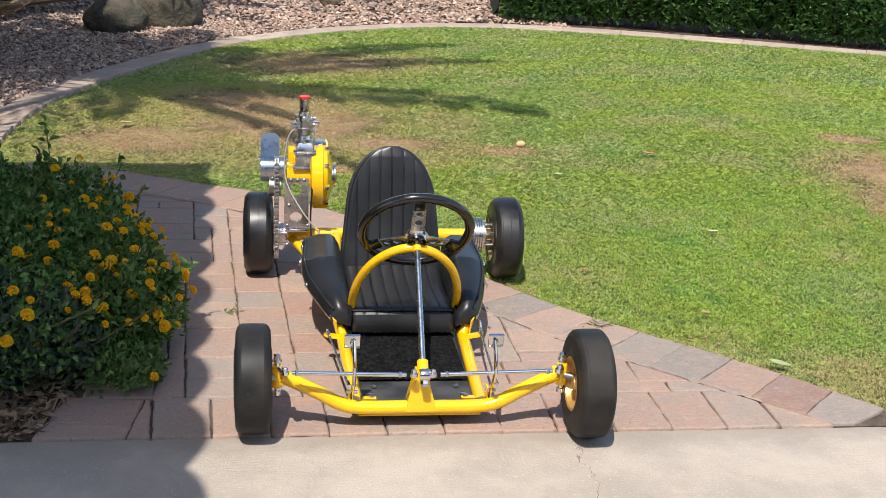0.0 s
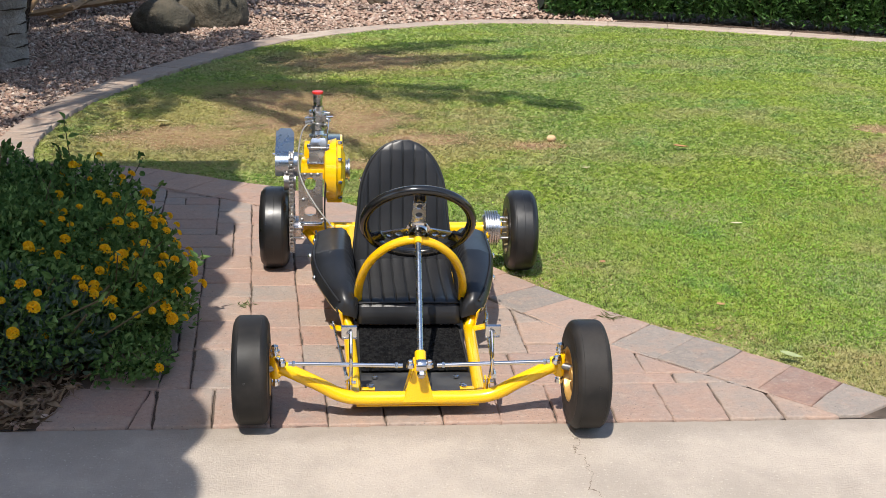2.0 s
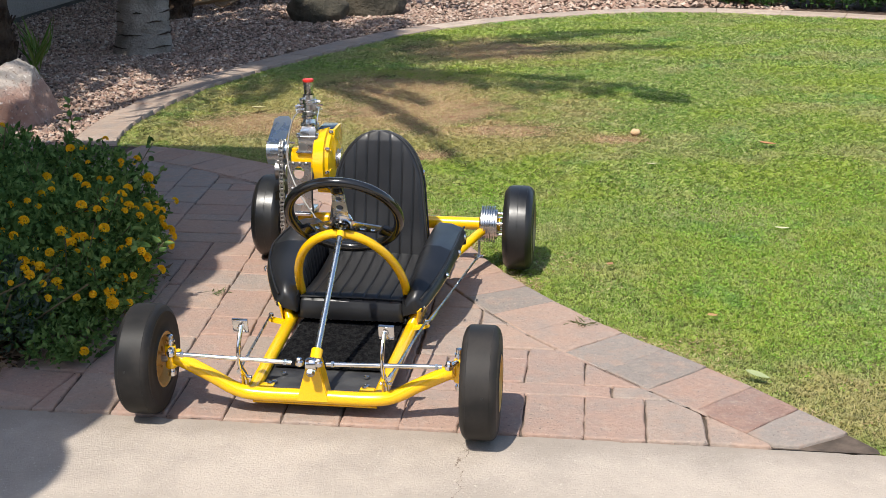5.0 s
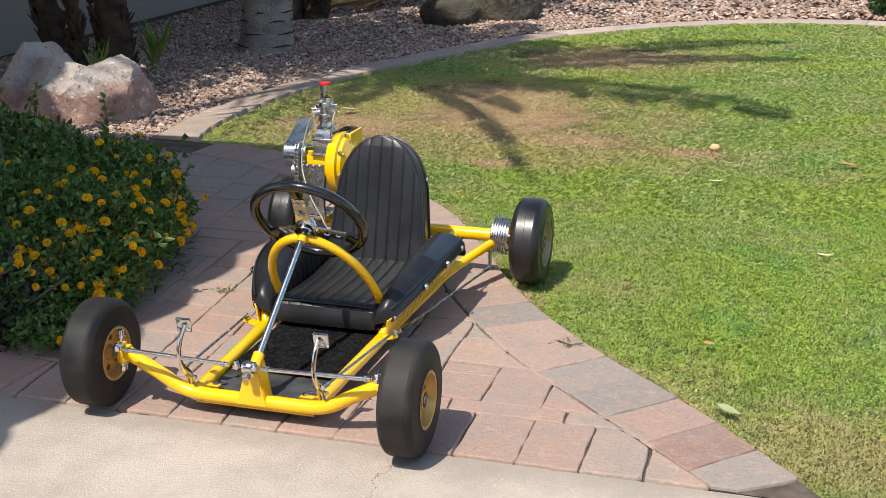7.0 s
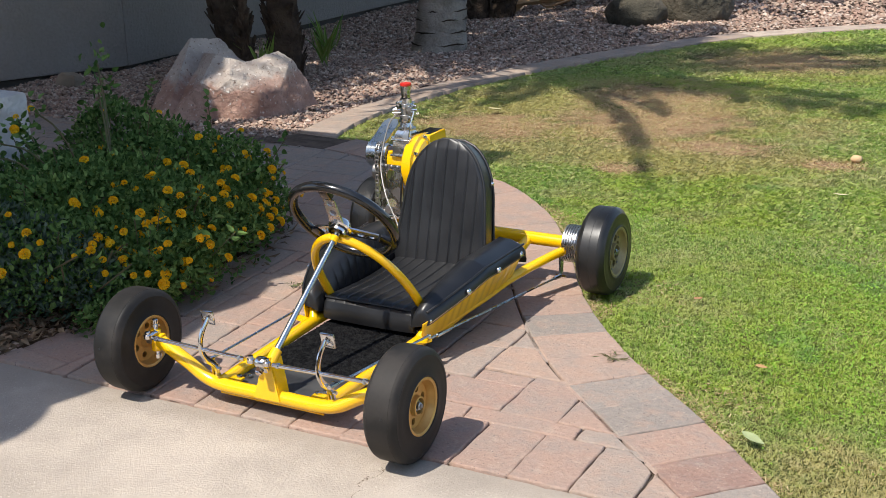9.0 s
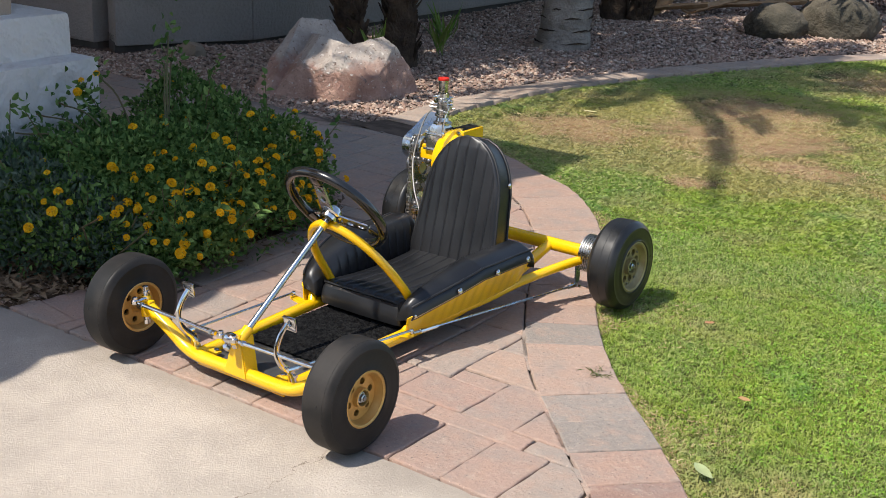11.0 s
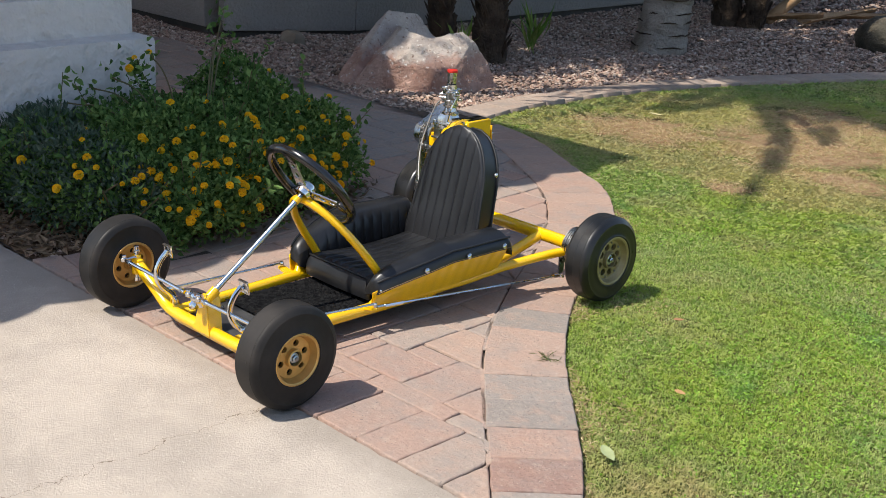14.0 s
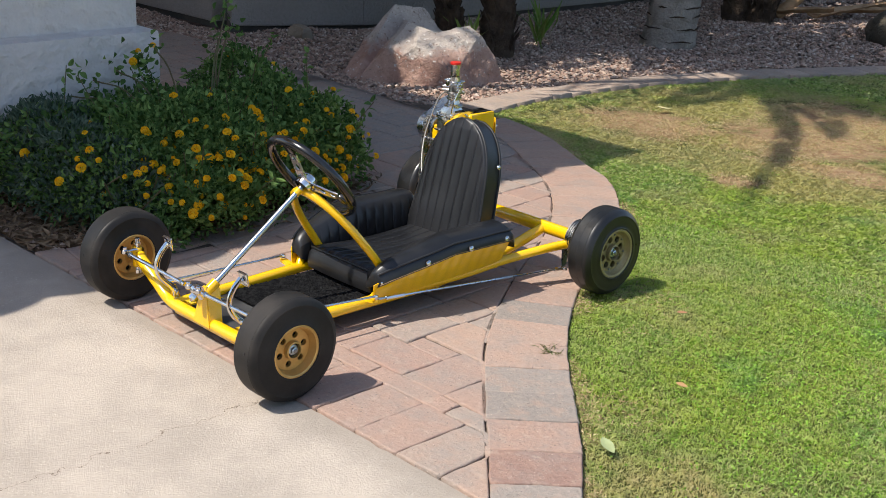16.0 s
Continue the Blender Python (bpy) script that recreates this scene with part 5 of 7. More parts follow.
ep("spark_plug", lathe([(0, 0.010), (0.012, 0.010), (0.014, 0.006), (0.030, 0.006), (0.030, 0.004), (0.036, 0.004), (0.036, 0)], (EU - 0.004, 0.712, 0.362), (0, 1, 0), 12), M_CHROME)
# carburettor and intake stack
cz = 0.452
ep("manifold", lathe([(0, 0.028), (0.006, 0.028), (0.010, 0.021), (0.022, 0.018), (0.026, 0.024), (0.031, 0.024)], (EU, EV, cz), (0, 0, 1), 28), M_ALLOY)
bm = lathe([(0.028, 0.016), (0.030, 0.0205), (0.045, 0.0205), (0.047, 0.018), (0.066, 0.018), (0.068, 0.0215), (0.080, 0.0215), (0.082, 0.018), (0.096, 0.017)], (EU, EV, cz), (0, 0, 1), 28)
for a, zz, l in ((0.2, 0.050, 0.040), (2.2, 0.062, 0.036), (3.5, 0.050, 0.042), (5.0, 0.072, 0.032), (1.2, 0.078, 0.034), (4.2, 0.086, 0.034)):
    dr = Vector((math.cos(a), math.sin(a), 0))
    add_lathe(bm, [(0.012, 0.0055), (l * 0.8, 0.0055), (l * 0.8, 0.0035), (l, 0.0035), (l, 0)], (EU, EV, cz + zz), dr, 10)
add_box(bm, (EU + 0.016, EV - 0.008, cz + 0.062), (0.022, 0.018, 0.026), 0.004)
add_box(bm, (EU - 0.018, EV - 0.004, cz + 0.074), (0.018, 0.022, 0.020), 0.004)
for a, zz, l, r in ((0.0, 0.056, 0.034, 0.0075), (3.14, 0.060, 0.036, 0.007), (0.3, 0.074, 0.030, 0.006), (2.9, 0.042, 0.034, 0.006), (-0.4, 0.040, 0.032, 0.006)):
    dr = Vector((math.cos(a), math.sin(a) - 0.3, 0)).normalized()
    add_lathe(bm, [(0.012, r), (l, r), (l, r * 0.6), (l + 0.006, r * 0.6), (l + 0.006, 0)], (EU, EV, cz + zz), dr, 12)
    add_bolt(bm, Vector((EU, EV, cz + zz)) + dr * (l - 0.008), dr, r * 1.25, 0.005)
ep("carburettor", bm, M_ALLOY, "cast aluminium carburettor with brass jets")
ep("intake_stack", lathe([(0.096, 0.0125), (0.098, 0.0135), (0.118, 0.0145), (0.136, 0.0165), (0.136, 0.0140), (0.100, 0.0115)], (EU, EV, cz), (0, 0, 1), 28), M_ALLOY, "tapered velocity stack")
ep("stack_ring", lathe([(0.134, 0.0162), (0.138, 0.0172), (0.142, 0.0168), (0.142, 0.0), ], (EU, EV, cz), (0, 0, 1), 28), M_RED, "red cap on the velocity stack")
ep("linkage", tube(smooth_path([(EU + 0.034, EV - 0.012, cz + 0.060), (EU + 0.030, EV - 0.03, cz + 0.02), (EU + 0.026, EV - 0.045, 0.40), (EU + 0.026, EV - 0.055, 0.36)], 5), 0.0022, 8), M_CHROME)
ep("linkage_arm", tube([(EU + 0.010, EV - 0.01, cz + 0.064), (EU + 0.046, EV - 0.012, cz + 0.066)], 0.0032, 8), M_CHROME)
ep("throttle_cable", tube(smooth_path([(EU + 0.026, EV - 0.055, 0.375), (EU + 0.024, EV - 0.075, 0.33), (EU + 0.020, EV - 0.085, 0.25), (EU + 0.022, EV - 0.085, 0.19), (EU + 0.03, 0.40, 0.12), (-0.17, 0.25, 0.075)], 6), 0.0028, 8), M_PIPING, "black throttle cable")
ep("cable_barrel", tube([(EU + 0.026, EV - 0.055, 0.358), (EU + 0.026, EV - 0.056, 0.385)], 0.0055, 10), M_CHROME)
ep("fuel_line", tube(smooth_path([(EU - 0.022, EV - 0.01, cz + 0.05), (EU - 0.048, EV - 0.02, cz + 0.02), (EU - 0.060, EV - 0.045, 0.40), (EU - 0.052, EV - 0.075, 0.34), (EU - 0.01, EV - 0.12, 0.27), (EU + 0.05, EV - 0.16, 0.20), (-0.13, 0.33, 0.13)], 7), 0.0024, 10), M_TUBE, "grey fuel line")
# yellow fan housing, black plate for its dark opening on top, and pulley
FU, FVv, FZz = EU + 0.050, 0.550, 0.345
bm = bmesh.new()
prof = [(-0.032, 0.0), (-0.032, 0.078), (-0.027, 0.092), (0.006, 0.100), (0.010, 0.090), (0.020, 0.086), (0.026, 0.070), (0.034, 0.052), (0.034, 0.0)]
add_lathe(bm, prof, (FU, FVv, FZz), (1, 0, 0), 16)
add_box(bm, (FU - 0.004, FVv + 0.050, FZz + 0.058), (0.060, 0.105, 0.070), 0.006)
add_box(bm, (FU, FVv - 0.020, FZz - 0.070), (0.050, 0.060, 0.050), 0.008)
house = ep("fan_housing", bm, M_YELLOW, "yellow cast fan housing", 22)
# solid plate; the shaded inside of the duct is painted as its black
part("duct_plate", box((FU - 0.004, FVv + 0.050, FZz + 0.0925), (0.044, 0.086, 0.004), 0.001), M_BLACK, house, "black plate coloured as the dark inside of the air duct")
for k in range(8):
    a = 2 * math.pi * k / 8 + 0.2
    part("housing_rib", box((FU + 0.020, FVv + 0.070 * math.cos(a), FZz + 0.070 * math.sin(a)), (0.014, 0.022, 0.006), 0.002, Euler((a, 0, 0)).to_matrix()), M_YELLOW, house)
    part("housing_screw", bolt((FU + 0.012, FVv + 0.092 * math.cos(a), FZz + 0.092 * math.sin(a)), (1, 0, 0), 0.005, 0.012), M_CHROME, house)
ep("starter_pulley", lathe([(0.028, 0), (0.028, 0.036), (0.033, 0.038), (0.036, 0.030), (0.040, 0.030), (0.043, 0.036), (0.047, 0.036), (0.048, 0.024), (0.050, 0.012), (0.050, 0)], (FU, FVv, FZz), (1, 0, 0), 32), M_ALLOY, "polished starter pulley")
ep("ignition_coil", box((FU - 0.034, FVv - 0.010, FZz + 0.086), (0.026, 0.040, 0.026), 0.003), M_BLACK, "black ignition coil")
# clutch cover and chain guard
CU = EU - 0.098


def folded_sheet(line, u0, u1, taper=0.0, thick=0.0022):
    """A bent metal sheet: a line of (v, w) drawn out across u."""
    bm = bmesh.new()
    pts = [Vector((0, v, w)) for v, w in line]
    rings = []
    for k, p in enumerate(pts):
        way = (pts[min(k + 1, len(pts) - 1)] - pts[max(k - 1, 0)]).normalized()
        lift = Vector((0, -way.z, way.y)) * thick
        cut = taper if k == len(pts) - 1 else 0.0
        rings.append([bm.verts.new(p + Vector((u, 0, 0)) + o) for u, o in ((u0 + cut, lift), (u1 - cut, lift), (u1 - cut, -lift), (u0 + cut, -lift))])
    for a, b in zip(rings, rings[1:]):
        for n in range(4):
            bm.faces.new((a[n], a[(n + 1) % 4], b[(n + 1) % 4], b[n]))
    bm.faces.new(rings[0])
    bm.faces.new(rings[-1][::-1])
    return bm


nose = [(p.y, p.z) for p in smooth_path([(0, 0.534, 0.330), (0, 0.516, 0.346), (0, 0.510, 0.368), (0, 0.517, 0.390), (0, 0.536, 0.402)], 4)]
ep("clutch_guard", folded_sheet(nose, CU - 0.034, CU + 0.036), M_STEEL, "bright polished folded clutch guard", 30)
ep("chain_guard", folded_sheet([(0.537, 0.4025), (0.565, 0.415), (0.595, 0.431), (0.620, 0.446), (0.636, 0.456)], CU - 0.034, CU + 0.022, 0.012), M_STEEL, "bright polished sloping chain guard", 30)
bm = add_plate(bmesh.new(), [(CU - 0.033, 0.534, 0.330), (CU - 0.033, 0.512, 0.356), (CU - 0.033, 0.518, 0.390), (CU - 0.033, 0.540, 0.402), (CU - 0.033, 0.632, 0.452), (CU - 0.033, 0.636, 0.400), (CU - 0.033, 0.60, 0.345)], (1, 0, 0), 0.003)
ep("guard_side", bm, M_STEEL, "bright flat side of the guard", 30)
ep("guard_bolt", bolt((CU + 0.002, 0.5125, 0.343), (0, -1, 0.2), 0.005, 0.004), M_DULL)
ep("clutch_drum", lathe([(-0.018, 0), (-0.018, 0.030), (0.018, 0.030), (0.018, 0)], (CU + 0.010, ENG_V, ENG_Z - 0.052), (1, 0, 0), 32), M_DULL, "dark steel clutch drum")
ep("clutch_bolt", tube([(CU - 0.042, 0.542, 0.396), (CU + 0.05, 0.542, 0.396)], 0.0032, 8), M_CHROME)
ep("drive_sprocket", lathe([(-0.003, 0), (-0.003, 0.022), (0.003, 0.022), (0.003, 0)], (SPX, ENG_V, ENG_Z), (1, 0, 0), 14), M_DULL)


# ---- grass ----
def grass_blades(count, x0, x1, y0, y1, size, width, poly, simple=True):
    x, y = np.random.uniform(x0, x1, count), np.random.uniform(y0, y1, count)
    keep = inside(x, y, poly)
    bare = np.full(len(x), 9.0)
    for px, py, rx, ry in PATCHES:
        bare = np.minimum(bare, np.hypot((x - px) / rx, (y - py) / ry))
    rag = np.array([noise.noise(Vector((a * 3.0, b * 3.0, 0.0))) for a, b in zip(x, y)])
    bare = bare + rag * 0.9 + 0.5 * np.array([noise.noise(Vector((a * 11.0, b * 11.0, 3.0))) for a, b in zip(x, y)])
    tuft = np.array([noise.noise(Vector((a * 7.0, b * 7.0, 4.0))) for a, b in zip(x, y)])
    clump = np.array([noise.noise(Vector((a * 46.0, b * 46.0, 8.0))) for a, b in zip(x, y)])
    keep &= np.random.random(count) < np.clip((bare - 0.2) / 0.9, 0.34, 1.0)
    x, y, bare, tuft, clump = x[keep], y[keep], bare[keep], tuft[keep], clump[keep]
    n = len(x)
    h = size * np.random.uniform(0.55, 1.15, n) * np.clip(1 + 0.25 * tuft + 0.8 * clump, 0.4, 1.9) * np.clip(bare * 0.8, 0.45, 1.0)
    w = width * np.random.uniform(0.7, 1.3, n)
    a, lean = np.random.uniform(0, 6.283, n), np.random.uniform(0.3, 1.4, n)
    d = np.stack([np.cos(a), np.sin(a), np.zeros(n)], 1)
    s = np.stack([-np.sin(a), np.cos(a), np.zeros(n)], 1) * w[:, None] / 2
    p = np.stack([x, y, LAWN_Z - 0.002 + lawn_rise(x, y)], 1)
    up = np.array([0, 0, 1.0])
    mid = p + up * (h * 0.62)[:, None] + d * (h * lean * 0.35)[:, None]
    tip = p + up * (h * (1 - 0.35 * lean))[:, None] + d * (h * lean)[:, None]
    if simple:
        return np.stack([p - s, mid + s, tip], 1).reshape(-1, 3), np.arange(n * 3).reshape(-1, 3)
    v = np.stack([p - s, p + s, mid + s * 0.8, mid - s * 0.8, tip], 1).reshape(-1, 3)
    k = np.arange(n)[:, None] * 5
    return v, np.concatenate([k + [0, 1, 2], k + [0, 2, 3], k + [3, 2, 4]], 1).reshape(-1, 3)


def join(groups):
    vs, fs, at = [], [], 0
    for v, f in groups:
        vs.append(v)
        fs.append(f + at)
        at += len(v)
    return np.concatenate(vs), np.concatenate(fs)


LAWN = [*LAWN_EDGE, *KERB_IN, *right]
near = grass_blades(250000, 0.4, 3.2, 2.6, 4.6, 0.0150, 0.0023, LAWN, False)
under = grass_blades(170000, 0.4, 3.2, 2.6, 4.6, 0.0105, 0.0032, LAWN)
middle = grass_blades(580000, -1.2, 4.2, 4.6, 7.2, 0.0155, 0.0027, LAWN)
far = grass_blades(290000, -1.2, 6.0, 7.2, 10.0, 0.018, 0.0038, LAWN)
side = grass_blades(60000, 3.2, 5.6, 2.6, 7.2, 0.02, 0.0065, LAWN)
thing("grass", fast_mesh("grass", *join([near, under, middle, far, side])), M_GRASS, "short mown green lawn grass with dry straw blades", "grass", kind="stuff")
# dead straw lying over the bare places
sx, sy = [], []
for px, py, rx, ry in PATCHES:
    k = int(62000 * rx * ry)
    a, r = np.random.uniform(0, 6.283, k), np.sqrt(np.random.uniform(0, 1, k)) * np.random.uniform(0.7, 1.45, k)
    sx.append(px + rx * r * np.cos(a))
    sy.append(py + ry * r * np.sin(a))
edge_run = np.array(along(LAWN_EDGE, 0.01))
pick = np.random.randint(0, len(edge_run), 9000)
reach_in = np.random.exponential(0.035, 9000)
dry = np.array([noise.noise(Vector((edge_run[q][0] * 2.7, edge_run[q][1] * 2.7, 5.0))) for q in pick]) + 0.35 > reach_in * 6
sx.append((edge_run[pick, 0] + 0.7 * reach_in)[dry])
sy.append((edge_run[pick, 1] + 0.7 * reach_in)[dry])
for px, py, reach in ((1.93, 2.98, 0.10), (2.2, 3.05, 0.12), (1.2, 3.62, 0.07), (1.0, 3.9, 0.08), (1.45, 3.3, 0.06)):
    sx.append(np.random.normal(px, reach, 420))
    sy.append(np.random.normal(py, reach, 420))
sx, sy = np.concatenate(sx), np.concatenate(sy)
keep = inside(sx, sy, LAWN) & np.array([noise.noise(Vector((a * 2.4, b * 2.4, 1.0))) + 0.5 * noise.noise(Vector((a * 7.0, b * 7.0, 6.0))) > -0.16 for a, b in zip(sx, sy)])
sx, sy = sx[keep], sy[keep]
n = len(sx)
M_STRAW = ramp_material("dead_straw", [(0.58, 0.43, 0.24), (0.46, 0.31, 0.17), (0.68, 0.55, 0.33), (0.34, 0.21, 0.12), (0.36, 0.38, 0.13), (0.54, 0.37, 0.21)], rough=0.8, translucent=0.2, fine=20, spec=0.2)[0]
thing("dry_straw", fast_mesh("dry_straw", *leaves(np.stack([sx, sy, np.random.uniform(LAWN_Z + 0.002, LAWN_Z + 0.010, n) + lawn_rise(sx, sy)], 1), np.stack([np.random.normal(size=n), np.random.normal(size=n), np.random.uniform(0, 0.7, n)], 1), np.random.uniform(0.009, 0.022, n), np.random.uniform(0.0013, 0.0027, n), 0.1, 0.15)), M_STRAW, "dead tan straw and stubble over the worn lawn", "dry grass", kind="stuff")
# broad clover-like weeds among the blades
n = 210000
x, y = np.random.uniform(0.4, 4.2, n), np.random.uniform(2.7, 7.5, n)
patchy = np.array([noise.noise(Vector((a * 1.6, b * 1.6, 9.0))) for a, b in zip(x, y)])
knots = np.array([noise.noise(Vector((a * 14.0, b * 14.0, 2.0))) for a, b in zip(x, y)])
lush_bed = np.exp(-(((x - 2.0) / 0.75) ** 2 + ((y - 4.0) / 0.9) ** 2)) + 0.8 * np.exp(-(((x - 0.75) / 0.3) ** 2 + ((y - 4.6) / 0.35) ** 2))
keep = inside(x, y, LAWN) & (np.random.random(n) < np.clip((patchy + 0.7 * knots + 0.75 * lush_bed - 0.18) / 0.75, 0.02, 1) ** 1.2 * np.clip((5.3 - y) / 1.0, 0.07, 1))
for px, py, rx, ry in PATCHES:
    keep &= np.hypot((x - px) / rx, (y - py) / ry) > 1.0
x, y = x[keep], y[keep]
n = len(x)
ways = np.stack([np.random.normal(size=n), np.random.normal(size=n), np.random.uniform(0.0, 0.9, n)], 1)
M_WEED = ramp_material("clover_leaf", [(0.16, 0.31, 0.03), (0.25, 0.43, 0.05), (0.34, 0.51, 0.075), (0.20, 0.36, 0.04)], rough=0.5, translucent=0.3, fine=20, spec=0.3)[0]
thing("lawn_weeds", fast_mesh("lawn_weeds", *leaves(np.stack([x, y, np.random.uniform(LAWN_Z + 0.008, LAWN_Z + 0.022, n) + lawn_rise(x, y)], 1), ways, np.random.uniform(0.005, 0.010, n), np.random.uniform(0.004, 0.0065, n), 0.1, 0.15)), M_WEED, "bright green clover-like weeds in the lawn", "weeds", kind="stuff")


def fallen_leaf(x, y, length, width, turn, colour, label, curl=0.15):
    bm = bmesh.new()
    n = 10
    rows = []
    for i in range(n + 1):
        t = i / n
        w = width / 2 * math.sin(math.pi * t ** 0.85) + 0.0006
        rows.append([bm.verts.new((length * (t - 0.5), k * w, 0.010 + length * curl * (t - 0.5) ** 2 * 2 + abs(k) * w * 0.35)) for k in (-1, 0, 1)])
    for a, b in zip(rows, rows[1:]):
        for i in range(2):
            bm.faces.new((a[i], a[i + 1], b[i + 1], b[i]))
    bmesh.ops.recalc_face_normals(bm, faces=bm.faces)
    bmesh.ops.solidify(bm, geom=bm.faces[:], thickness=0.0008)
    m = surface("fallen_leaf_skin", colour, tuple(c * 0.75 for c in colour), 30, 120, 0.6, bump=0.3)
    thing("fallen_leaf", bm, m, label, "leaf", at=pose(x, y, LAWN_Z + 0.016 + float(lawn_rise(x, y)), 0, 6, turn))


fallen_leaf(1.572, 3.108, 0.062, 0.026, -25, (0.30, 0.34, 0.16), "pale green fallen leaf lying on the lawn")
fallen_leaf(1.742, 4.25, 0.050, 0.014, 20, (0.62, 0.56, 0.36), "straw-coloured dry leaf lying on the lawn")
fallen_leaf(1.327, 5.007, 0.055, 0.012, 35, (0.60, 0.52, 0.32), "straw-coloured dry leaf lying on the lawn")
fallen_leaf(1.79, 5.31, 0.070, 0.030, 10, (0.42, 0.20, 0.08), "brown fallen leaf lying on the lawn")
fallen_leaf(-0.538, 5.994, 0.07, 0.03, 40, (0.45, 0.40, 0.2), "pale dry leaf lying on the lawn")
fallen_leaf(1.199, 3.857, 0.035, 0.018, 70, (0.40, 0.20, 0.09), "small brown leaf lying on the lawn")
fallen_leaf(1.483, 3.483, 0.03, 0.018, 15, (0.42, 0.24, 0.10), "small brown leaf lying on the lawn")


def pebble(name, x, y, z, size, material, label, category, seed, sub=3, cuts=0, rough=0.25, group=""):
    """A stone: a rounded lump with noise, and flat broken faces where cuts are given."""
    bm = bmesh.new()
    bmesh.ops.create_icosphere(bm, subdivisions=sub, radius=1)
    rng = random.Random(seed)
    for _ in range(cuts):
        nrm = Vector((rng.gauss(0, 1), rng.gauss(0, 1), rng.gauss(0, 0.7))).normalized()
        at = nrm * rng.uniform(0.55, 0.85)
        for v in bm.verts:
            over = (v.co - at).dot(nrm)
            if over > 0:
                v.co -= nrm * over
    for v in bm.verts:
        f = noise.fractal(v.co * 1.7 + Vector((seed, 0, 0)), 1.0, 2.0, 4) * rough
        v.co *= 1 + f
        v.co = Vector((v.co.x * size[0], v.co.y * size[1], v.co.z * size[2]))
    ob = thing(name, bm, material, label, category, group, smooth=28 if cuts else 60, at=pose(x, y, z, 0, 0, rng.uniform(-40, 40)))
    return ob


pebble("lawn_stone", 1.264, 5.56, LAWN_Z + 0.018 + float(lawn_rise(1.264, 5.56)), (0.022, 0.018, 0.016), surface("tan_stone", (0.58, 0.40, 0.22), (0.5, 0.33, 0.18), 20, 90, 0.8, bump=0.3), "small tan stone lying on the lawn", "stone", 5, 2)

# ---- the big pink boulder ----
def rock_chunk(bm, centre, size, planes, chips, seed):
    """A block split along planes, with small chips off its edges."""
    rng = random.Random(seed)
    own = bmesh.new()
    add_box(own, centre, size)
    cuts = [(Vector(co), Vector(no)) for co, no in planes]

    def split(co, no):
        cut = bmesh.ops.bisect_plane(own, geom=own.verts[:] + own.edges[:] + own.faces[:], plane_co=co, plane_no=no, clear_outer=True)
        bmesh.ops.holes_fill(own, edges=[e for e in cut["geom_cut"] if isinstance(e, bmesh.types.BMEdge)], sides=0)

    for co, no in cuts:
        split(co, no)
    for _ in range(chips):
        own.verts.ensure_lookup_table()
        v = own.verts[rng.randrange(len(own.verts))]
        faces = list(v.link_faces)
        own.normal_update()
        no = sum((f.normal for f in faces), Vector()).normalized() + Vector((rng.gauss(0, 0.25), rng.gauss(0, 0.25), rng.gauss(0, 0.25)))
        split(v.co - no.normalized() * rng.uniform(0.006, 0.02), no)
    bmesh.ops.triangulate(own, faces=own.faces)
    for _ in range(5):
        long_edges = [e for e in own.edges if e.calc_length() > 0.028]
        bmesh.ops.subdivide_edges(own, edges=long_edges, cuts=1)
        bmesh.ops.triangulate(own, faces=[f for f in own.faces if len(f.verts) > 3])
    bmesh.ops.recalc_face_normals(own, faces=own.faces)
    own.normal_update()
    moves = [(v, v.normal * (0.009 * noise.fractal(v.co * 9, 1.0, 2.0, 4) + 0.007 * noise.noise(v.co * 34))) for v in own.verts]
    for v, d in moves:
        v.co += d
    me = bpy.data.meshes.new("chunk")
    own.to_mesh(me)
    own.free()
    bm.from_mesh(me)
    bpy.data.meshes.remove(me)


def granite_boulder():
    bm = bmesh.new()
    front, low_left, back = ((0.06, -0.22, 0.10), (0.47, -0.86, 0.13)), ((-0.22, -0.37, 0.08), (-0.42, -0.86, 0.28)), ((0, 0.24, 0.18), (0.1, 0.9, 0.35))
    rock_chunk(bm, (-0.05, -0.05, 0.18), (0.9, 0.9, 0.52), [front, low_left, back, ((-0.05, -0.04, 0.362), (0.58, -0.50, 0.66)), ((-0.05, -0.04, 0.362), (-0.50, -0.56, 0.66)), ((-0.05, -0.01, 0.362), (0.50, 0.60, 0.62)), ((0.24, -0.05, 0.10), (0.92, -0.20, 0.30)), ((-0.30, -0.05, 0.2), (-0.85, -0.25, 0.45)), ((-0.15, 0.1, 0.3), (-0.2, 0.6, 0.77))], 7, 3)
    rock_chunk(bm, (0.08, 0.05, 0.16), (0.6, 0.6, 0.52), [front, back, ((0.08, 0.05, 0.33), (0.58, -0.34, 0.70)), ((0.08, 0.05, 0.33), (-0.82, -0.12, 0.52)), ((0.08, 0.09, 0.33), (0.1, 0.75, 0.65)), ((0.27, 0.05, 0.10), (0.93, 0.1, 0.25)), ((0.25, -0.10, 0.13), (0.75, -0.62, 0.2)), ((-0.1, 0.0, 0.1), (-0.9, -0.1, 0.2))], 6, 8)
    rock_chunk(bm, (-0.20, -0.08, 0.15), (0.7, 0.7, 0.46), [low_left, back, ((-0.29, -0.01, 0.345), (-0.30, -0.66, 0.64)), ((-0.29, -0.01, 0.345), (0.80, -0.20, 0.54)), ((-0.30, 0.02, 0.34), (-0.55, 0.35, 0.75)), ((-0.375, -0.03, 0.18), (-0.88, -0.2, 0.38)), ((0.0, -0.1, 0.15), (0.9, -0.3, 0.1))], 6, 12)
    return bm


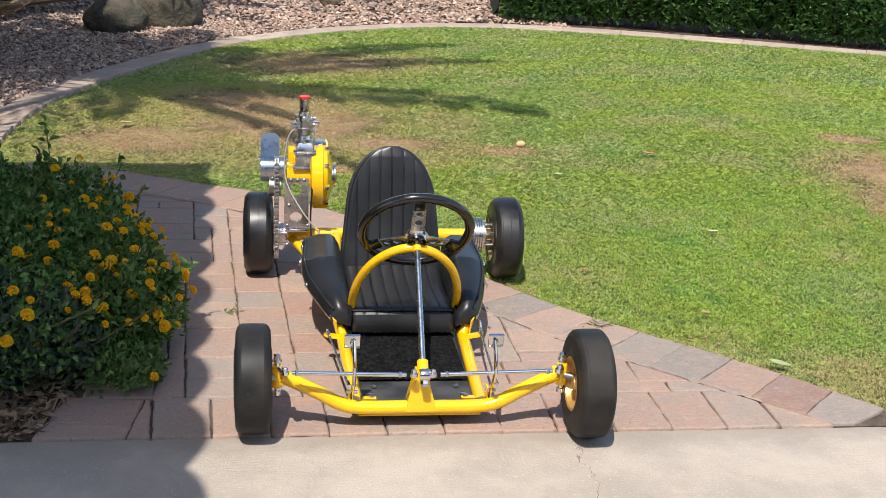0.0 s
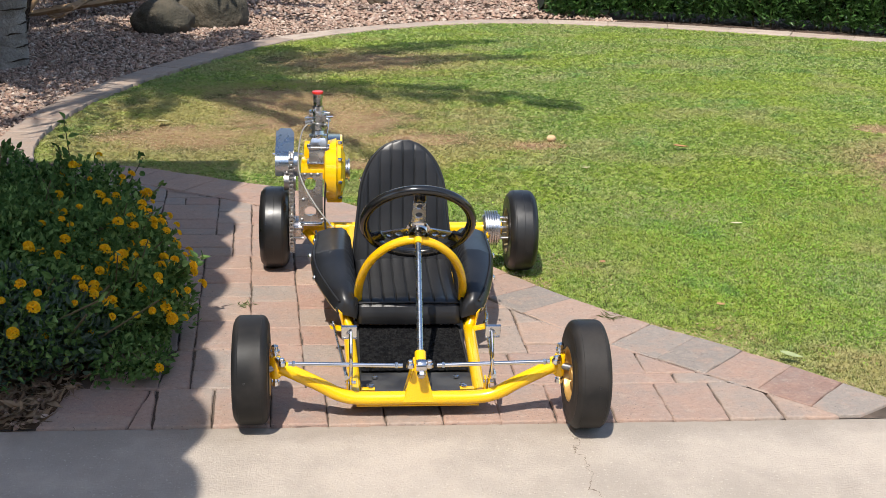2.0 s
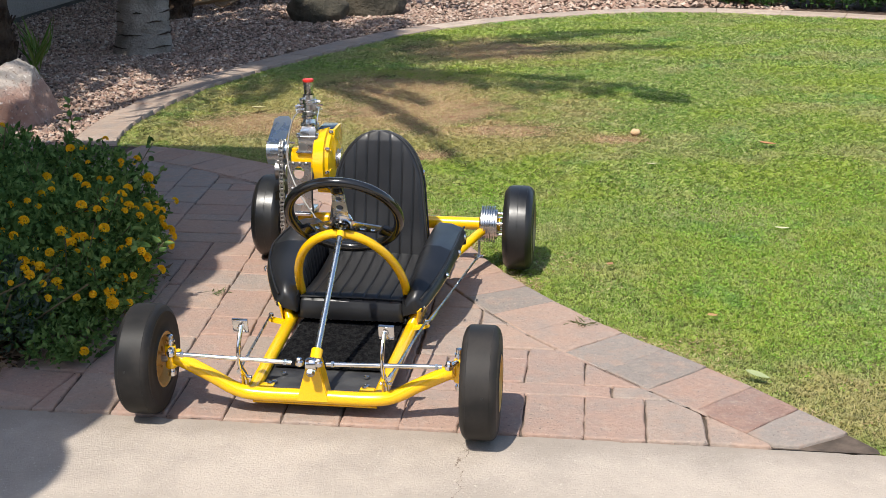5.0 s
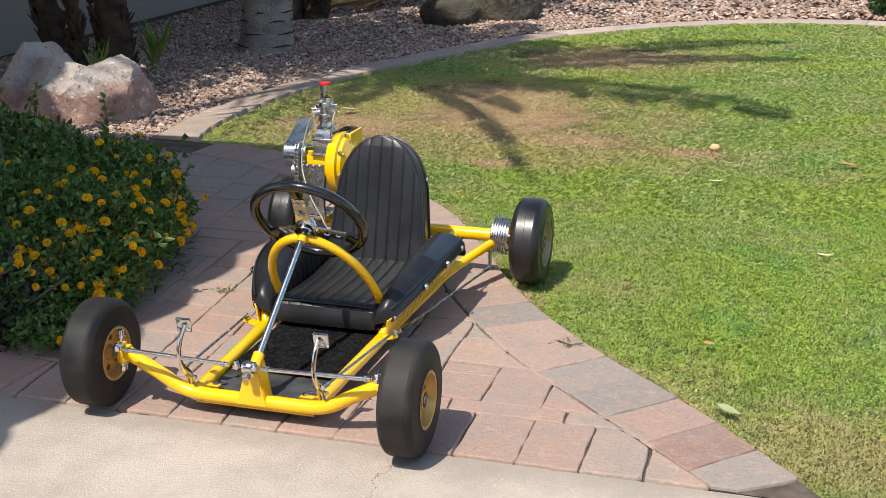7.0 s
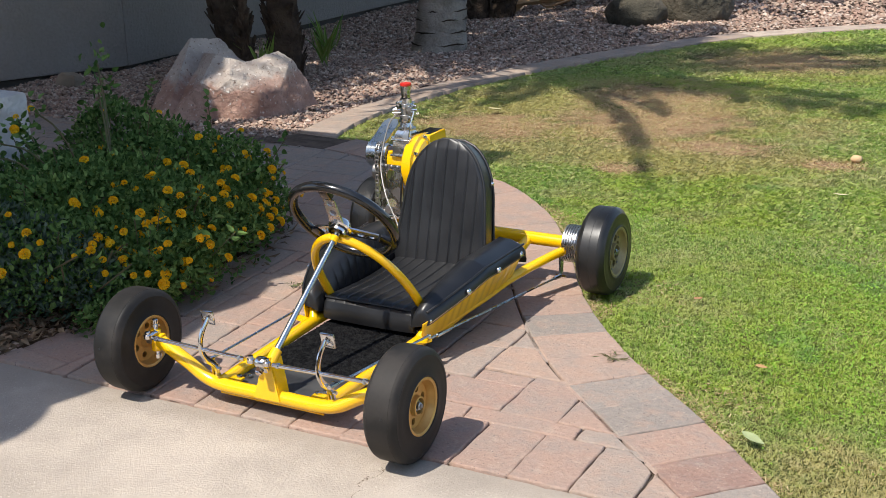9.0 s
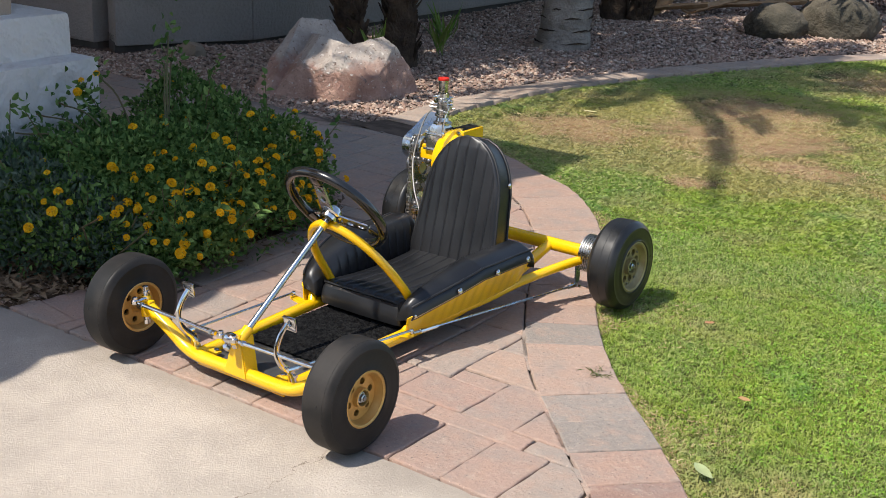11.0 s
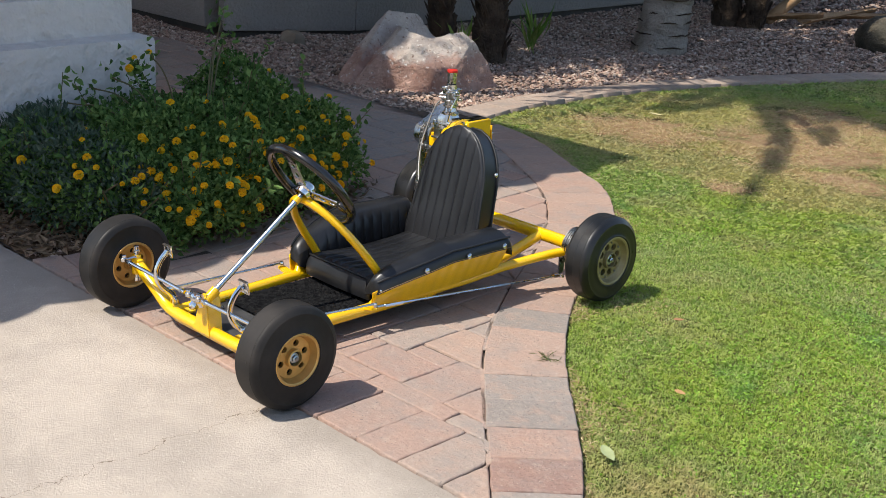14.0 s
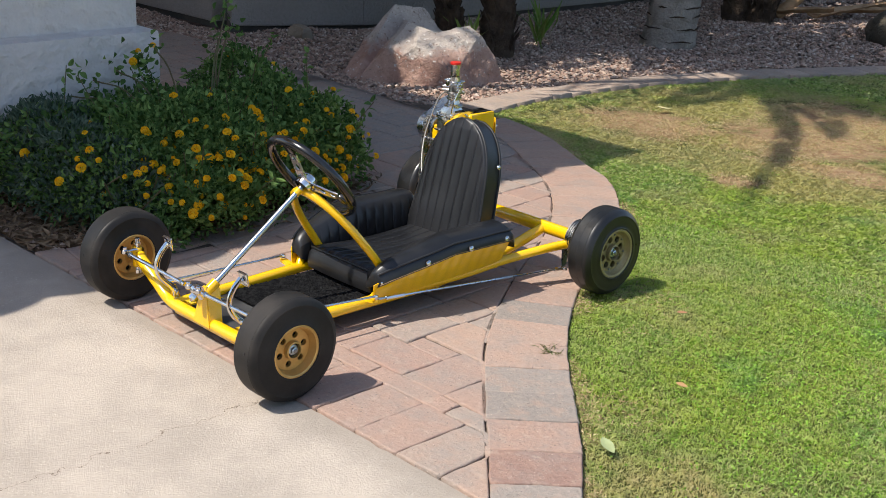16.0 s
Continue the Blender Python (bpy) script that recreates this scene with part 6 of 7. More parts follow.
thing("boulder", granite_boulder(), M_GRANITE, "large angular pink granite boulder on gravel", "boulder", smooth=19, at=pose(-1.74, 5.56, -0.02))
pebble("round_boulder", -1.03, 9.15, 0.06, (0.215, 0.19, 0.155), M_ROCK, "smooth grey-brown round boulder on gravel", "boulder", 11, 4, rough=0.12, group="round boulders")
pebble("round_boulder", -0.745, 9.53, 0.08, (0.285, 0.22, 0.19), M_ROCK, "large dark round boulder on gravel", "boulder", 17, 4, rough=0.12, group="round boulders")
pebble("field_rock", -3.02, 5.66, 0.015, (0.105, 0.065, 0.055), M_FIELD, "small tan rock beside the house wall", "rock", 23, 3, cuts=7, rough=0.15)
pebble("field_rock", 0.51, 11.09, 0.05, (0.12, 0.10, 0.10), M_FIELD, "dark rock on the far gravel", "rock", 31, 3, cuts=5, rough=0.2)

# ---- loose gravel ----
def gravel(count, x0, x1, y0, y1, size, z=-0.012):
    x, y = np.random.uniform(x0, x1, count), np.random.uniform(y0, y1, count)
    keep = inside(x, y, gravel_poly) & ~((x < -3.14) & (y > 6.2)) & ~((y > 5.45) & (y < 6.22) & (x < -3.48 + 0.46 * (y - 5.45)))
    x, y = x[keep], y[keep]
    n = len(x)
    heap = np.array([noise.noise(Vector((a * 1.5, b * 1.5, 2.0))) for a, b in zip(x, y)])
    return stones(np.stack([x, y, z + 0.02 * heap + np.random.uniform(-0.008, 0.010, n)], 1), size * np.random.uniform(0.55, 1.7, n))


thing("gravel_stones", fast_mesh("gravel_stones", *join([gravel(36000, -3.3, -0.6, 4.94, 7.2, 0.0092), gravel(34000, -3.4, 0.8, 7.2, 9.8, 0.0102), gravel(16000, -3.5, 2.4, 9.8, 13.5, 0.016), gravel(6000, -5.0, -3.3, 4.93, 5.37, 0.0098)])), M_GRAVEL, "loose pinkish tan crushed gravel", "gravel", kind="stuff")

# ---- palms and trunks ----
def palm_trunk(base, top, r0, r1, rings, shaggy=0.0):
    bm = bmesh.new()
    n = rings * 10
    a, b = Vector(base), Vector(top)
    mid = (a + b) / 2 + Vector((0.02, 0.0, 0)) * (b - a).length
    pts = [a * (1 - t) ** 2 + mid * 2 * t * (1 - t) + b * t * t for t in (k / n for k in range(n + 1))]

    def radius(t):
        flare = 1 + 0.22 * math.exp(-t * (b - a).length / 0.18)
        ring = 0.045 * math.exp(-(((t * rings) % 1.0) / 0.10) ** 2)
        return (r0 + (r1 - r0) * t) * flare * (1 - ring)

    add_tube(bm, pts, radius, 26)
    for v in bm.verts:
        d = noise.fractal(Vector((v.co.x * 9, v.co.y * 9, v.co.z * 3.5)), 1.0, 2.0, 4)
        out = Vector((v.co.x - a.x, v.co.y - a.y, 0))
        if out.length > 1e-4:
            way = math.atan2(v.co.y - a.y, v.co.x - a.x)
            turn = (v.co.z - a.z) / max(0.01, b.z - a.z) * rings + 0.35 * noise.noise(Vector((math.cos(way) * 1.5, math.sin(way) * 1.5, v.co.z * 2)))
            scar = math.exp(-((turn % 1.0) / 0.10) ** 2) * max(0.0, 0.35 + noise.noise(Vector((math.cos(way) * 2.5, math.sin(way) * 2.5, math.floor(turn) * 3.7))))
            v.co += out.normalized() * (d * (0.010 + 0.03 * shaggy) - 0.030 * scar)
    return bm, pts


def frond_mesh(crown, azimuth, length, rise, leaflet=0.34, pairs=34, blade=0.026):
    """One feather frond: a drooping rib with leaflets, as corners and faces."""
    c = Vector(crown)
    out = Vector((math.cos(azimuth), math.sin(azimuth), 0))
    pts, ways, lens = [], [], []
    rib = []
    for k in range(pairs + 1):
        t = k / pairs
        rib.append(c + out * length * (t * math.cos(rise * (1 - t * 0.3))) + Vector((0, 0, length * (math.sin(rise) * t - 0.75 * t * t))))
    for k in range(4, pairs):
        d = (rib[k + 1] - rib[k - 1]).normalized()
        side = d.cross(Vector((0, 0, 1))).normalized()
        t = k / pairs
        for s in (-1, 1):
            if noise.noise(Vector((k * 0.31, azimuth * 5 + s * 3.0, length))) < -0.5:
                continue
            pts.append(rib[k])
            ways.append(side * s * random.uniform(0.8, 1.1) + d * random.uniform(0.5, 0.85) - Vector((0, 0, random.uniform(0.1, 0.45))))
            lens.append(leaflet * (0.45 + math.sin(math.pi * min(1.0, t * 0.95 + 0.08)) * 0.65) * random.uniform(0.6, 1.2))
    v, f = leaves([p[:] for p in pts], [w[:] for w in ways], lens, [blade] * len(lens), 0.18, 0.2)
    return (v, f), rib


def make_palm(name, base, top, r0, r1, rings, fronds, length, label, bark, seed, azimuths=None, shaggy=0.0, rises=(0.15, 0.9), pairs=34, blade=0.026):
    random.seed(seed)
    np.random.seed(seed)
    ob = new(name)
    ob.location = (0, 0, 0)
    tagged(ob, label, "palm tree")
    bm, pts = palm_trunk(base, top, r0, r1, rings, shaggy)
    part("trunk", bm, bark, ob, smooth=60)
    parts = []
    ribs = bmesh.new()
    for k in range(fronds):
        if azimuths:
            az, long, leaflet, per_metre, wide = azimuths[k]
            g, rib = frond_mesh(top, radians(az), long, 0.5, leaflet, int(per_metre * long), wide)
        else:
            az = 2 * math.pi * k / fronds * 2.618 + random.uniform(-0.2, 0.2)
            g, rib = frond_mesh(top, az, length * random.uniform(0.85, 1.1), random.uniform(*rises), 0.30, pairs, blade)
        parts.append(g)
        add_tube(ribs, rib[::3], lambda t: 0.014 * (1 - 0.75 * t), 6)
    part("crown", fast_mesh("crown", *join(parts)), M_FROND, ob, "feathery drooping green palm fronds")
    tagged(part("rib_work", ribs, M_STEM, ob), kind="stuff")
    return ob


tall_palm = make_palm("palm_tree", (-1.749, 7.568, -0.05), (-1.55, 8.1, 6.2), 0.150, 0.12, 38, 22, 2.2, "tall palm with a ringed grey trunk standing in gravel", M_PALM, 3)
# leaf scars round the tall trunk's foot, the shade of their cracks coloured in
random.seed(19)
for ring in range(11):
    z = 0.03 + 0.075 * ring + random.uniform(-0.015, 0.015)
    t = (z + 0.05) / 6.25
    foot = Vector((-1.749 + 0.2 * t + 0.25 * t * (1 - t), 7.568 + 0.53 * t, z))
    r = 0.150 * (1 + 0.22 * math.exp(-z / 0.18)) * 1.005
    way = random.uniform(0, 1.5)
    while way < 6.283:
        span = random.uniform(0.2, 1.4)
        arc = [foot + Vector((math.cos(way + span * q / 7) * r, math.sin(way + span * q / 7) * r, 0.006 * math.sin(math.pi * q / 7) + 0.004 * random.uniform(-1, 1))) for q in range(8)]
        part("shaded_scar", tube(arc, lambda q: 0.0010 + 0.0042 * math.sin(math.pi * q), 6), M_SHAG, tall_palm)
        way += span + random.uniform(0.25, 0.8)

# unseen palm; each frond is aimed where a shadow streak has to fall
make_palm("shade_palm", (-2.82, 2.78, -0.05), (-0.80 - SHADOW[0] * 5.5, 7.0 - SHADOW[1] * 5.5, 5.5), 0.062, 0.030, 34, 15, 2.5, "unseen slender palm added beside the porch to shade the lawn", M_PALM, 8, [(-47, 2.46, 0.1, 40, 0.062), (-25, 1.33, 0.2, 34, 0.062), (-5, 2.63, 0.38, 30, 0.075), (7, 1.39, 0.2, 34, 0.062), (33, 3.18, 0.3, 32, 0.07), (47, 3.59, 0.3, 32, 0.07), (20, 1.1, 0.26, 36, 0.07), (-75, 0.8, 0.24, 40, 0.07), (66, 2.2, 0.36, 34, 0.07), (80, 2.9, 0.38, 34, 0.075), (92, 2.6, 0.40, 34, 0.075), (103, 3.3, 0.42, 32, 0.075), (117, 2.9, 0.40, 32, 0.07), (138, 1.8, 0.34, 30, 0.07), (243, 1.9, 0.42, 9, 0.040)], 0.0, (0.40, 0.62), 52, 0.062)


def shaggy_trunk(base, top, r0, r1, label, seed, crown=True, fronds=20, shade_fronds=()):
    """A dwarf palm: a dark trunk clad in old leaf stubs, and its own fronds above."""
    random.seed(seed)
    np.random.seed(seed)
    ob = new("dwarf_palm")
    tagged(ob, label, "dwarf palm", "dwarf palms behind the boulder")
    bm, pts = palm_trunk(base, top, r0 * 0.7, r1 * 0.7, 8, 0.4)
    part("trunk", bm, M_SHAG, ob, smooth=60)
    bm = bmesh.new()
    a, b = Vector(base), Vector(top)
    for k in range(int(170 * (b - a).length)):
        t = random.random()
        az = random.uniform(0, 6.283)
        r = (r0 + (r1 - r0) * t) * 0.68
        p = a.lerp(b, t) + Vector((math.cos(az), math.sin(az), 0)) * r
        d = Vector((math.cos(az), math.sin(az), random.uniform(1.3, 3.0))).normalized()
        l = random.uniform(0.045, 0.09)
        add_tube(bm, [p, p + d * l * 0.6, p + d * l], lambda q: 0.016 * (1 - 0.6 * q), 5, flat=(1.3, 0.5))
    tagged(part("stub_cladding", bm, M_SHAG, ob, "dark brown old leaf stubs", 0), kind="stuff")
    if crown:
        gs = []
        for k in range(fronds):
            g, rib = frond_mesh(top, 2 * math.pi * k / fronds + random.uniform(-0.2, 0.2), random.uniform(1.2, 1.7), random.uniform(0.3, 1.0), 0.32, 38, 0.058)
            gs.append(g)
        # extra fronds out of view, added to shade the gravel and stripe the kerb
        for az, length in shade_fronds:
            gs.append(frond_mesh(top, radians(az), length, 0.5, 0.34, int(17 * length), 0.034)[0])
        part("crown", fast_mesh("crown", *join(gs)), M_FROND, ob, "feathery green dwarf palm fronds")
    return ob


shaggy_trunk((-2.044, 6.361, -0.03), (-2.32, 6.5, 2.6), 0.125, 0.12, "dwarf palm with a dark shaggy trunk behind the boulder", 2, fronds=34, shade_fronds=((-75, 2.5), (-64, 2.7), (-56, 2.5), (-95, 2.2), (-20, 2.0), (-88, 2.3), (-8, 2.0), (6, 2.2), (20, 2.0), (-30, 1.6), (0, 1.5)))
shaggy_trunk((-2.28, 6.224, -0.03), (-2.74, 6.1, 2.2), 0.085, 0.08, "leaning dwarf palm with a dark shaggy trunk", 5, fronds=21)
shaggy_trunk((-2.015, 5.973, -0.03), (-2.05, 5.99, 0.60), 0.042, 0.035, "thin young dwarf palm stem with reddish stubs", 7, False)
shaggy_trunk((-2.232, 8.997, -0.03), (-2.28, 9.14, 2.3), 0.12, 0.11, "dark shaggy dwarf palm trunk beyond the tall palm", 9, fronds=9)
shaggy_trunk((-2.05, 9.03, -0.03), (-1.78, 9.4, 2.2), 0.115, 0.11, "dark leaning dwarf palm trunk beyond the tall palm", 12, fronds=14)
# green shoots at the foot of the trunks
def shoots(name, x, y, n, length, seed, label):
    rng = np.random.default_rng(seed)
    np.random.seed(seed)
    a = rng.uniform(0, 6.283, n)
    ways = np.stack([np.cos(a) * 0.55, np.sin(a) * 0.55, rng.uniform(0.6, 1.6, n)], 1)
    pts = np.stack([x + rng.normal(0, 0.02, n), y + rng.normal(0, 0.02, n), rng.uniform(0, 0.12, n)], 1)
    m = ramp_material("shoot_leaf", [(0.10, 0.20, 0.03), (0.16, 0.27, 0.04), (0.20, 0.24, 0.06)], rough=0.5, translucent=0.3, fine=20)[0]
    thing(name, fast_mesh(name, *leaves(pts, ways, rng.uniform(0.6, 1.0, n) * length, np.full(n, 0.020), 0.15, 0.25)), m, label, "plant")


shoots("palm_shoot", -1.98, 6.65, 26, 0.27, 4, "bright green palm shoot on gravel beside a shaggy trunk")
shoots("palm_shoot", -1.968, 6.034, 16, 0.24, 6, "small green palm shoot behind the boulder")

# fallen frond stems and a stump, on the gravel
bm = tube(smooth_path([(-2.125, 9.36, 0.012), (-2.02, 9.50, 0.16), (-1.92, 9.64, 0.31), (-1.84, 9.76, 0.46)], 6), lambda t: 0.044 - 0.010 * t, 12)
for v in bm.verts:
    v.co += Vector((noise.noise(v.co * 12), noise.noise(v.co * 12 + Vector((5, 0, 0))), 0)) * 0.012
thing("palm_log", bm, M_DRY, "orange-brown dry palm stem leaning on the gravel", "log")
for x, y, l, turn, label in ((-1.79, 9.83, 0.84, 82, "flat dry palm frond boot lying on the gravel"), (-1.62, 10.05, 0.8, 40, "flat dry palm frond boot lying on the gravel"), (-1.93, 9.42, 0.42, 25, "curled dry palm frond boot lying on the gravel")):
    bm = bmesh.new()
    rows = []
    for k in range(13):
        t = k / 12
        w = 0.075 * (1 - 0.75 * t)
        rows.append([bm.verts.new((l * (t - 0.5), j * w, 0.02 + 0.05 * t + 0.03 * j * j + 0.008 * noise.noise(Vector((t * 9, j, l))))) for j in (-1, -0.5, 0, 0.5, 1)])
    for a, b in zip(rows, rows[1:]):
        for i in range(4):
            bm.faces.new((a[i], a[i + 1], b[i + 1], b[i]))
    bmesh.ops.recalc_face_normals(bm, faces=bm.faces)
    bmesh.ops.solidify(bm, geom=bm.faces[:], thickness=0.012)
    thing("dry_frond_boot", bm, M_DRY, label, "dry frond", "dry fronds", at=pose(x, y, 0.01, 0, 0, turn))

# red timber bench and vent block, far off
bench = new("garden_bench")
tagged(bench, "low red-stained timber garden bench on gravel", "bench")
bench.matrix_world = pose(-0.85, 11.33, -0.03, 0, 0, 21)
for k in range(5):
    part("seat_slat", box((0, -0.16 + 0.08 * k, 0.40), (1.8, 0.07, 0.03), 0.004), M_REDWOOD, bench)
part("front_apron", box((0, -0.19, 0.25), (1.76, 0.03, 0.26), 0.004), M_REDWOOD, bench)
for u in (-0.42, 0.42):
    for v in (-0.14, 0.15):
        part("leg", box((u, v, 0.2), (0.07, 0.07, 0.40), 0.004), M_REDWOOD, bench)
block = bmesh.new()
for u in (-0.2, 0.0, 0.2):
    add_box(block, (u, 0, 0.1), (0.03, 0.15, 0.20), 0.004)
add_box(block, (0, 0, 0.015), (0.43, 0.15, 0.03), 0.004)
add_box(block, (0, 0, 0.19), (0.43, 0.15, 0.03), 0.004)
thing("vent_block", block, M_STUCCO, "grey pierced concrete block on the far gravel", "block", at=pose(-1.963, 11.73, -0.02, 0, 0, 5))

# ---- hedge ----
HEDGE = curve2([(1.885, 10.268), (2.475, 10.329), (2.974, 10.226), (3.833, 9.872), (4.783, 9.424), (5.766, 8.947), (6.934, 8.285)])
np.random.seed(21)
line = np.array(along(HEDGE, 0.02))
step = np.gradient(line, axis=0)
nrm = np.stack([step[:, 1], -step[:, 0]], 1)
nrm /= np.linalg.norm(nrm, axis=1, keepdims=True)
nrm *= np.sign(nrm @ np.array([-0.3, -1.0]))[:, None]
n = 24000
pick = np.random.randint(0, len(line), n)
w = np.where(np.random.random(n) < 0.72, np.random.uniform(0.0, 0.55, n), np.random.uniform(0.55, 1.05, n))
bulge = 0.10 * np.array([noise.noise(Vector((a * 0.06, b * 3.0, 1.0))) for a, b in zip(pick, w)])
depth = np.random.exponential(0.06, n)
off = 0.02 + bulge - depth + 0.12 * np.clip(w, 0, 0.35)
p = np.stack([line[pick, 0] + nrm[pick, 0] * off, line[pick, 1] + nrm[pick, 1] * off, w + 0.01], 1)
ways = np.stack([nrm[pick, 0] * 0.6 + np.random.normal(0, 0.6, n), nrm[pick, 1] * 0.6 + np.random.normal(0, 0.6, n), np.random.uniform(-0.2, 1.0, n)], 1)
hedge = new("hedge")
tagged(hedge, "dense dark green clipped hedge along the lawn kerb", "hedge")
part("leaves", fast_mesh("leaves", *leaves(p, ways, np.random.uniform(0.05, 0.085, n), np.random.uniform(0.016, 0.026, n), 0.2, 0.3)), M_HEDGE, hedge, "narrow glossy dark green leaves")
# solid dark tube behind the leaves; the hedge's inner shade is its colour
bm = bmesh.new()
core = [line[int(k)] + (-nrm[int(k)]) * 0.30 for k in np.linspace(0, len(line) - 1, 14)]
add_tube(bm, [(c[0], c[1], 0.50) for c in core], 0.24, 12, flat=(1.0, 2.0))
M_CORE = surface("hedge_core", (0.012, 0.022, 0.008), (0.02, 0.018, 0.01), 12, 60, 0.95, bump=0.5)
part("shade_core", bm, M_CORE, hedge, "dark core with the shade inside the hedge put into its colour")
bm = bmesh.new()
for k in range(70):
    i = random.randrange(len(line))
    q = Vector((line[i][0] - nrm[i][0] * 0.10, line[i][1] - nrm[i][1] * 0.10, -0.03))
    add_tube(bm, [q, q + Vector((random.gauss(0, 0.05), random.gauss(0, 0.05), 0.3)), q + Vector((random.gauss(0, 0.1), random.gauss(0, 0.1), 0.7))], 0.006, 5)
tagged(part("stem_work", bm, M_STEM, hedge), kind="stuff")

# ---- flowering bush ----
np.random.seed(33)
random.seed(33)
bush = new("lantana_bush")
tagged(bush, "spreading lantana bush with yellow-orange flower heads beside the path", "bush")


def mound(n, blobs, shell=0.75):
    """Points and outward ways over a heap of rounded clumps."""
    weight = np.array([b[3] * b[4] * b[5] for b in blobs]) ** (2 / 3)
    which = np.random.choice(len(blobs), n, p=weight / weight.sum())
    d = np.random.normal(size=(n, 3))
    d[:, 2] = np.abs(d[:, 2]) * np.where(np.random.random(n) < 0.85, 1, -0.3)
    d /= np.linalg.norm(d, axis=1, keepdims=True)
    b = np.array(blobs)[which]
    r = 1 - np.random.exponential(0.13, n)
    lump = np.array([noise.noise(Vector(q) * 3.1 + Vector((k * 1.7, 0, 0))) for q, k in zip(d, which)])
    p = b[:, :3] + d * b[:, 3:6] * (np.clip(r, 0.2, 1.1) * (1 + 0.22 * lump))[:, None]
    return p, d


BLOBS = [(-0.55, 3.36, 0.10, 0.36, 0.42, 0.24), (-0.30, 3.44, 0.09, 0.22, 0.34, 0.20), (-0.68, 3.62, 0.10, 0.30, 0.26, 0.24), (-0.44, 3.68, 0.09, 0.26, 0.22, 0.20), (-0.52, 3.06, 0.09, 0.34, 0.26, 0.18), (-0.23, 3.20, 0.06, 0.18, 0.20, 0.14), (-0.80, 3.34, 0.09, 0.26, 0.40, 0.23), (-0.80, 3.00, 0.08, 0.26, 0.26, 0.20), (-0.13, 3.22, 0.09, 0.12, 0.15, 0.11), (-0.14, 3.00, 0.03, 0.10, 0.12, 0.06), (-0.42, 3.80, 0.10, 0.22, 0.20, 0.24), (-0.84, 3.76, 0.18, 0.19, 0.19, 0.25), (-0.64, 3.77, 0.14, 0.20, 0.20, 0.23)]
p, d = mound(46000, BLOBS)
keep = (p[:, 2] > 0.0) & ~((p[:, 0] < -0.95) & (p[:, 1] < 3.56))
p, d = p[keep], d[keep]
n = len(p)
part("foliage", fast_mesh("foliage", *leaves(p, d * 0.5 + np.random.normal(0, 0.55, (n, 3)) + [0, 0, 0.15], np.random.uniform(0.011, 0.026, n), np.random.uniform(0.008, 0.015, n), 0.25, 0.26, True)), M_LEAF, bush, "rough dark green toothed leaves")
# young shoots that stand out of the mound
sp, sd = mound(150, BLOBS)
reach = [(Vector((-0.74, 3.40, 0.26)), Vector((-0.90, 3.40, 0.43))), (Vector((-0.74, 3.36, 0.26)), Vector((-0.88, 3.37, 0.41))), (Vector((-0.12, 3.20, 0.14)), Vector((-0.025, 3.20, 0.225))), (Vector((-0.12, 3.22, 0.10)), Vector((-0.03, 3.24, 0.19))), (Vector((-0.14, 3.12, 0.06)), Vector((-0.04, 3.13, 0.10))), (Vector((-0.16, 2.98, 0.02)), Vector((-0.07, 2.92, 0.05)))]
sprouts = []
for q, w in zip(sp, sd):
    if q[2] > 0.08 and w[2] > 0.1 and not (q[0] < -0.93 and q[1] < 3.56):
        sprouts.append((Vector(q) - Vector(w) * 0.04, Vector(q) + (Vector(w) * 0.7 + Vector((0, 0, 0.6))) * random.uniform(0.03, 0.12)))
tp, tw = [], []
for a, b in sprouts + reach * 5:
    way = (b - a).normalized()
    for k in range(12):
        t = k / 11
        tp.append((a.lerp(b, t) + Vector((random.gauss(0, 0.006), random.gauss(0, 0.006), random.gauss(0, 0.006))))[:])
        tw.append((way * 0.5 + Vector((random.gauss(0, 0.8), random.gauss(0, 0.8), random.gauss(0, 0.6))))[:])
m_sp = len(tp)
part("shoot_foliage", fast_mesh("shoot_foliage", *leaves(tp, tw, np.random.uniform(0.018, 0.036, m_sp), np.random.uniform(0.012, 0.020, m_sp), 0.2, 0.22, True)), M_LEAF, bush, "young green shoots standing out of the bush")
bm = bmesh.new()
for a, b in sprouts + reach:
    add_tube(bm, [a, a.lerp(b, 0.5), b], 0.0016, 5)
root = Vector((-0.5, 3.4, -0.02))
for k in range(130):
    b = random.choice(BLOBS)
    a, h = random.uniform(0, 6.283), random.uniform(0.3, 0.95)
    tip = Vector((b[0] + b[3] * 0.95 * math.cos(a) * math.sqrt(1 - h * h), b[1] + b[4] * 0.95 * math.sin(a) * math.sqrt(1 - h * h), b[2] + b[5] * h * 0.95))
    if tip.x < -0.93 and tip.y < 3.56:
        continue
    add_tube(bm, smooth_path([root + Vector((random.gauss(0, 0.15), random.gauss(0, 0.18), 0)), root.lerp(tip, 0.5) + Vector((0, 0, 0.06)), tip], 4), lambda t: 0.0035 * (1 - 0.6 * t), 5)
for tip in ((-0.85, 3.72, 0.56), (-0.88, 3.76, 0.50), (-0.80, 3.66, 0.48), (-0.90, 3.30, 0.38), (-0.88, 3.20, 0.36), (-0.85, 3.1, 0.32), (-0.84, 3.42, 0.46)):
    add_tube(bm, smooth_path([root, root.lerp(Vector(tip), 0.6) + Vector((0, 0, 0.1)), tip], 5), 0.003, 5)
tagged(part("stem_work", bm, M_STEM, bush), kind="stuff")
tips = np.array([(-0.85, 3.72, 0.56), (-0.88, 3.76, 0.50), (-0.80, 3.66, 0.48), (-0.90, 3.3, 0.38), (-0.88, 3.2, 0.36), (-0.84, 3.42, 0.44)])
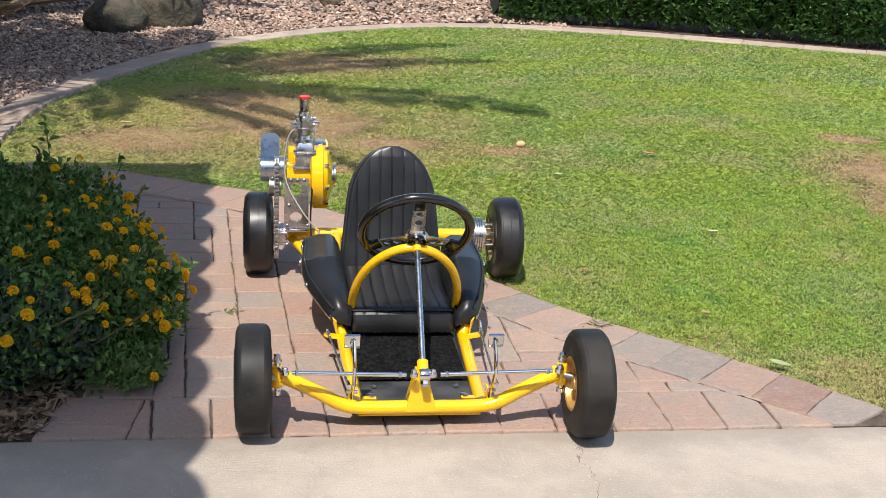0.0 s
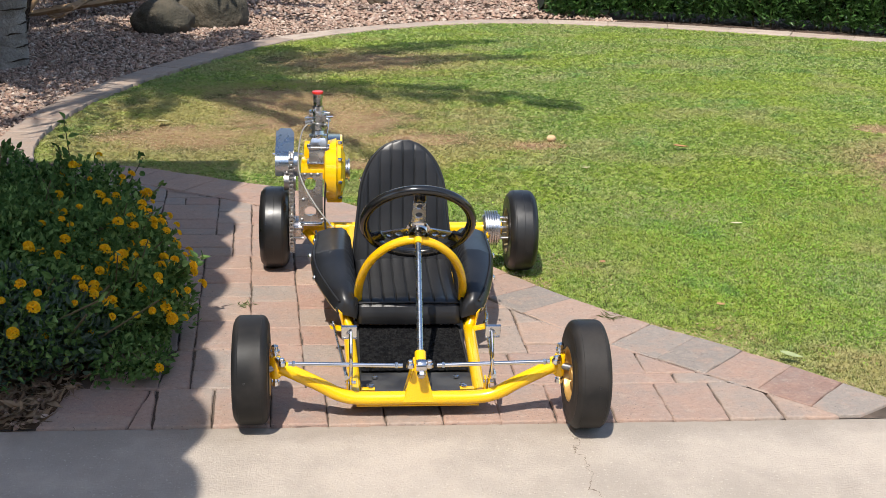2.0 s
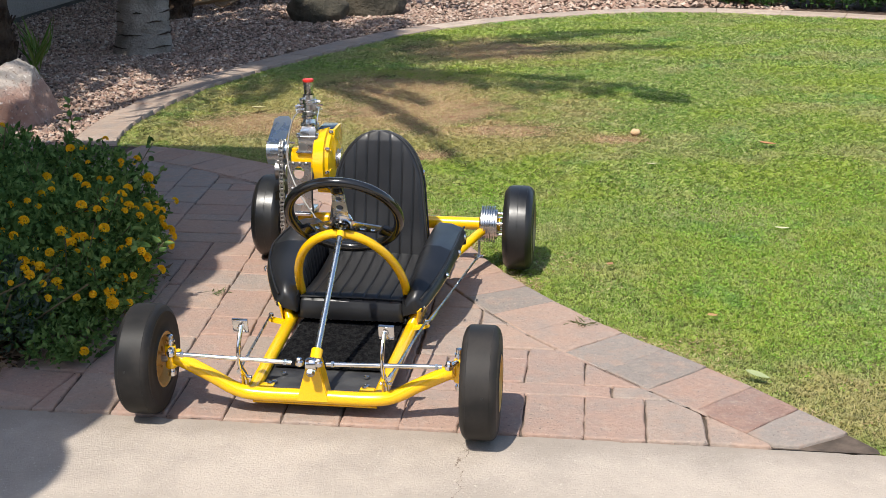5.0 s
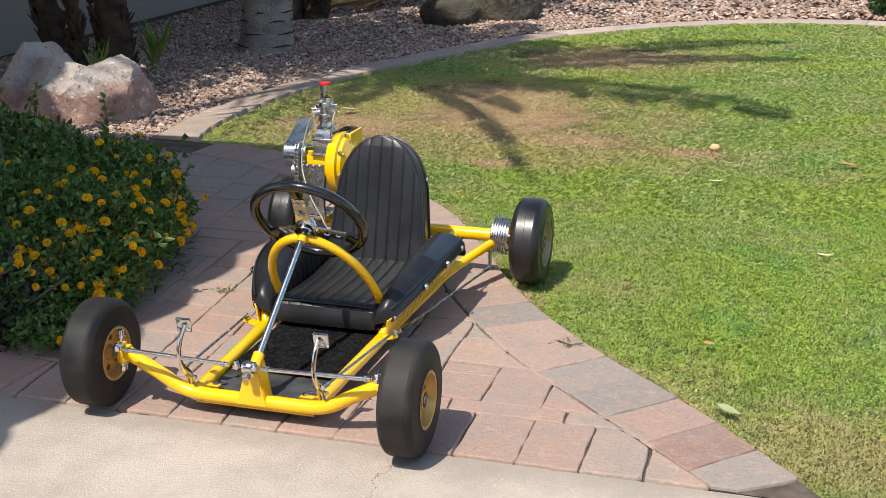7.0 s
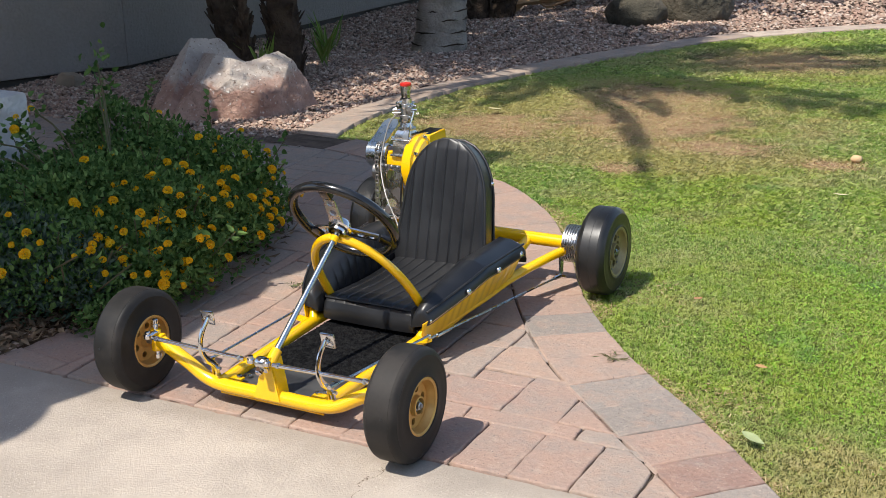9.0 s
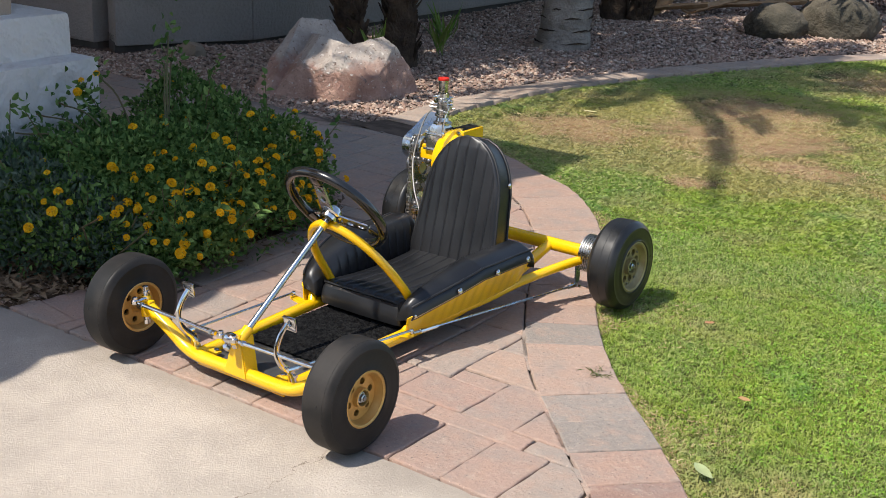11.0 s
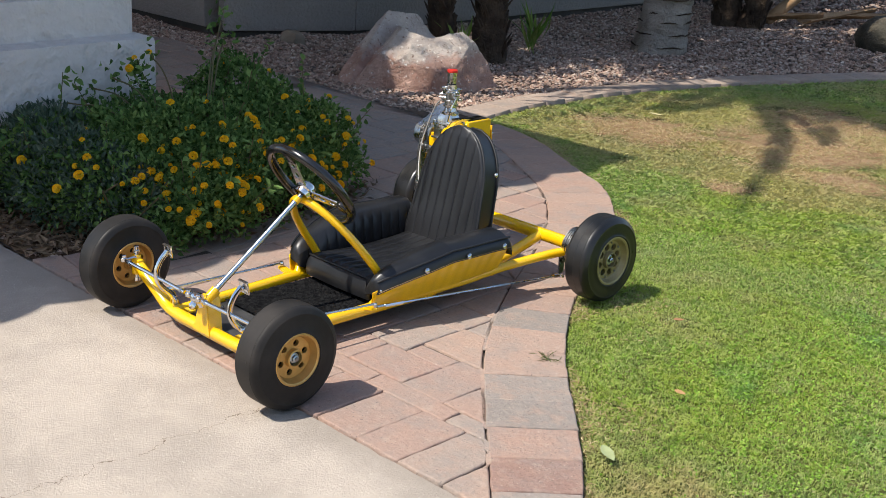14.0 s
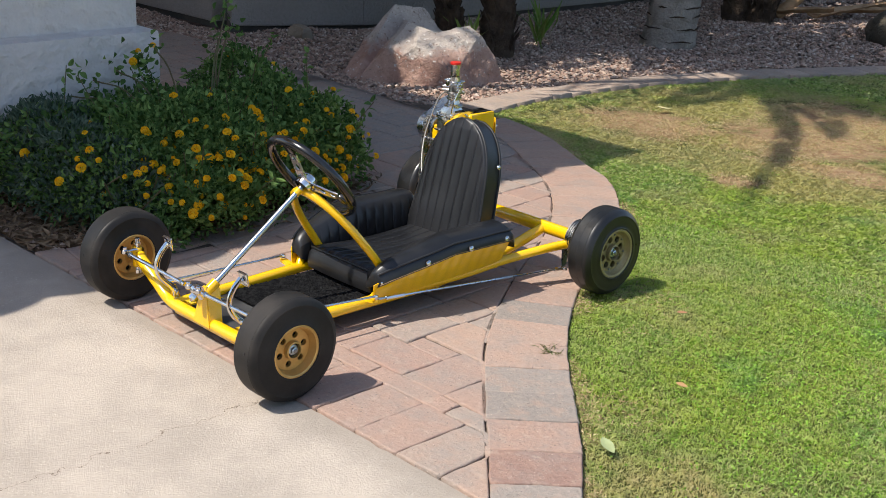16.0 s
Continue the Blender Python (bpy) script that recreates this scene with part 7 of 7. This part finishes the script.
tp = np.repeat(tips, 16, 0) + np.random.normal(0, 0.022, (96, 3)) * [1, 1, 2.2]
part("shoot_leaves", fast_mesh("shoot_leaves", *leaves(tp, np.random.normal(0, 1, (96, 3)), np.random.uniform(0.022, 0.036, 96), np.random.uniform(0.014, 0.022, 96), 0.2, 0.2, True)), M_LEAF, bush)


def flower_head(seed):
    """A dome of small four-petalled florets."""
    np.random.seed(seed)
    n = 34
    k = np.arange(n)
    z = 1 - k / n * 0.85
    a = k * 2.39996
    d = np.stack([np.cos(a) * np.sqrt(1 - z * z), np.sin(a) * np.sqrt(1 - z * z), z], 1)
    pts, ways = [], []
    for q in d:
        for j in range(4):
            t = np.cross(q, np.random.normal(size=3))
            t /= np.linalg.norm(t)
            pts.append(q * 0.0115)
            ways.append(q * 0.55 + t)
    m = len(pts)
    v, f = leaves(pts, ways, np.full(m, 0.0082), np.full(m, 0.0088), 0.1, 0.05)
    me = fast_mesh("flower_head", v, f)
    me.materials.append(M_FLOWER)
    return me


heads = [flower_head(s) for s in (1, 2, 3)]
np.random.seed(41)
fp, fd = mound(2600, BLOBS)
ok = (np.random.random(len(fp)) < np.clip(1.30 + fp[:, 0] * 2.6 + np.minimum(0.0, fp[:, 2] - 0.16) * 2.0, 0.05, 1.0)) & (fp[:, 2] > 0.07) & (fd[:, 2] > 0.05) & (fd[:, 0] - 0.4 * fd[:, 1] > -0.45) & ~((fp[:, 0] < -0.93) & (fp[:, 1] < 3.56))
chosen = []
for q, dd in zip(fp[ok], fd[ok]):
    if len(chosen) < 205 and all(np.linalg.norm(q - c[0]) > 0.026 for c in chosen):
        chosen.append((q, dd))
for q, dd in chosen + [(np.array((-0.90, 3.40, 0.425)), np.array((0.5, -0.6, 0.6))), (np.array((-0.88, 3.36, 0.405)), np.array((0.7, -0.5, 0.3))), (np.array((-0.89, 3.44, 0.44)), np.array((0.6, -0.3, 0.6))), (np.array((-0.035, 3.20, 0.205)), np.array((1, -0.3, 0.4))), (np.array((-0.045, 3.24, 0.175)), np.array((1, 0, 0.3))), (np.array((-0.05, 3.14, 0.09)), np.array((1, -0.5, 0.3))), (np.array((-0.08, 2.93, 0.04)), np.array((0.8, -0.6, 0.3)))]:
    ob = part("flower_head", random.choice(heads), M_FLOWER, bush)
    s = random.choice((0.5, 0.62, 0.75, 0.85, 0.92, 1.0))
    out = Vector(dd).normalized()
    ob.matrix_local = Matrix.Translation(Vector(q) + out * 0.034) @ (out + Vector((0, 0, 0.5))).to_track_quat("Z", "Y").to_matrix().to_4x4() @ Matrix.Scale(s, 4)

# grey-green low shrub in front, and litter below
np.random.seed(52)
sage = new("sage_shrub")
tagged(sage, "low grey-green sage shrub at the corner of the bed", "shrub")
S_BLOBS = [(-0.60, 3.00, 0.08, 0.30, 0.21, 0.20), (-0.38, 3.05, 0.06, 0.20, 0.18, 0.16), (-0.82, 3.02, 0.10, 0.28, 0.22, 0.21)]
p, d = mound(11000, S_BLOBS)
keep = (p[:, 2] > 0.0) & ~(p[:, 0] < -0.96)
p, d = p[keep], d[keep]
n = len(p)
part("foliage", fast_mesh("foliage", *leaves(p, d * 0.6 + np.random.normal(0, 0.5, (n, 3)) + [0, 0, 0.3], np.random.uniform(0.016, 0.032, n), np.random.uniform(0.007, 0.013, n), 0.15, 0.2, True)), M_SAGE, sage, "small grey-green leaves")
bm = bmesh.new()
for k in range(40):
    b = random.choice(S_BLOBS)
    add_tube(bm, [(b[0] + random.gauss(0, 0.06), b[1] + random.gauss(0, 0.05), -0.02), (b[0] + random.gauss(0, 0.16), b[1] + random.gauss(0, 0.12), b[2] + 0.14)], 0.0025, 5)
tagged(part("stem_work", bm, M_STEM, sage), kind="stuff")
np.random.seed(55)
n = 5200
x, y = np.random.uniform(-1.5, -0.08, n), np.concatenate([np.random.uniform(2.66, 4.2, n // 2), np.random.uniform(2.68, 3.05, n // 2)])
keep = inside(x, y + 0.012, bed)
x, y = x[keep], y[keep]
n = len(x)
v1 = leaves(np.stack([x, y, np.random.uniform(-0.003, 0.022, n)], 1), np.stack([np.random.normal(size=n), np.random.normal(size=n), np.random.normal(0, 0.22, n)], 1), np.random.uniform(0.02, 0.06, n), np.where(np.random.random(n) < 0.35, 0.003, np.random.uniform(0.008, 0.018, n)), 0.3, 0.25)
thing("leaf_litter", fast_mesh("leaf_litter", *v1), M_LITTER, "brown dry leaf litter and twigs on the bed", "leaf litter", kind="stuff")
np.random.seed(57)
x, y = np.random.uniform(-0.9, -0.15, 260), np.random.uniform(2.68, 2.95, 260)
keep = inside(x, y, bed)
thing("bed_pebbles", fast_mesh("bed_pebbles", *stones(np.stack([x[keep], y[keep], np.full(keep.sum(), -0.006)], 1), np.random.uniform(0.006, 0.016, keep.sum()))), M_GRAVEL, "small pebbles at the edge of the bed", "pebbles", kind="stuff")

# weeds growing from the paving joints, and the dead plant in the bare patch
def sprig(name, x, y, z, n, length, colours, label, seed, flat=0.2):
    np.random.seed(seed)
    ways = np.stack([np.random.normal(size=n), np.random.normal(size=n), np.random.uniform(0.0, 2 * flat, n)], 1)
    m = ramp_material(name + "_blade", colours, rough=0.6, translucent=0.2, fine=20)[0]
    thing(name, fast_mesh(name, *leaves(np.stack([x + np.random.normal(0, 0.012, n), y + np.random.normal(0, 0.006, n), np.full(n, z)], 1), ways, np.random.uniform(0.4, 1, n) * length, np.full(n, 0.0035), 0.2, 0.2)), m, label, "weed")


sprig("joint_weed", 1.139, 3.393, 0.002, 26, 0.05, [(0.10, 0.13, 0.04), (0.16, 0.15, 0.06)], "thin dark weed in a joint of the path border", 3)
sprig("joint_weed", 0.095, 3.482, 0.002, 22, 0.036, [(0.09, 0.13, 0.05), (0.14, 0.15, 0.06)], "sprawling weed in a joint of the path", 4, 0.1)
np.random.seed(61)
n = 46
thing("dead_shrub", fast_mesh("dead_shrub", *leaves(np.stack([2.525 + np.random.normal(0, 0.03, n), 4.605 + np.random.normal(0, 0.02, n), np.random.uniform(-0.02, 0.02, n)], 1), np.stack([np.random.normal(size=n), np.random.normal(0, 0.7, n), np.random.uniform(0, 0.8, n)], 1), np.random.uniform(0.03, 0.075, n), np.random.uniform(0.014, 0.03, n), 0.6, 0.4)), surface("dead_red_leaf", (0.14, 0.05, 0.03), (0.22, 0.085, 0.05), 20, 80, 0.7, bump=0.2), "curled dead reddish-brown plant in a bare lawn patch", "dead plant")


# ---- paving stones, each a piece of its own ----
def clip(poly, point, normal):
    """Cuts a convex outline to the side of a line away from its normal."""
    out = []
    for i in range(len(poly)):
        a, b = poly[i], poly[(i + 1) % len(poly)]
        da, db = ((q[0] - point[0]) * normal[0] + (q[1] - point[1]) * normal[1] for q in (a, b))
        if da <= 0:
            out.append(a)
        if da * db < 0:
            t = da / (da - db)
            out.append((a[0] + (b[0] - a[0]) * t, a[1] + (b[1] - a[1]) * t))
    return out


def area(poly):
    return abs(sum(a[0] * b[1] - b[0] * a[1] for a, b in zip(poly, [*poly[1:], poly[0]]))) / 2


paver_count = [0]


def paver(poly, z, material, parent, gap=0.0025, chamfer=0.006, drop=0.035, name="paver"):
    """One stone over an outline, with worn rounded upper edges."""
    cx, cy = sum(p[0] for p in poly) / len(poly), sum(p[1] for p in poly) / len(poly)

    turn = 1 if sum(a[0] * b[1] - b[0] * a[1] for a, b in zip(poly, [*poly[1:], poly[0]])) > 0 else -1

    def shrink(d):
        """The outline moved inwards by d."""
        out, n = [], len(poly)
        for i in range(n):
            (ax, ay), (bx, by), (ex, ey) = poly[i - 1], poly[i], poly[(i + 1) % n]
            l1, l2 = math.hypot(bx - ax, by - ay) or 1e-9, math.hypot(ex - bx, ey - by) or 1e-9
            n1, n2 = (-(by - ay) / l1 * turn, (bx - ax) / l1 * turn), (-(ey - by) / l2 * turn, (ex - bx) / l2 * turn)
            k = d / max(0.35, 1 + n1[0] * n2[0] + n1[1] * n2[1])
            out.append((bx + (n1[0] + n2[0]) * k, by + (n1[1] + n2[1]) * k))
        return out

    paver_count[0] += 1
    k = paver_count[0]
    tilt_x, tilt_y = (noise.noise(Vector((k * 3.7, s, 0))) * 0.006 for s in (0.5, 9.5))
    z += 0.003 * noise.noise(Vector((k * 1.3, 4, 2)))
    verts, n = [], len(poly)
    for d, dz in ((gap, -drop), (gap, -chamfer * 0.9), (gap + chamfer * 0.35, -chamfer * 0.3), (gap + chamfer, 0.0)):
        verts += [(x - cx, y - cy, dz + tilt_x * (x - cx) + tilt_y * (y - cy)) for x, y in shrink(d)]
    faces = [[r * n + i, r * n + (i + 1) % n, (r + 1) * n + (i + 1) % n, (r + 1) * n + i] for r in range(3) for i in range(n)]
    faces.append([3 * n + i for i in range(n)])
    me = bpy.data.meshes.new(name)
    me.from_pydata(verts, [], faces)
    me.polygons.foreach_set("use_smooth", [True] * (len(faces) - 1) + [False])
    me.materials.append(material)
    ob = new(name, me)
    ob.parent = parent
    ob.location = (cx, cy, z)
    return ob


def dense(poly, most=0.03):
    """Adds corners along long sides, so that the outline can be worn unevenly."""
    out = []
    for a, b in zip(poly, [*poly[1:], poly[0]]):
        k = max(1, int(math.hypot(b[0] - a[0], b[1] - a[1]) / most))
        out += [(a[0] + (b[0] - a[0]) * i / k, a[1] + (b[1] - a[1]) * i / k) for i in range(k)]
    off = random.uniform(0, 90)
    return [(x + 0.0034 * noise.noise(Vector((x * 38, y * 38, off))) + 0.0012 * noise.noise(Vector((x * 120, y * 120, 1))), y + 0.0034 * noise.noise(Vector((x * 38, y * 38, off + 7))) + 0.0012 * noise.noise(Vector((x * 120, y * 120, 7)))) for x, y in out]


path_area = [slab_point(-0.80, -0.05), slab_point(1.28, -0.05), *PAVE_EDGE, (-1.17, 5.12), (-1.43, 5.0), (-1.94, 5.0), (-2.9, 5.0), (-4.9, 4.95), (-4.9, 4.15), (-0.76, 4.13), (-0.36, 4.02), (-0.18, 3.75), (-0.14, 3.4), (-0.18, 3.12), (-0.27, 2.9)]


def paving_point(a, b):
    """A place of the paving; the files fan out a little away from the slab."""
    fan = 0.06 * min(1.0, max(0.0, (0.45 - a) / 0.6))
    return slab_point(a - fan * b, b)


EDGE_FINE = np.array(along(PAVE_EDGE, 0.008))
fine_way = np.gradient(EDGE_FINE, axis=0)
FINE_NRM = np.stack([fine_way[:, 1], -fine_way[:, 0]], 1)
FINE_NRM /= np.linalg.norm(FINE_NRM, axis=1, keepdims=True)
FINE_NRM *= np.sign(FINE_NRM @ np.array([1.0, 1.0]))[:, None]


def trimmed(poly, keep_off=0.0002):
    """An outline cut to the curved inner edge of the border."""
    out = []
    for q in poly:
        i = int(np.argmin(np.hypot(*(EDGE_FINE - q).T)))
        over = float((np.array(q) - EDGE_FINE[i]) @ FINE_NRM[i])
        if over > -keep_off:
            q = tuple(EDGE_FINE[i] - FINE_NRM[i] * keep_off)
        if not out or math.hypot(q[0] - out[-1][0], q[1] - out[-1][1]) > 0.004:
            out.append(q)
    return out


def stone(*corners):
    """One field stone over corners given on the paving's grid."""
    poly = [paving_point(*q) for q in corners]
    c = np.mean(poly, axis=0)
    px, py = np.array([*(p[0] for p in poly), c[0]]), np.array([*(p[1] for p in poly), c[1]])
    if not inside(px, py, path_area).any():
        return
    poly = trimmed(dense(poly, 0.022))
    if len(poly) < 4 or area(poly) < 0.0007:
        return
    # stones of the shaded far part take the copy coloured for shade
    paver(poly, 0.0, M_PAVER_SHADED if c[1] > 4.35 and c[0] < -0.25 else M_PAVER, pave, gap=0.0011 + 0.0011 * random.random(), chamfer=0.0045)


def lay(a0, a1, b0, b1):
    wear = [random.uniform(-0.0025, 0.0025) for _ in range(4)]
    stone((a0 + wear[0], b0 + wear[1]), (a1 + wear[2], b0 + wear[3]), (a1 + wear[1], b1 + wear[2]), (a0 + wear[3], b1 + wear[0]))


def file_of(a0, a1, *cuts):
    """Stones laid one behind the other between two joints."""
    for b0, b1 in zip(cuts, cuts[1:]):
        lay(a0, a1, b0, b1)


random.seed(77)
# soldier course along the slab, with a wedge and two long stones at its end
JOINTS = (-0.538, -0.402, -0.269, -0.137, -0.004, 0.130, 0.263, 0.396, 0.532, 0.671, 0.806, 0.940, 1.075, 1.21, 1.345)
for a0, a1 in zip(JOINTS, JOINTS[1:]):
    lay(a0, a1, -0.004, 0.207)
stone((-0.592, -0.004), (-0.538, -0.004), (-0.541, 0.2), (-0.556, 0.2))
stone((-0.797, -0.004), (-0.592, -0.004), (-0.581, 0.055), (-0.772, 0.085))
stone((-0.772, 0.085), (-0.581, 0.055), (-0.556, 0.2), (-0.752, 0.222))
# cut strip behind the soldiers, then the ashlar stones on the lawn side
file_of(0.25, 0.461, 0.207, 0.268)
file_of(0.461, 0.735, 0.207, 0.268)
file_of(0.735, 0.95, 0.207, 0.268)
file_of(0.334, 0.527, 0.268, 0.411)
file_of(0.527, 0.670, 0.268, 0.478)
file_of(0.670, 0.85, 0.268, 0.478)
file_of(0.388, 0.527, 0.411, 0.474)
file_of(0.388, 0.72, 0.478, 0.637)
file_of(0.388, 0.60, 0.637, 0.80)
file_of(0.255, 0.388, 0.411, 0.610, 0.755, 0.96, 1.10, 1.25, 1.40)
file_of(0.25, 0.334, 0.268, 0.411)
# files beside and under the kart
file_of(0.093, 0.253, 0.207, 0.343, 0.55, 0.69, 0.895, 1.03, 1.236, 1.37, 1.58)
file_of(-0.044, 0.093, 0.207, 0.41, 0.55, 0.755, 0.89, 1.10, 1.236, 1.44, 1.58, 1.78)
file_of(-0.181, -0.044, 0.207, 0.343, 0.482, 0.62, 0.757, 0.96, 1.10, 1.236, 1.38, 1.58, 1.72, 1.92)
file_of(-0.315, -0.181, 0.207, 0.343, 0.482, 0.607, 0.82, 0.96, 1.10, 1.236, 1.44, 1.62, 1.764, 1.956, 2.1)
file_of(-0.463, -0.315, 0.207, 0.318, 0.455, 0.665, 0.865, 0.985, 1.1225, 1.25)
file_of(-0.376, -0.315, 1.25, 1.44, 1.62)
file_of(-0.436, -0.315, 1.62, 1.764, 1.956, 2.09, 2.3)
stone((-0.545, 0.2), (-0.463, 0.207), (-0.463, 0.452), (-0.511, 0.452))
file_of(-0.508, -0.463, 0.452, 0.64, 0.85, 1.069)
file_of(-0.66, -0.508, 0.46, 0.665, 0.87, 1.069)
file_of(-0.70, -0.54, 0.21, 0.335, 0.46)
file_of(-0.637, -0.463, 1.069, 1.25)
file_of(-0.637, -0.376, 1.25, 1.343, 1.485)
file_of(-0.436, -0.376, 1.485, 1.62)
file_of(-0.637, -0.436, 1.485, 1.552, 1.67, 1.862)
file_of(-0.637, -0.56, 1.862, 1.957)
file_of(-0.56, -0.436, 1.862, 1.957)
file_of(-0.637, -0.436, 1.957, 2.04, 2.25, 2.4)
file_of(-0.775, -0.637, 1.069, 1.206, 1.343, 1.55, 1.692, 1.90, 2.14, 2.35)
# the wide part in the shade: files of mixed stones
a, turn = -0.775, 0
while a > -5.0:
    wide = (0.205, 0.137, 0.137, 0.205, 0.0685)[turn % 5]
    b = 1.0 + (0.07, 0.0, 0.11, 0.04)[turn % 4]
    while b < 2.75:
        step = random.choice((0.137, 0.205, 0.205, 0.0685)) if wide < 0.2 else random.choice((0.137, 0.137, 0.0685, 0.205))
        lay(a - wide, a, b, b + step)
        b += step
    a -= wide
    turn += 1

# border: one row of stones across the curve
outer = np.array(along(LAWN_EDGE, 0.004))
run_out = np.r_[0, np.cumsum(np.hypot(*np.diff(outer, axis=0).T))]
first = run_out[int(np.argmin(np.hypot(*(outer - slab_point(0.954, 0.395)).T)))]
stops = np.arange(first % 0.1435, run_out[-1], 0.1435)
TONES = (M_BORDER, M_BORDER_GREY, M_BORDER_RED, M_BORDER, M_BORDER_GREY, M_BORDER_GREY, M_BORDER, M_BORDER, M_BORDER_GREY)
shift = int(round((first - stops[0]) / 0.1435)) - 4
cuts = []
for at in stops:
    x, y = np.interp(at, run_out, outer[:, 0]), np.interp(at, run_out, outer[:, 1])
    cuts.append(((x, y), tuple(EDGE_FINE[int(np.argmin(np.hypot(EDGE_FINE[:, 0] - x, EDGE_FINE[:, 1] - y)))])))
for k, ((o0, i0), (o1, i1)) in enumerate(zip(cuts, cuts[1:])):
    quad = [o0, i0, i1, o1]
    if area(quad) > 0.004:
        quad = clip(quad, slab_point(1.2, 0.004), (math.sin(SLAB_TURN), -math.cos(SLAB_TURN)))
        if len(quad) > 2 and area(quad) > 0.002:
            tone = TONES[k - shift] if 0 <= k - shift < len(TONES) else M_BORDER
            paver(dense(quad), 0.002, tone, pave, gap=0.0012, chamfer=0.004, name="border_paver")

# raised kerb round the lawn
kerb = thing("kerb", None, None, "raised weathered paver kerb between lawn and gravel", "kerb", kind="structure")
k_in, k_out = along(KERB_IN, 0.01), np.array(along(KERB_OUT, 0.01))
s, at, joints = 0.0, 0, []
while at < len(k_in) - 1:
    x, y = k_in[at]
    i = int(np.argmin(np.hypot(k_out[:, 0] - x, k_out[:, 1] - y)))
    joints.append(((x, y), tuple(k_out[i])))
    at += 14 if y < 8.4 and x < 0.2 else 46
for (a0, b0), (a1, b1) in zip(joints, joints[1:]):
    flush = min(1.0, max(0.0, (a0[1] - 7.6) / 1.2))
    paver(dense([a0, b0, b1, a1], 0.06), 0.003 - 0.011 * flush + 0.004 * noise.noise(Vector((a0[0] * 4, a0[1] * 4, 0))), M_KERB_PALE if flush > 0.9 else M_KERB, kerb, gap=0.0010, chamfer=0.0045, drop=0.07, name="kerb_stone")
